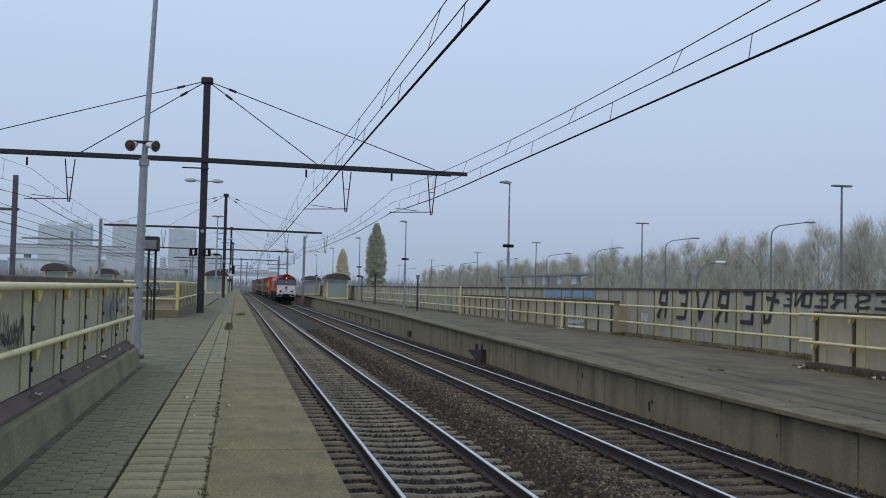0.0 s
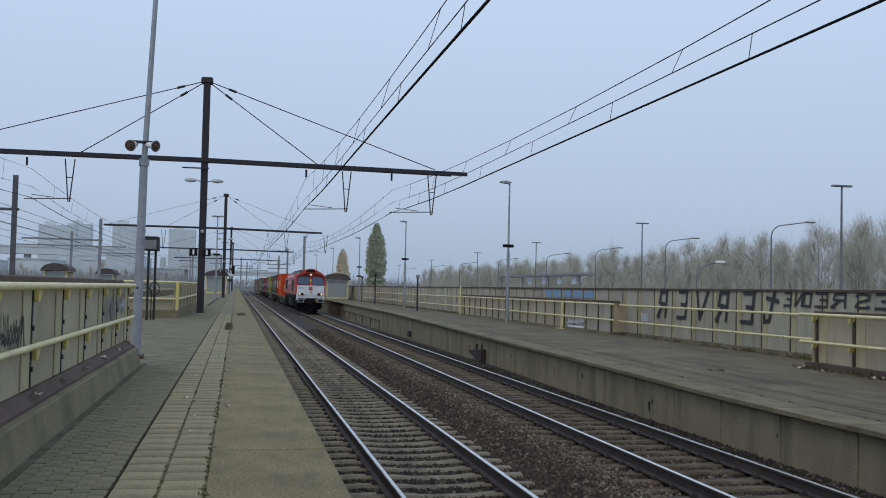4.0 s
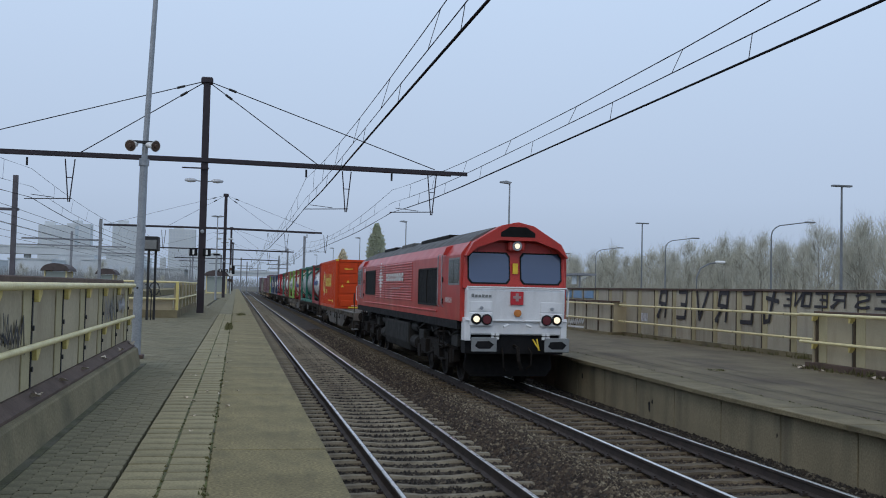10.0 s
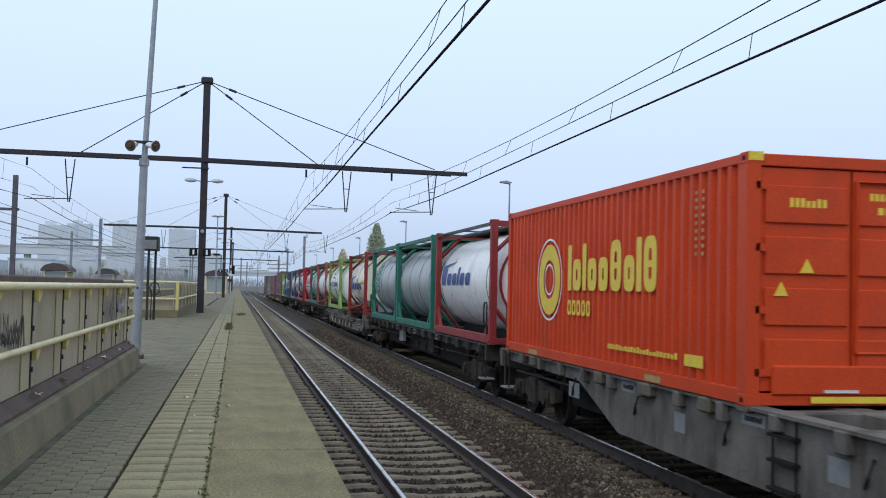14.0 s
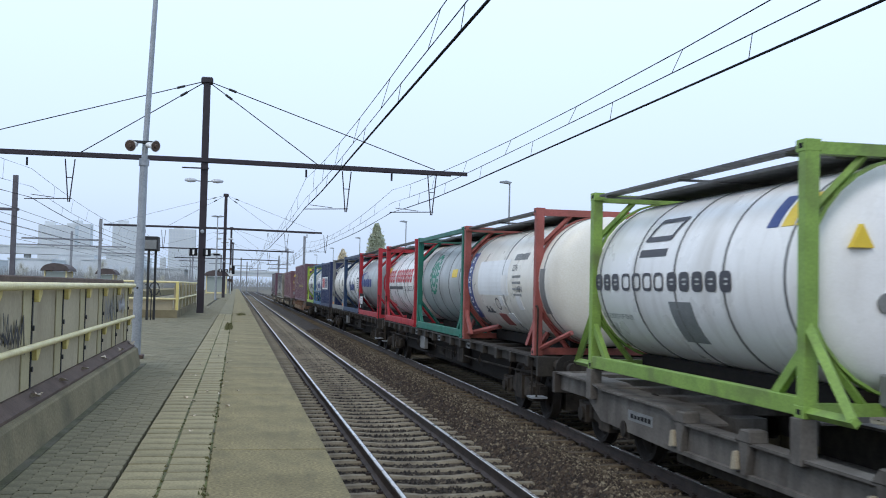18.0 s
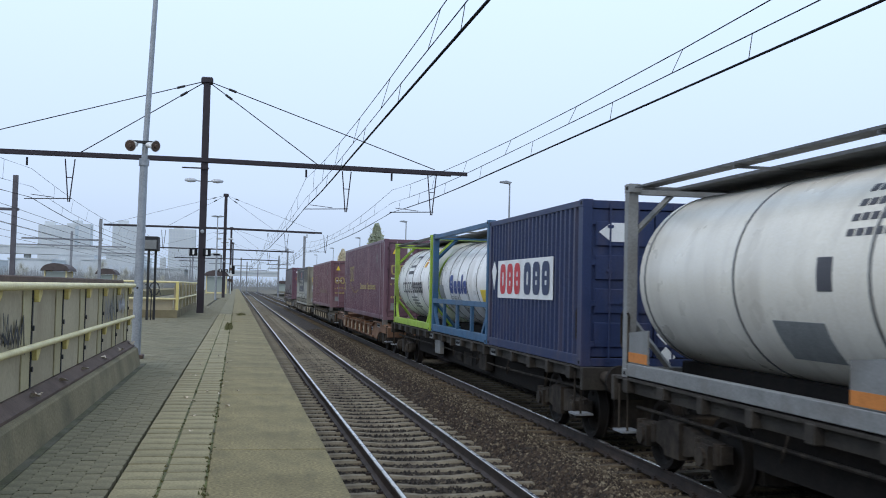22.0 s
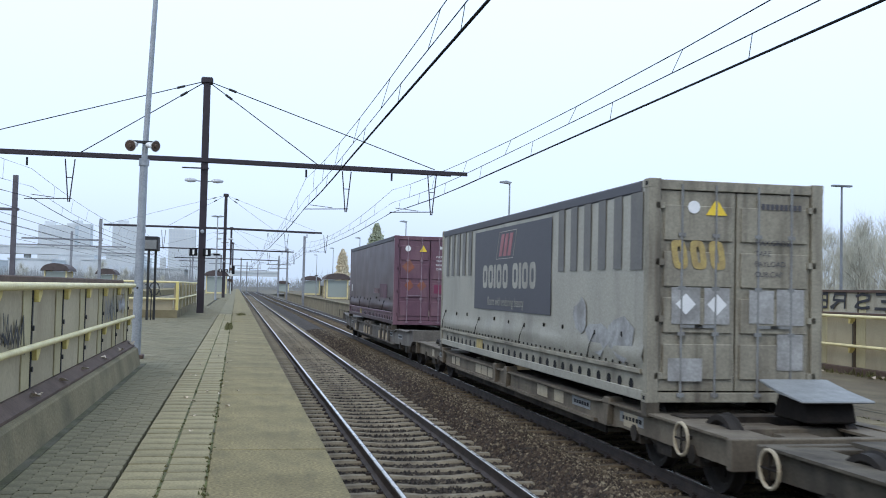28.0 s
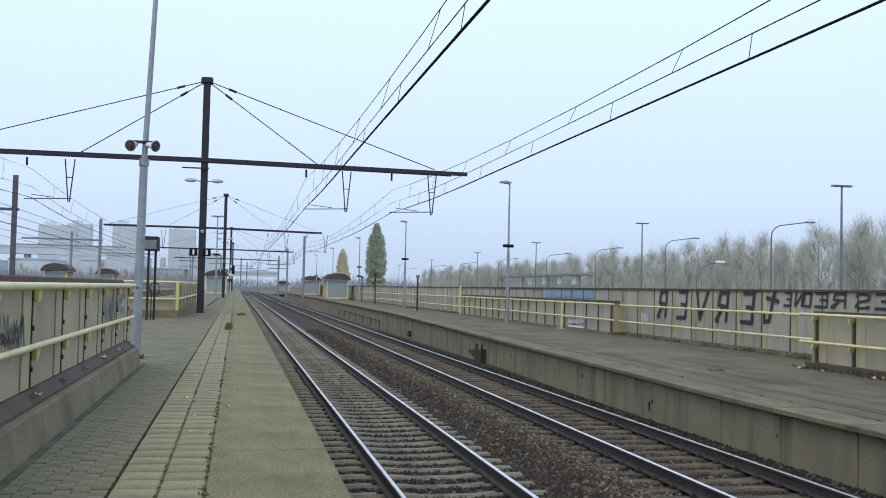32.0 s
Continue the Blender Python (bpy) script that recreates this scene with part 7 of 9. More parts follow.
part("orange_plate", bm, M_GOLD, t, "orange hazard plate")
tank_words("34000 kgs", 1.48, 2.5, 0.16, r + 0.004, cz, M_BLACK, t)
tank_words("L4BN", 1.55, 2.98, 0.17, r, cz, M_CHAR, t)
bm = B()
curved(bm, 4.5, 5.3, 1.62, 1.9, r, cz)
part("placard", bm, M_GREYP, t)
bm = B()
curved(bm, 4.5, 5.15, 1.88, 2.18, r + 0.01, cz)
part("notice", bm, M_WHITE, t)
# white tank, long, lime frame
c, t, r, cz = tank_container("white tank container in a lime green frame with black lettering", 76.35, 6.06, M_LIMED, M_TANKW, over=(0.15, 0.3), rails=("bottom",), bands=5)
for y, e in ((0.07, -1), (5.99, 1)):
    for s in (-1, 1):
        part("outer_brace", rod(B(), (s * 1.15, y, 2.1), (s * 1.15, y + e * 0.75, 1.26), 0.06, 4), M_LIMED, c)
        part("outer_foot", rod(B(), (s * 1.15, y, 1.25), (s * 1.15, y + e * 0.8, 1.25), 0.055, 4), M_LIMED, c)
marks(t, on_tank(r, cz), 5.95, 4.95, 2.38, 2.62, "HHH", M_CHAR, 0.22, label="black shape of the tank mark")
marks(t, on_tank(r, cz), 4.9, 3.4, 2.38, 2.62, "OOOO", M_CHAR, 0.1, label="thin black shape of the tank mark")
marks(t, on_tank(r, cz), 3.35, 1.55, 2.38, 2.62, "HHHHH", M_CHAR, 0.22, label="black shape of the tank mark")


def square_mark(t, r, cz, y0, y1, z0, z1):
    """A leaning open square over a broad bar."""
    put, bm = on_tank(r, cz), B()
    loop(bm, put, (y0 + y1) / 2, (z0 + z1) / 2, (y1 - y0) / 2, (z1 - z0) / 2, 0.075, 48, 0.12, 0.5)
    part("square_mark", bm, M_CHAR, t, "dark leaning square")
    bm = B()
    curved(bm, y0 + 0.1, y1 + 0.12, z0 - 0.22, z0 - 0.12, r, cz, 2)
    part("square_foot", bm, M_CHAR, t, "dark bar under the square")


square_mark(t, r, cz, 3.35, 4.2, 3.05, 3.42)
bm = B()
curved(bm, 2.7, 3.35, 1.75, 2.25, r, cz)
part("placard", bm, M_GREYP, t)
tank_words("FOR FOODSTUFF ONLY", 5.9, 1.98, 0.11, r, cz, M_GREYP, t)
for y, z, mm in ((0.95, 3.2, M_BLUE), (0.65, 3.2, M_GOLD), (0.38, 3.2, M_GOLD)):
    bm = B()
    curved(bm, y - 0.13, y + 0.1, z - 0.14, z + 0.2, r, cz)
    part("warning_label", bm, mm, t)
# plates on the tank's end
EY = -0.035
bm = B()
prism(bm, [(-0.75, 2.83), (-0.51, 2.83), (-0.63, 3.06)], "y", EY, 0.08)
part("warning_triangle", bm, M_GOLD, t, "yellow warning triangle")
bm = B()
lathe(bm, [(EY, 0.1), (0.1, 0.1)], (-0.36, 2.3), "y", 18)
part("round_plate", bm, M_GREYF, t, "round grey plate")
bm = B()
box(bm, -0.02, 0.55, EY, 0.06, 2.12, 2.62)
part("data_plate", bm, M_GREYP, t, "large grey data plate")
bm = B()
tube(bm, [(-0.02, EY + 0.01, 2.92), (0.34, EY + 0.01, 2.92), (0.34, EY + 0.01, 3.12), (-0.02, EY + 0.01, 3.12), (-0.02, EY + 0.01, 2.92)], 0.022, 6)
part("square_mark", bm, M_CHAR, t, "dark open square")
marks(t, on_end(EY - 0.004), 0.3, -0.62, 2.7, 2.8, "HHOOOOHHHH", M_CHAR, 0.26, label="black shape of the tank mark")
end_words("FOR FOODSTUFF ONLY", -0.1, 1.82, 0.1, EY, M_CHAR, t)
bm = B()
box(bm, -0.4, 0.35, -0.3, 0.05, 1.3, 1.62)
part("valve_box", bm, M_GREYF, c, "grey valve box under the tank end", bevel=0.02)
# ivory tank with a blue upright label
c, t, r, cz = tank_container("ivory tank container with rust-red end frames and an upright blue label", 85.3, 6.0, M_RUSTF, M_TANKI, over=(0.9, 0.1), rails=(), struts=True, bands=3)
bm = B()
curved(bm, 5.35, 5.75, 1.72, 3.2, r, cz, 10)
lab = part("label", bm, M_BLUE, t, "upright blue label")
for k in range(6):
    bm = B()
    loop(bm, on_tank(r + 0.004, cz), 5.55, 1.88 + k * 0.235, 0.09, 0.075, 0.035, 20)
    part("sign_shape", bm, M_WHITE, lab)
bm = B()
curved(bm, 2.2, 4.75, 2.25, 2.98, r, cz, 8)
part("patch", bm, M_WHITE, t, "paler repainted patch")
for a, b, z0_, z1_ in ((2.3, 2.7, 2.27, 2.66), (2.75, 3.05, 2.02, 2.22), (2.4, 2.8, 1.68, 1.88), (1.35, 1.7, 1.98, 2.25)):
    bm = B()
    curved(bm, a, b, z0_, z1_, r + 0.003, cz)
    part("notice", bm, M_TANKW, t, "pale stuck-on notice")
bm = B()
curved(bm, 3.05, 3.65, 1.62, 1.86, r, cz)
part("placard", bm, M_RUSTF, t, "faded red placard")
bm = B()
loop(bm, on_tank(r, cz), 3.25, 2.05, 0.18, 0.14, 0.035, 28, 1.0)
part("warning_ring", bm, M_CHAR, t, "dark ring-shaped warning")
bm = B()
for k in range(7):
    curved(bm, 4.5 - k * 0.1, 4.55 - k * 0.1, 1.86, 1.9 + 0.1 * ((k * 5) % 3) / 2, r, cz, 2)
part("stamp", bm, M_CHAR, t)
bm = B()
curvedbars(bm, 1.0, 1.95, 2.95, 3.08, r, cz, 9, 2, 0.3, 0.9)
for k in range(4):
    curvedbars(bm, 1.25, 1.85, 2.6 - k * 0.12, 2.65 - k * 0.12, r, cz, 5, k, 0.3, 0.9)
part("data_panel", bm, M_GREYP, t)
tank_words("22T6", 1.9, 2.74, 0.18, r, cz, M_CHAR, t)
tank_words("L4BN", 1.55, 2.32, 0.18, r, cz, M_CHAR, t)
bm = B()
curved(bm, -0.35, -0.05, 1.95, 2.75, r, cz)
part("data_plate", bm, M_GREYF, t, "grey data plate near the tank's end")
# grey tank, teal frame
c, t, r, cz = tank_container("grey tank container in a full teal frame with a green emblem", 91.45, 6.2, M_TEAL, M_TANKS, bands=5)
green_logo(t, r, cz, 3.9, 2.75)
bm = B()
curved(bm, 0.9, 1.5, 2.65, 2.85, r, cz)
part("yellow_label", bm, M_GOLD, t)
# white tank, red frame
c, t, r, cz = tank_container("white tank container in a bright red frame with red lettering", 98.1, 6.2, M_REDF, M_TANKW, rails=("bottom",), bands=4)
marks(t, on_tank(r, cz), 5.75, 0.85, 2.54, 2.98, "HHH HHHHHHH", M_REDP, 0.2, label="red shape of the tank mark")
bm = B()
curved(bm, 2.7, 5.6, 2.32, 2.42, r, cz, 2)
part("underline", bm, M_CHAR, t)
tank_words("LIQUID LOGISTICS", 2.55, 2.28, 0.21, r, cz, M_CHAR, t)
bm = B()
curved(bm, 0.5, 0.95, 3.25, 3.5, r, cz, 3)
part("warning_label", bm, M_GOLD, t)
# grey tank, red frame
c, t, r, cz = tank_container("grey tank container in a red frame with blue lettering", 106.3, 6.15, M_REDF, M_TANKS, rails=("bottom",), bands=2, gusset=False)
bm = B()
prism(bm, [(-0.85, 2.86), (-0.5, 2.86), (-0.67, 3.14)], "y", 0.12, 0.2)
part("warning_triangle", bm, M_GOLD, t, "yellow warning triangle")
blue_name(t, r, cz, 2.4, 5.75, 2.38, 2.86)
bm = B()
prism(bm, [(6.08, 1.44), (6.08, 2.08), (5.95, 2.1), (4.86, 2.08), (4.74, 1.46)], "x", -1.2, -1.17)
board = part("notice_board", bm, M_BLACK, c, "black board by the corner post")
bm = B()
flat(bm, -1, 4.9, 5.72, 1.65, 1.97, 1.203)
flat(bm, -1, 5.45, 5.68, 1.49, 1.61, 1.203)
part("notice", bm, M_WHITE, board, "white paper notices")
bm = B()
prism(bm, [(5.8, 1.83), (5.92, 1.67), (6.04, 1.83), (5.92, 1.99)], "x", -1.208, -1.2)
part("hazard_label", bm, M_WHITE, board)
bm = B()
for k in range(3):
    bars(bm, -1, 5.0, 5.62, 1.72 + k * 0.075, 1.745 + k * 0.075, 1.208, 9, k, 0.3, 0.7)
part("small_print", bm, M_GREYP, board)
# white tank, blue frame
c, t, r, cz = tank_container("white tank container in a dark blue frame with blue lettering", 112.55, 6.35, M_BLUEF, M_TANKW, bands=4, gusset=False)
marks(t, on_tank(r, cz), 4.45, 2.4, 2.2, 2.66, "HooIo", M_BLUE, 0.3, 0.1, "blue shape of the tank mark")
tank_words("SPEDITION", 4.4, 2.02, 0.17, r, cz, M_CHAR, t)
bm = B()
curvedbars(bm, 0.75, 1.5, 2.72, 2.8, r, cz, 9, 6, 0.3, 0.8)
for k in range(4):
    curvedbars(bm, 0.9, 1.35, 2.6 - 0.09 * k, 2.65 - 0.09 * k, r, cz, 4, k, 0.3, 0.9)
part("data_panel", bm, M_CHAR, t)
bm = B()
curved(bm, 0.85, 1.3, 2.0, 2.26, r, cz)
part("yellow_label", bm, M_GOLD, t)
bm = B()
curved(bm, 0.95, 1.25, 1.72, 1.97, r, cz)
part("blue_label", bm, M_BLUE, t)
bm = B()
curved(bm, 0.72, 0.85, 1.78, 1.93, r, cz)
part("yellow_label", bm, M_GOLD, t)
# ivory tank, grey frame
c, t, r, cz = tank_container("off-white tank container in a grey frame", 119.0, 6.2, M_GREYF, M_TANKI, rails=("bottom",), bands=3, gusset=False)
for y in (0.14, 5.36):
    bm = B()
    prism(bm, [(y, 1.4), (y, 1.86), (y + 0.7, 1.8), (y + 0.7, 1.4)], "x", -1.2, -1.175)
    cp = part("corner_plate", bm, M_GREYF, c, "grey corner plate with an orange foot")
    bm = B()
    flat(bm, -1, y + 0.01, y + 0.69, 1.41, 1.54, 1.202)
    part("orange_band", bm, M_ORLAMP, cp)
bm = B()
curved(bm, 1.45, 2.4, 1.71, 2.1, r, cz)
part("placard", bm, M_GREYP, t)
bm = B()
curved(bm, 1.2, 1.45, 2.4, 2.72, r, cz)
for k in range(4):
    curvedbars(bm, 0.4, 1.1, 2.9 + k * 0.14, 2.97 + k * 0.14, r, cz, 5, k, 0.3, 0.9)
part("data_panel", bm, M_CHAR, t)
# navy box
c = box_container("shipping_container", "navy blue corrugated shipping container with a white name panel", 126.95, 6.06, 2.62, M_NAVY, posts_in=())
bm = B()
flat(bm, -1, 1.5, 5.25, 2.2, 2.95, 1.218)
pn = part("name_panel", bm, M_WHITE, c, "white name panel")
marks(pn, on_side(1.222), 5.1, 3.5, 2.28, 2.88, "OHH", M_REDP, 0.3, label="red shape of the panel mark")
marks(pn, on_side(1.222), 3.35, 1.62, 2.28, 2.88, "OHH", M_NAVY, 0.3, label="navy shape of the panel mark")
for k, z in enumerate((2.05, 1.7, 1.35)):
    bm = B()
    x = 0.2
    prism(bm, [(x - 0.16, z), (x, z - 0.16), (x + 0.16, z), (x, z + 0.16)], "y", 0.009, 0.02)
    part("hazard_label", bm, M_WHITE, c)
bm = B()
prism(bm, [(5.35, 2.75), (5.55, 2.95), (5.75, 2.75), (5.55, 2.35)], "x", -1.226, -1.222)
part("hazard_label", bm, M_WHITE, c)
bm = B()
prism(bm, [(-0.95, 3.3), (-0.75, 3.15), (-0.45, 3.15), (-0.3, 3.3), (-0.45, 3.45), (-0.75, 3.45)], "y", 0.009, 0.02)
part("round_label", bm, M_WHITE, c)
# white tank, mid-blue belted frame
c, t, r, cz = tank_container("white tank container in a mid-blue belted frame", 133.1, 6.35, M_SKYF, M_TANKW, belt=True, bands=6, r=1.08)
marks(t, on_tank(r, cz), 4.7, 2.65, 2.24, 2.72, "HooIo", M_BLUE, 0.3, 0.1, "blue shape of the tank mark")
tank_words("SPEDITION", 4.68, 2.06, 0.18, r, cz, M_CHAR, t)
bm = B()
curved(bm, 0.7, 1.3, 2.05, 2.35, r, cz)
part("yellow_label", bm, M_GOLD, t)
bm = B()
curved(bm, 5.5, 6.15, 2.1, 2.46, r, cz)
part("placard", bm, M_GREYP, t)
bm = B()
loop(bm, on_tank(r, cz), 3.35, 1.72, 0.16, 0.14, 0.03, 24, 1.0)
part("warning_ring", bm, M_CHAR, t)
# white tank, lime frame
c, t, r, cz = tank_container("white tank container in a lime green frame with a square emblem", 139.75, 6.6, M_LIME, M_TANKW, rails=("bottom",), bands=5)
marks(t, on_tank(r, cz), 5.1, 3.4, 2.22, 2.55, "OOOO", M_CHAR, 0.1, label="thin black shape of the tank mark")
marks(t, on_tank(r, cz), 3.35, 1.6, 2.22, 2.55, "HHHHH", M_CHAR, 0.22, label="black shape of the tank mark")
square_mark(t, r, cz, 3.2, 4.1, 3.02, 3.45)
bm = B()
for k in range(4):
    curvedbars(bm, 2.9, 3.9, 2.06 - k * 0.09, 2.11 - k * 0.09, r, cz, 10, k, 0.3, 0.9)
part("small_print", bm, M_GREYP, t)
for k in range(6):
    bm = B()
    y, z = 1.4 + 0.2 * (k % 2), 2.98 + 0.19 * (k // 2)
    curved(bm, y, y + 0.17, z, z + 0.16, r, cz, 2)
    part("product_label", bm, (M_GOLD, M_ORLAMP)[k % 3 == 0], t, "small yellow product label")


M_FADED = mat("worn lettering", (0.27, 0.18, 0.12), (0.2, 0.125, 0.1), 0.7, scale=6, bump=0)


def plum_box(start, paint=M_PLUM, ink=M_OCHRE, label="plum corrugated forty-five-foot container with ochre lettering", L=13.72, H=2.96):
    c = box_container("shipping_container", label, start, L, H, paint, hw=1.25, posts_in=(0.95, L - 0.95), rod_m=M_RODP)
    X, dz = 1.252, 2.96 - H
    put = on_side(1.247)
    marks(c, put, 11.45, 9.7, 2.62 - dz, 3.32 - dz, "OOO", ink, 0.15, 0.1, "ochre shape of the side mark")
    marks(c, put, 7.3, 2.2, 2.28 - dz, 2.55 - dz, "Oioiooi OoioIoioo", ink, 0.16, label="ochre shape of the side mark")
    for k in range(14):
        a = k / 13
        bm = B()
        loop(bm, put, 11.2 - a * 3.2, 2.5 - dz - 0.36 * math.sin(a * math.pi * 0.75), 0.06, 0.06, 1, 10, 1.0, fill=True)
        part("star_dot", bm, ink, c)
    bm = B()
    flat(bm, -1, 13.2, 13.4, 2.2, 2.6, X)
    part("side_plate", bm, ink, c)
    marks(c, on_end(-0.004), 1.02, 0.12, 2.84 - dz, 3.2 - dz, "OOO", M_OCHRE, 0.18, -0.08, "ochre shape of the door mark")
    for k in range(15):
        x, z = -0.98 + k * 0.135, 2.47 - dz * 0.8 + 0.07 * math.cos(k * 0.55 - 1.2)
        bm = B()
        prism(bm, [(x + (0.055, 0.024)[i % 2] * math.sin(i * 0.628), z + (0.055, 0.024)[i % 2] * math.cos(i * 0.628)) for i in range(10)], "y", -0.004, 0.002)
        part("star", bm, M_OCHRE, c)
    bm = B()
    bars(bm, 0, -0.98, -0.2, 1.98, 2.06, 0.004, 10, 4, 0.3, 0.9)
    part("small_print", bm, M_OCHRE, c)
    bm = B()
    prism(bm, [(-0.95, 3.6 - dz), (-0.7, 3.6 - dz), (-0.825, 3.85 - dz)], "y", -0.002, 0.01)
    part("warning_triangle", bm, M_GOLD, c, "yellow warning triangle")
    end_words("45", 0.75, 1.45, 0.2, 0.002, M_GOLD, c)
    bm = B()
    flat(bm, 0, -0.4, -0.22, 3.6 - dz, 3.82 - dz, 0.009)
    bars(bm, 0, -0.98, -0.6, 2.68, 2.74, 0.009, 7, 4, 0.3, 0.9)
    part("door_label", bm, M_WHITE, c)
    bm = B()
    flat(bm, 0, -0.98, -0.75, 1.55, 1.8, 0.009)
    flat(bm, -1, 1.9, 2.1, 3.35 - dz, 3.65 - dz, X)
    part("plate", bm, M_GREYF, c)
    return c


plum_box(148.75)
plum_box(170.4, M_PLUMF, M_FADED, "faded greyish plum forty-five-foot container with worn lettering", 13.72, 2.67)


def curtain_box(start, material, door_m, label, H=2.93, z0=0.93, rod_m=M_GREYF):
    c = box_container("swap_body", label, start, 13.75, H, material, hw=1.25, curtain=True, mat_door=door_m, z0=z0, rod_m=rod_m)
    z1 = z0 + H
    bm = B()
    box(bm, -1.215, -1.19, 0.2, 13.55, z0 + 0.04, z0 + 0.38)
    sill = part("sill_plate", bm, door_m, c)
    hole = finish(lathe(B(), [(-1.219, 0.08), (-1.2, 0.08)], (0, 0), "x", 12), "lightening_hole", M_BLACK)
    for k in range(30):
        o = new("lightening_hole", hole)
        o.parent, o.location = sill, (0, 0.62 + k * 0.425, z0 + 0.19)
    stud = finish(box(B(), -1.27, -1.255, -0.02, 0.02, -0.02, 0.02), "strap_hook", M_BOGIE)
    for k in range(48):
        o = new("strap_hook", stud)
        o.parent, o.location = sill, (0, 0.4 + k * 0.27, z0 + 0.455)
    bm = B()
    box(bm, -1.275, -1.2, 0.2, 13.55, z0 + 0.36, z0 + 0.42)
    part("curtain_rail", bm, door_m, c, bevel=0.006)
    rr = random.Random(int(start))
    for k in range(11):
        y, z = 0.9 + k * 1.22 + rr.uniform(-0.2, 0.2), z0 + 0.82 + rr.uniform(-0.06, 0.06)
        bm = B()
        box(bm, -1.268, -1.245, y - 0.025, y + 0.025, z - 0.035, z + 0.035)
        part("strap_buckle", bm, M_BOGIE, c, bevel=0.008)
        if k % 3 == 1:
            bm = B()
            tube(bm, [(-1.268, y, z), (-1.3, y + 0.13, z - 0.2), (-1.3, y + 0.22, z0 + 0.44)], 0.009, 5)
            part("strap", bm, M_BOGIE, c)
    bm = B()
    box(bm, -1.222, -1.214, 9.2, 9.75, z0 + 0.08, z0 + 0.34)
    part("rusty_plate", bm, M_OCHRE, sill, "rust-yellow plate on the sill")
    bm = B()
    box(bm, -1.264, -1.2, 0.25, 13.5, z1 - 0.17, z1 - 0.01)
    part("roof_rail", bm, M_CHAR, c, bevel=0.02)
    return c


c = curtain_box(189.95, M_GREYBOX, M_GREYDOOR, "grimy grey curtain-sided swap body with a dark printed panel")
X = 1.255
bm = B()
flat(bm, -1, 4.2, 9.9, 1.94, 3.62, X)
pn = part("printed_panel", bm, M_CHAR, c, "dark printed panel with pale lettering")
marks(pn, on_side(X + 0.002), 9.15, 5.05, 2.39, 2.88, "OOIOO OIOO", M_GREYBOX, 0.24, label="pale shape of the panel mark")
bm = B()
for k in range(3):
    y = 7.75 - k * 0.33
    prism(bm, [(y, 3.04), (y - 0.22, 3.04), (y - 0.42, 3.48), (y - 0.2, 3.48)], "x", -X - 0.009, -X - 0.004)
part("red_mark", bm, M_FADERED, pn, "dull red slanting marks")
bm = B()
for a, b in (((7.98, 2.99), (6.68, 2.99)), ((6.68, 2.99), (6.42, 3.53)), ((6.42, 3.53), (7.72, 3.53)), ((7.72, 3.53), (7.98, 2.99))):
    rod(bm, (-X - 0.003, *a), (-X - 0.003, *b), 0.008, 5)
part("mark_outline", bm, M_GREYBOX, pn)
side_words("floors with enduring beauty", 8.62, 2.04, 0.25, X + 0.012, M_GREYBOX, pn)
for k in range(5):
    for y in (0.95 + k * 0.64, 10.3 + k * 0.62):
        bm = B()
        flat(bm, -1, y, y + 0.31, 2.68, 3.7, X)
        part("stripe", bm, M_STRIPE, c, "faded dark upright stripe")
bm = B()
flat(bm, -1, 0.2, 0.62, 2.66, 3.7, X)
part("stripe", bm, M_STRIPE, c, "faded dark upright stripe")
for n, (a, b, z0_, z1_) in enumerate(((0.35, 1.5, 1.36, 2.1), (1.2, 2.5, 1.4, 1.95), (2.3, 3.0, 1.65, 2.3))):
    bm = B()
    rr, pts = random.Random(n), []
    for k in range(14):
        g = 2 * math.pi * k / 14
        q = rr.uniform(0.65, 1.0)
        pts.append(((a + b) / 2 + (b - a) / 2 * q * math.cos(g), (z0_ + z1_) / 2 + (z1_ - z0_) / 2 * q * math.sin(g)))
    prism(bm, pts, "x", -X - 0.004 - 0.002 * n, -X)
    part("scuffed_patch", bm, M_SCUFF, c, "scuffed pale repair on the curtain")
marks(c, on_end(0.008), 0.95, 0.15, 2.68, 3.06, "OOO", M_OCHRE, 0.32, -0.15, "worn yellow shape of the door mark")
bm = B()
lathe(bm, [(0.004, 0.085), (0.014, 0.085)], (-0.62, 3.5), "y", 14)
part("round_label", bm, M_WHITE, c)
for x, z, w_, h_ in ((-0.72, 2.2, 0.2, 0.24), (-0.28, 2.2, 0.18, 0.24), (0.36, 2.2, 0.18, 0.22), (0.78, 2.2, 0.2, 0.24), (0.78, 1.6, 0.19, 0.24), (-0.72, 1.36, 0.24, 0.15)):
    bm = B()
    flat(bm, 0, x - w_, x + w_, z - h_, z + h_, 0.009)
    part("repair_plate", bm, M_SCUFF, c, "scuffed grey patch plate")
bm = B()
for x, z in ((-0.72, 2.22), (-0.28, 2.22)):
    prism(bm, [(x - 0.14, z), (x, z - 0.14), (x + 0.14, z), (x, z + 0.14)], "y", 0.002, 0.007)
part("hazard_label", bm, M_WHITE, c)
bm = B()
prism(bm, [(-0.45, 3.4), (-0.15, 3.4), (-0.3, 3.62)], "y", 0.004, 0.009)
part("warning_label", bm, M_GOLD, c)
bm = B()
bars(bm, 0, 0.35, 0.95, 3.5, 3.58, 0.009, 9, 5, 0.3, 0.9)
part("number_marks", bm, M_CHAR, c)
for k, body in enumerate(("CUB.CAP", "PAYLOAD", "TARE", "MAX.GROSS")):
    end_words(body, 0.25, 2.6 + k * 0.14, 0.1, 0.0, M_CHAR, c)

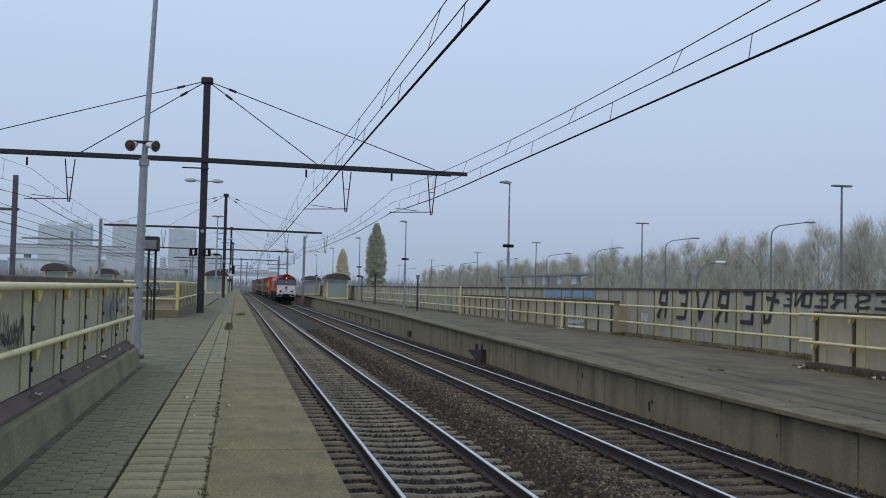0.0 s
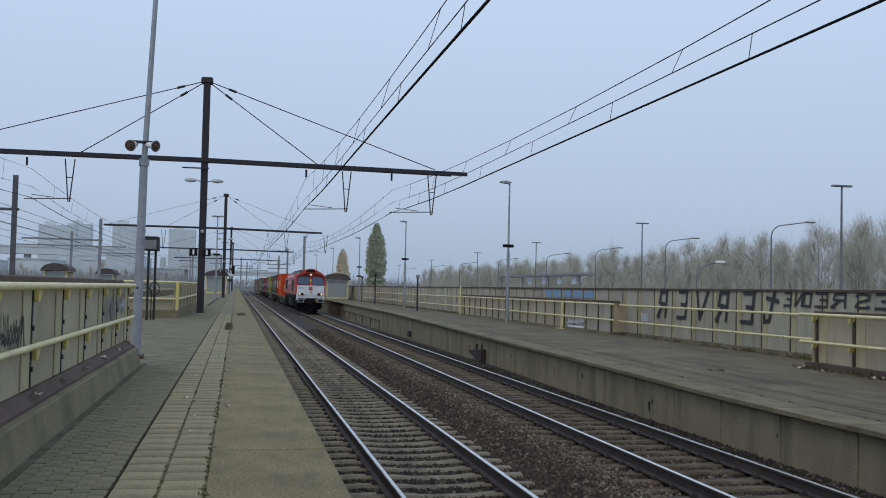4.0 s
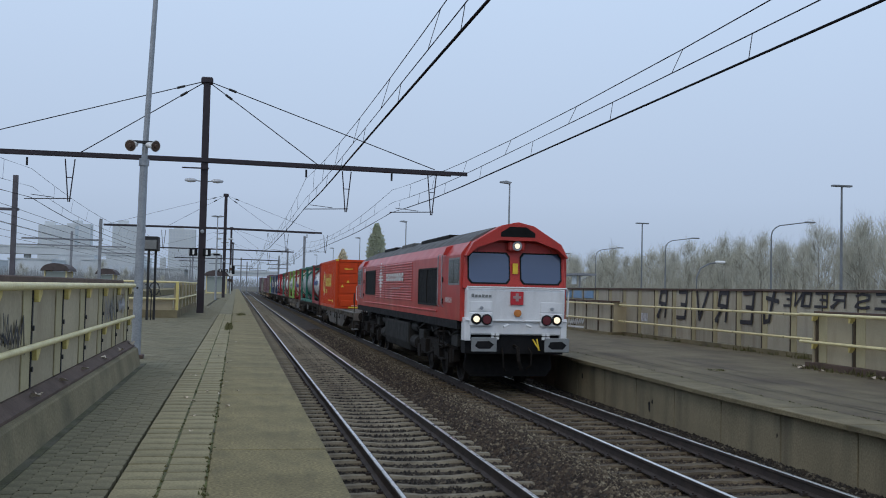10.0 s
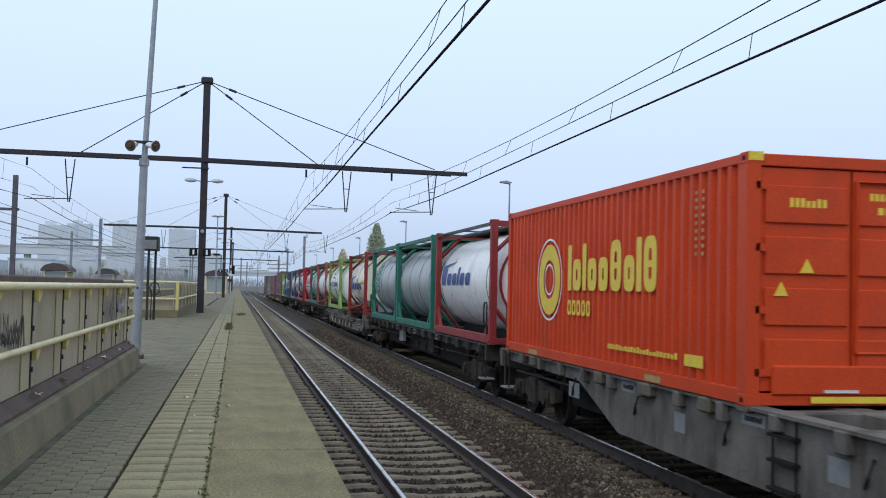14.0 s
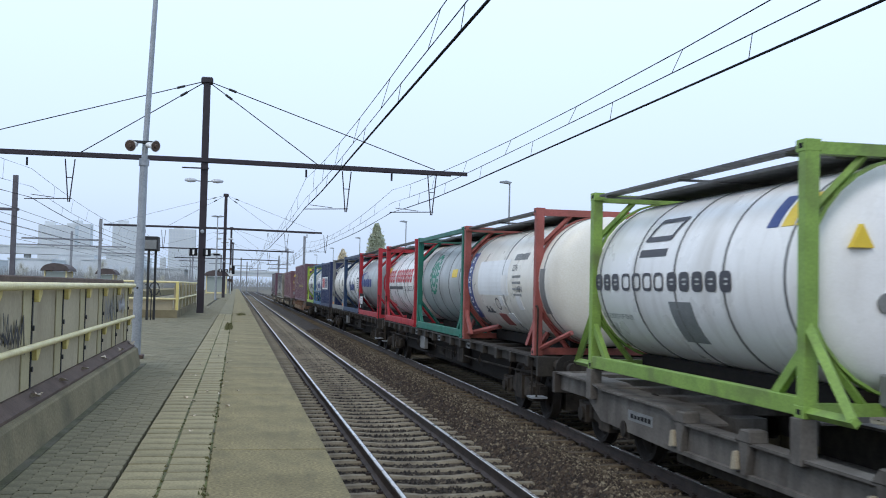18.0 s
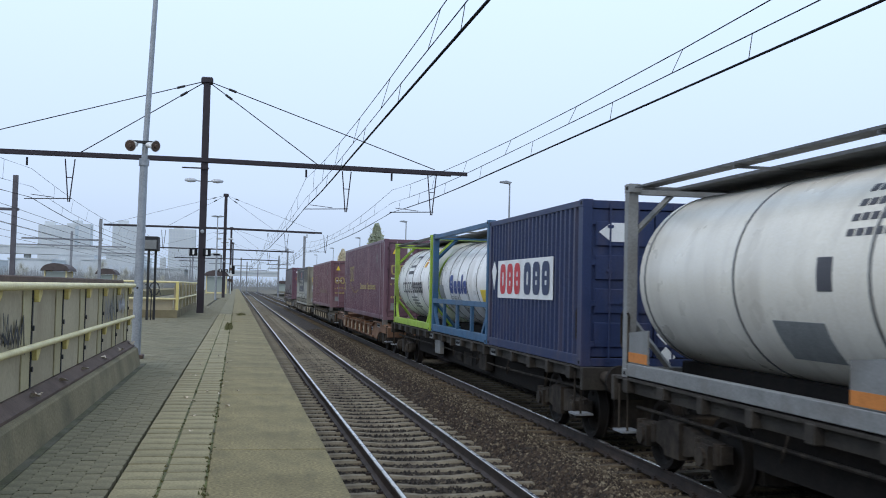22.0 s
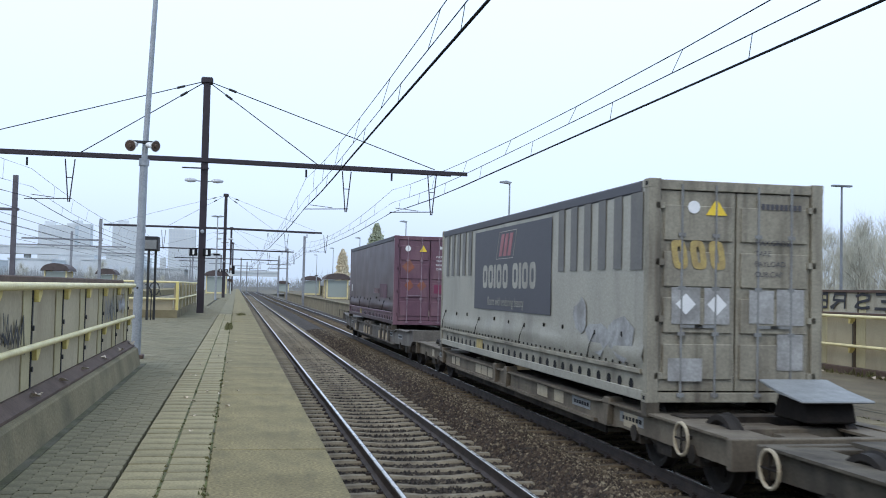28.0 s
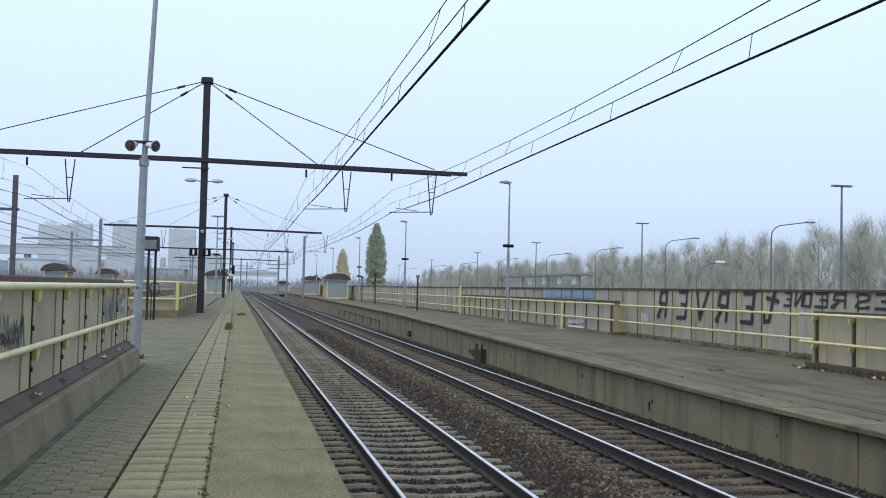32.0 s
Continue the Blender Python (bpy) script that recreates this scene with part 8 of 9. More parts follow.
c = curtain_box(212.0, M_PLUMD, M_PLUM, "dark plum curtain-sided swap body with a plum door end", 3.05, 1.11, M_RODP)
bm = B()
flat(bm, -1, 1.6, 3.4, 2.0, 2.5, X)
part("fresh_patch", bm, M_SIDEPATCH, c, "dull magenta repainted patch")
bm = B()
bars(bm, -1, 3.6, 5.2, 2.15, 2.35, X, 6, 5, 0.25, 0.9)
part("lettering", bm, M_PLUM, c)
bm = B()
flat(bm, 0, 0.6, 0.92, 1.62, 2.05, 0.009)
part("fresh_patch", bm, M_PINK, c, "magenta repainted door patch")
bm = B()
flat(bm, 0, 0.55, 0.85, 1.4, 1.55, 0.009)
lathe(bm, [(0.0, 0.1), (0.012, 0.1)], (-0.78, 3.72), "y", 16)
bars(bm, 0, 0.3, 0.95, 3.72, 3.82, 0.009, 9, 5, 0.3, 0.9)
bars(bm, 0, 0.62, 0.85, 3.58, 3.68, 0.009, 4, 5, 0.3, 0.9)
for k in range(4):
    bars(bm, 0, 0.66, 0.95, 3.0 + k * 0.14, 3.08 + k * 0.14, 0.009, 6, k, 0.3, 0.9)
for k, body in enumerate(("CUB.CAP", "PAYLOAD", "TARE", "MAX.GROSS")):
    end_words(body, 0.2, 3.0 + k * 0.14, 0.1, 0.0, M_WHITE, c)
flat(bm, -1, 12.6, 12.9, 2.2, 2.5, X)
part("door_label", bm, M_WHITE, c)
bm = B()
prism(bm, [(-0.38, 3.62), (-0.12, 3.62), (-0.25, 3.84)], "y", 0.004, 0.009)
part("warning_label", bm, M_GOLD, c)
bm = B()
prism(bm, [(-0.98, 3.1), (-0.76, 2.86), (-0.54, 3.08), (-0.72, 3.36)], "y", 0.004, 0.009)
part("rust_patch", bm, M_DIAM, c, "rusted orange diamond label")
for x in (-0.72, -0.28):
    bm = B()
    prism(bm, [(x - 0.17, 2.46), (x - 0.02, 2.27), (x + 0.16, 2.44), (x + 0.02, 2.66)], "y", 0.004, 0.009)
    part("torn_label", bm, M_DIAM, c, "torn rusted label")
bm = B()
flat(bm, 0, 0.15, 0.5, 2.2, 2.5, 0.009)
flat(bm, 0, 0.58, 0.95, 2.22, 2.5, 0.009)
part("fresh_patch", bm, M_PINK, c)

# ------------------------------------------------------------------ platform furniture
pole = thing("loudspeaker_pole", "pale grey steel lighting pole with two horn loudspeakers", "pole")
bm = B()
rod(bm, (-1.62, 17.82, ZL), (-1.59, 17.82, 4.38), 0.078, 16, 0.066)
part("lower_shaft", bm, M_GALV, pole, smooth=True)
bm = B()
rod(bm, (-1.588, 17.82, 4.38), (-1.44, 17.82, 8.6), 0.05, 14, 0.036)
part("upper_shaft", bm, M_GALV, pole, smooth=True)
bm = B()
rod(bm, (-1.59, 17.82, 4.3), (-1.588, 17.82, 4.42), 0.085, 14)
part("collar", bm, M_GALV, pole)
bm = B()
box(bm, -1.75, -1.49, 17.69, 17.95, ZL - 0.01, ZL + 0.06)
part("base_plate", bm, M_RUST, pole, bevel=0.01)
bm = B()
rod(bm, (-1.62, 17.735, 2.25), (-1.62, 17.73, 2.25), 0.02, 8)
part("stain_bolt", bm, M_DARK, pole)
bm = B()
box(bm, -1.84, -1.41, 17.73, 17.78, 4.67, 4.715)
part("bracket", bm, M_DARK, pole)
for x, d in ((-1.76, Vector((-0.35, -1.0, -0.3)).normalized()), (-1.48, Vector((0.75, -0.75, -0.2)).normalized())):
    c0 = Vector((x, 17.72, 4.64))
    bm = B()
    rod(bm, c0 - d * 0.08, c0 + d * 0.02, 0.05, 14)
    rod(bm, c0 + d * 0.02, c0 + d * 0.12, 0.05, 18, 0.1)
    horn = part("horn", bm, M_WHITE, pole, "off-white horn loudspeaker", smooth=True)
    bm = B()
    rod(bm, c0 + d * 0.121, c0 + d * 0.124, 0.09, 18)
    part("horn_mouth", bm, M_RUST, horn)
    bm = B()
    rod(bm, c0 + d * 0.122, c0 + d * 0.15, 0.04, 10, 0.03)
    part("horn_cone", bm, M_RUST, horn)

info = thing("information_display", "dark train display box on two thin black posts", "display")
for x, y in ((-2.97, 36.2), (-2.78, 36.7)):
    bm = B()
    box(bm, x - 0.04, x + 0.04, y - 0.04, y + 0.04, ZL, 3.5)
    part("post", bm, M_DARK, info)
bm = B()
box(bm, -3.18, -2.66, 36.1, 36.95, 3.45, 3.85)
scr = part("display_box", bm, M_DARK, info, bevel=0.02)
bm = B()
box(bm, -3.12, -2.72, 36.09, 36.1, 3.5, 3.8)
part("screen", bm, M_GREYF, scr, "blank pale grey screen")
bm = B()
box(bm, -3.16, -2.66, 36.15, 36.9, 3.85, 3.93)
part("hood", bm, M_DARK, scr, bevel=0.02)
holder = thing("bicycle_rack", "small bent black steel rack by the display posts", "rack")
bm = B()
pts = [(-2.75 + 0.16 * math.cos(a * 0.6), 36.3, 2.15 + 0.22 * math.sin(a * 0.6)) for a in range(11)]
tube(bm, pts, 0.02, 6)
part("hoop", bm, M_DARK, holder)
bm = B()
tube(bm, [(-3.05, 36.3, 2.3), (-2.85, 36.3, 2.1), (-2.6, 36.3, 2.12), (-2.55, 36.3, 1.95)], 0.018, 6)
part("bar", bm, M_DARK, holder)
bm = B()
rod(bm, (-2.85, 36.3, 2.1), (-2.85, 36.3, ZL), 0.02, 6)
part("leg", bm, M_DARK, holder)


def lamp_post(x, y, z0, top, arm, signs, label):
    p = thing("platform_lamp", label, "street lamp", "platform lamps")
    bm = B()
    rod(bm, (x, y, z0), (x, y, z0 + 3.6), 0.085, 12, 0.08)
    part("lower_shaft", bm, M_GALV, p, smooth=True)
    bm = B()
    rod(bm, (x, y, z0 + 3.6), (x, y, top), 0.055, 10, 0.04)
    part("upper_shaft", bm, M_GALV, p, smooth=True)
    for s in arm:
        bm = B()
        prism(bm, [(x, top - 0.02), (x + s * 0.5, top + 0.03), (x + s * 0.52, top + 0.1), (x + s * 0.2, top + 0.15), (x - s * 0.1, top + 0.08)], "y", y - 0.13, y + 0.13)
        part("lamp_head", bm, M_GALV, p, "pale lamp head", bevel=0.015)
    for z in signs:
        bm = B()
        box(bm, x - 0.28, x + 0.26, y - 0.1, y + 0.1, z - 0.07, z + 0.08)
        part("loudspeaker", bm, M_BLACK, p, bevel=0.02)
    return p


lamp_post(13.46, 50.3, ZR, 7.8, (-1,), (4.63,), "grey platform lamp with a black loudspeaker halfway up")
lamp_post(13.0, 80.0, ZR + 0.05, 7.6, (-1,), (4.69,), "grey platform lamp with a black loudspeaker halfway up")
lamp_post(13.0, 111.0, ZR + 0.05, 7.7, (-1,), (4.6, 3.6), "grey platform lamp with black boxes halfway up")
lamp_post(13.0, 142.4, ZR + 0.05, 7.7, (-1,), (), "plain grey platform lamp seen far along the platform")
lamp_post(13.0, 172.0, ZR + 0.05, 7.6, (-1,), (4.2,), "plain grey platform lamp seen far along the platform")
lamp_post(-1.7, 86.5, ZL, 7.9, (-1, 1), (4.8,), "grey island platform lamp with two heads")
lamp_post(-1.7, 140.0, ZL, 7.9, (-1, 1), (), "grey island platform lamp with two heads")
for x, y, h in ((12.34, 70.3, 3.1), (13.0, 97.5, 3.5), (13.6, 113.0, 3.4)):
    p = thing("sign_post", "thin dark post with a small sign box on top", "sign post", "sign posts")
    bm = B()
    box(bm, x - 0.05, x + 0.05, y - 0.05, y + 0.05, ZR - 0.02, h)
    part("post", bm, M_DARK, p)
    bm = B()
    box(bm, x - 0.12, x + 0.12, y - 0.08, y + 0.08, h - 0.02, h + 0.22)
    part("sign_box", bm, M_GREYF if y < 80 else M_DARK, p)


def shelter(x, y, z0, w, d, label, group="shelters"):
    s = thing("waiting_shelter", label, "shelter", group)
    for sx in (-1, 1):
        for sy in (-1, 1):
            bm = B()
            box(bm, x + sx * (w / 2 - 0.35) - 0.08, x + sx * (w / 2 - 0.35) + 0.08, y + sy * d / 2 - 0.08, y + sy * d / 2 + 0.08, z0 - 0.05, z0 + 2.5)
            part("post", bm, M_CREAM, s, "cream post")
    bm = B()
    box(bm, x - w / 2 + 0.45, x + w / 2 - 0.45, y - d / 2, y - d / 2 + 0.05, z0 + 0.25, z0 + 2.4)
    part("front_pane", bm, M_PANE, s, "dull glass pane")
    for sx in (-1, 1):
        bm = B()
        box(bm, x + sx * (w / 2 - 0.38) - 0.02, x + sx * (w / 2 - 0.38) + 0.02, y - d / 2 + 0.1, y + d / 2 - 0.1, z0 + 0.2, z0 + 2.4)
        part("side_panel", bm, M_PANEL, s)
    bm = B()
    box(bm, x - w / 2 + 0.3, x + w / 2 - 0.3, y - d / 2 - 0.02, y - d / 2 + 0.08, z0, z0 + 0.22)
    part("base_rail", bm, M_CREAM, s)
    bm = B()
    n = 10
    top = [(x + w / 2 * math.cos(math.pi * i / n) * 1.02, z0 + 2.45 + 0.85 * math.sin(math.pi * i / n)) for i in range(n + 1)]
    prism(bm, top + [(x - w / 2 + 0.15, z0 + 2.5), (x + w / 2 - 0.15, z0 + 2.5)], "y", y - d / 2 - 0.5, y + d / 2 + 0.5)
    part("roof", bm, M_ROOF, s, "brown barrel roof")


shelter(12.6, 133.0, ZR + 0.1, 3.3, 4.0, "platform shelter with a brown barrel roof and glass front")
shelter(12.9, 183.0, ZR + 0.2, 3.4, 4.0, "platform shelter with a brown barrel roof and glass front")
shelter(12.6, 290.0, ZR - 0.2, 3.2, 3.0, "small far platform shelter with a brown roof")
shelter(14.9, 330.0, ZR - 0.2, 3.2, 3.0, "small far platform shelter with a brown roof")
shelter(-2.85, 150.0, ZL, 3.4, 4.0, "island platform shelter with a brown barrel roof")
shelter(-19.1, 118.0, 0.95, 2.9, 4.0, "beige shelter with a brown barrel roof on the next island")
shelter(-17.9, 151.0, 0.95, 2.7, 4.0, "beige shelter with a brown barrel roof on the next island")
bm = B()
box(bm, -21.5, -15.3, 40, 330, -0.5, 0.95)
solid("platform_3", bm, M_SLAB, "grey platform of the next island", "platform", "structure")

# signal by the far end of the island
sg = thing("track_signal", "red and white railway signal post at the island's end", "signal")
bm = B()
rod(bm, (-0.9, 150.0, ZL), (-0.9, 150.0, 5.2), 0.09, 8)
part("post", bm, M_WHITE, sg)
# Red boards take a dull brown: haze at this distance put into the colour.
for k in range(3):
    bm = B()
    box(bm, -1.35 + 0.1 * k, -0.6 + 0.12 * k, 149.8, 149.9, 2.8 + k * 0.8, 3.2 + k * 0.8)
    part("board", bm, M_RUST if k % 2 == 0 else M_WHITE, sg)
bm = B()
box(bm, -0.75, -0.35, 149.7, 149.9, 3.9, 5.1)
part("signal_head", bm, M_BLACK, sg)

# iron bracket and boxes on the platform wall
br = thing("wall_bracket", "rusty pointed iron bracket fixed to the platform wall", "bracket")
x, _ = edge_at(34.5)
bm = B()
prism(bm, [(37.1, 0.1), (36.9, 0.16), (35.0, 0.28), (35.0, -0.25), (35.6, -0.27), (36.1, -0.05)], "x", x - 0.02, x + 0.16)
part("plate", bm, M_RAIL, br, bevel=0.01)
bm = B()
rod(bm, (x + 0.02, 35.1, 0.2), (x + 0.04, 35.1, 0.45), 0.04, 6)
rod(bm, (x + 0.02, 35.9, 0.15), (x + 0.04, 35.9, 0.42), 0.05, 6)
part("spike", bm, M_RAIL, br)
jb = thing("junction_box", "small dark junction box on the platform wall", "box")
x, _ = edge_at(52.9)
bm = B()
box(bm, x + 0.02, x + 0.157, 52.6, 53.2, -0.15, 0.15)
part("case", bm, M_RAIL, jb, bevel=0.02)
cr = thing("cable_rail", "rusty cable rail on short posts along the platform wall", "rail")
x, _ = edge_at(76)
bm = B()
rod(bm, (x - 0.02, 66, 0.25), (x + 0.35, 96, 0.3), 0.02, 6)
part("rail", bm, M_RAIL, cr)
for k in range(7):
    y = 66 + k * 5
    bm = B()
    box(bm, x - 0.02 + 0.37 * k / 6 - 0.02, x - 0.02 + 0.37 * k / 6 + 0.02, y - 0.03, y + 0.03, -0.3, 0.28)
    part("post", bm, M_RAIL, cr)

# worn spots of the low platform
r = random.Random(31)
for y, z, s in ((24.1, 0.3, 0.07), (19.75, 0.06, 0.1), (19.6, 0.16, 0.05), (31.4, 0.3, 0.06), (28.9, 0.26, 0.05), (14.6, 0.2, 0.03), (37.9, 0.2, 0.08)):
    x, _ = edge_at(y)
    bm = B()
    prism(bm, [(y + s * r.uniform(0.4, 0.8) * math.cos(a * 0.785), z + s * r.uniform(0.7, 1.4) * math.sin(a * 0.785)) for a in range(8)], "x", x + 0.156, x + 0.17)
    part("spalled_hole", bm, M_GRILLE, rim, "dark broken spot in the wall")
cracked = thing("asphalt_cracks", "dark ragged cracks in the platform asphalt", "crack", kind="structure")
for u, ya, yb in ((1.25, 8.5, 27.0), (1.42, 10.0, 33.0), (2.0, 9.0, 24.0), (2.6, 12.0, 30.0), (1.7, 34.0, 52.0)):
    pts = []
    n = int((yb - ya) / 0.5)
    for i in range(n + 1):
        y = ya + (yb - ya) * i / n
        x, z = edge_at(y)
        zc = float(np.interp(u, [0.75, 2.4, 6.5], [z, (z + ZR) / 2, ZR]))
        pts.append((x + u + 0.06 * noise.noise((y * 0.7, u * 5, 2)), y, zc, 0.004 + 0.014 * max(0.0, 0.4 + noise.noise((y * 0.9, u * 9, 5)))))
    bm = B()
    rows = [[bm.verts.new((px - w, py, pz + 0.006)), bm.verts.new((px + w, py, pz + 0.006))] for px, py, pz, w in pts]
    for a, b in zip(rows, rows[1:]):
        bm.faces.new((a[0], a[1], b[1], b[0]))
    part("crack", bm, M_JOINT, cracked)

# ------------------------------------------------------------------ graffiti on the rear wall


STROKES = {"R": [((0, 0), (0.1, 1)), ((0.1, 1), (0.85, 1), (0.9, 0.55), (0.1, 0.5)), ((0.45, 0.5), (1, 0.0), (0.8, -0.02))],
           "E": [((1, 1), (0.1, 1), (0, 0), (0.95, 0)), ((0.05, 0.5), (0.6, 0.52))],
           "V": [((0, 1), (0.5, 0), (1, 1))],
           "t": [((0.4, 1.05), (0.55, 0.1), (0.9, 0.05), (1, 0.3)), ((0, 0.75), (0.95, 0.85))],
           "O": [((0, 0), (0.05, 1), (1, 1), (0.95, 0), (0, 0))],
           "N": [((0, 0), (0.05, 1), (0.9, 0), (1, 1))],
           "S": [((1, 0.85), (0.6, 1), (0.1, 0.9), (0.1, 0.6), (0.8, 0.4), (0.95, 0.1), (0.5, 0), (0, 0.08))]}


def letter(ch, y, z, h, w, parent, stroke):
    """A brush-painted letter, seen mirrored on the wall."""
    bm = B()
    for n, line_ in enumerate(STROKES[ch]):
        x = WX - 0.03 - 0.0015 * n
        pts = [Vector((x, y + (u - 0.5) * w - (q - 0.5) * 0.24 * h, z + q * h)) for u, q in line_]
        for a, b in zip(pts, pts[1:]):
            d = (b - a).normalized()
            s = Vector((0, -d.z, d.y)) * stroke / 2
            e = d * stroke * 0.4
            x -= 0.0004
            bm.faces.new([bm.verts.new(Vector((x, p.y, p.z))) for p in (a - e + s, b + e + s, b + e - s, a - e - s)])
    part("graffiti_letter", bm, M_INK, parent)


for ch, y in (("t", 26.52), ("E", 27.86), ("R", 29.47), ("V", 30.97), ("E", 32.39), ("R", 34.02)):
    letter(ch, y, 1.58, 0.86, 0.66 if ch != "V" else 0.78, rw, 0.125)
for ch, y in (("O", 24.66), ("N", 25.07), ("E", 25.62), ("R", 23.2), ("E", 23.98), ("S", 22.2), ("E", 21.4)):
    letter(ch, y, 2.12, 0.34, 0.36 if y > 24.2 else 0.58, rw, 0.068)
for y0 in (41.35, 42.8, 44.25, 45.7, 47.1):
    bm = B()
    box(bm, WX - 0.03, WX + 0.01, y0 - 0.1, y0 + 1.0, 2.12, 2.44)
    part("blue_patch", bm, M_BLUEPAINT, rw, "blue painted patch")
M_CHALK = mat("white scrawl", (0.65, 0.65, 0.66), (0.3, 0.3, 0.32), 0.7, scale=9, fine=30, bump=0)
for y0, y1, z0_, z1_ in ((35.4, 36.2, 1.35, 1.65),):
    bm = B()
    box(bm, WX - 0.004, WX + 0.01, y0, y1, z0_, z1_)
    part("scrawl_patch", bm, M_CHALK, rw, "white scrawled patch")
# scrawls on the near parapet
rng = random.Random(8)
bm = B()
box(bm, 14.15, 14.158, 40.6, 42.6, ZR + 0.12, ZR + 0.2)
part("scrawl_base", bm, M_WHITE, mp, "white painted band")


def scrawl(parent, x, y0, y1, z0_, z1_, n, r, material):
    pts = []
    for i in range(n):
        t = i / (n - 1)
        pts.append((x, y0 + (y1 - y0) * t + rng.uniform(-0.05, 0.05), (z0_ + z1_) / 2 + (z1_ - z0_) / 2 * (1 if i % 2 else -1) * rng.uniform(0.3, 1)))
    bm = B()
    for a, b in zip(pts, pts[1:]):
        d = Vector(b) - Vector(a)
        nrm = Vector((0, -d.z, d.y)).normalized() * r
        vs = [bm.verts.new(Vector(p) + o) for p, o in ((a, nrm), (b, nrm), (b, -nrm), (a, -nrm))]
        bm.faces.new(vs)
    part("scrawl", bm, material, parent, "sprayed scrawl")


scrawl(par, -1.602, 8.5, 7.7, 1.75, 2.1, 12, 0.013, M_INK)
scrawl(par, -1.6035, 8.3, 7.6, 1.85, 2.0, 7, 0.016, M_INK)
scrawl(par, -1.602, 14.55, 13.4, 1.75, 2.2, 16, 0.015, M_GREYP)
scrawl(par, -1.6035, 14.4, 13.6, 1.8, 2.1, 9, 0.014, M_INK)
scrawl(par, -1.602, 15.7, 14.85, 1.85, 2.2, 12, 0.03, M_CHALK)
scrawl(mp, 14.15, 42.6, 40.6, 0.98, 1.3, 16, 0.06, M_WHITE)
scrawl(lp, 13.095, 18.6, 17.6, 1.3, 1.7, 12, 0.03, M_CHALK)

# ------------------------------------------------------------------ weeds, leaves and moss


def tufts(name, spots, label):
    v, f = [], []
    r = random.Random(len(spots))
    for x, y, z, s, n in spots:
        for _ in range(n):
            a, h, lean = r.uniform(0, 6.28), s * r.uniform(0.4, 1.1), r.uniform(0.1, 0.7) * s
            bx, by = x + r.uniform(-1, 1) * s * 0.9, y + r.uniform(-1, 1) * s * 0.9
            w = 0.006 + 0.012 * s
            dx, dy = math.cos(a), math.sin(a)
            o = len(v)
            v += [(bx - dy * w, by + dx * w, z), (bx + dy * w, by - dx * w, z),
                  (bx + dx * lean * 0.4 + dy * w, by + dy * lean * 0.4 - dx * w, z + h * 0.6), (bx + dx * lean * 0.4 - dy * w, by + dy * lean * 0.4 + dx * w, z + h * 0.6),
                  (bx + dx * lean, by + dy * lean, z + h)]
            f += [(o, o + 1, o + 2, o + 3), (o + 3, o + 2, o + 4)]
    o = new(name, sheet(name, v, f, M_WEED))
    return tagged(o, label, "weeds", kind="stuff")


spots = []
r = random.Random(5)
for i in range(150):
    y = 6.2 + 40 * r.random() ** 1.7
    spots.append((-0.155 + r.uniform(-0.008, 0.008), y, ZL - 0.01, 0.014 + 0.022 * r.random() ** 2, 6))
for i in range(90):
    y = 6.2 + 30 * r.random() ** 1.6
    spots.append((-0.43 + r.uniform(-0.006, 0.006), y, ZL - 0.01, 0.014, 4))
for i in range(40):
    spots.append((0.05 * r.random() - 0.22, 29 + 4 * r.random(), ZL, 0.1, 8))
for i in range(25):
    spots.append((0.05 + 0.3 * r.random(), 43 + 3 * r.random(), ZL, 0.08, 6))
tufts("joint_weeds", spots, "short green weeds in the paving joints")
spots = []
for i in range(260):
    y = 18 + 70 * r.random()
    spots.append((14.45 + 0.3 * r.random() * (1 if y > 22 else -1), y, ZR, 0.06 + 0.16 * r.random() ** 3, 12))
for i in range(120):
    y = 12 + 10 * r.random()
    spots.append((12.7 + 0.25 * r.random(), y, ZR - 0.02, 0.05 + 0.14 * r.random() ** 2, 12))
for i in range(10):
    spots.append((10.2 + 0.3 * r.random(), 20.6 + 0.4 * r.random(), 0.69, 0.07, 8))
for i in range(420):
    y = 9 + 45 * r.random() ** 1.3
    x, z = edge_at(y)
    spots.append((x + 0.735 + r.uniform(-0.01, 0.01), y, z - 0.005, 0.012 + 0.03 * r.random() ** 3, 5))
tufts("wall_weeds", spots, "green and straw-coloured weeds along the wall foot")

M_LEAFD = mat("fallen leaf", (0.6, 0.52, 0.42), (0.42, 0.33, 0.24), 0.8, scale=9, bump=0, vary=0.3)


def leaf(x, y, z, s, rz, tilt=0.25):
    bm = B()
    n = 9
    ring = [bm.verts.new((s * math.cos(2 * math.pi * i / n) * (1 if i % 2 else 0.62), s * 0.7 * math.sin(2 * math.pi * i / n) * (1 if i % 2 else 0.62),
                          0.012 + 0.25 * s * math.sin(4 * math.pi * i / n))) for i in range(n)]
    c = bm.verts.new((0, 0, 0.004))
    for i in range(n):
        bm.faces.new((c, ring[i], ring[(i + 1) % n]))
    o = solid("fallen_leaf", bm, M_LEAFD, "dry pale brown leaf lying on the concrete", "leaf", group="fallen leaves")
    o.location, o.rotation_euler = (x, y, z), (tilt, 0, rz)


r = random.Random(12)
for y in (8.55, 8.75, 9.9, 11.2, 12.9, 14.5, 14.7, 16.0):
    leaf(-1.53 + r.uniform(-0.02, 0.03), y, 1.42, 0.06 + 0.025 * r.random(), r.uniform(0, 6))
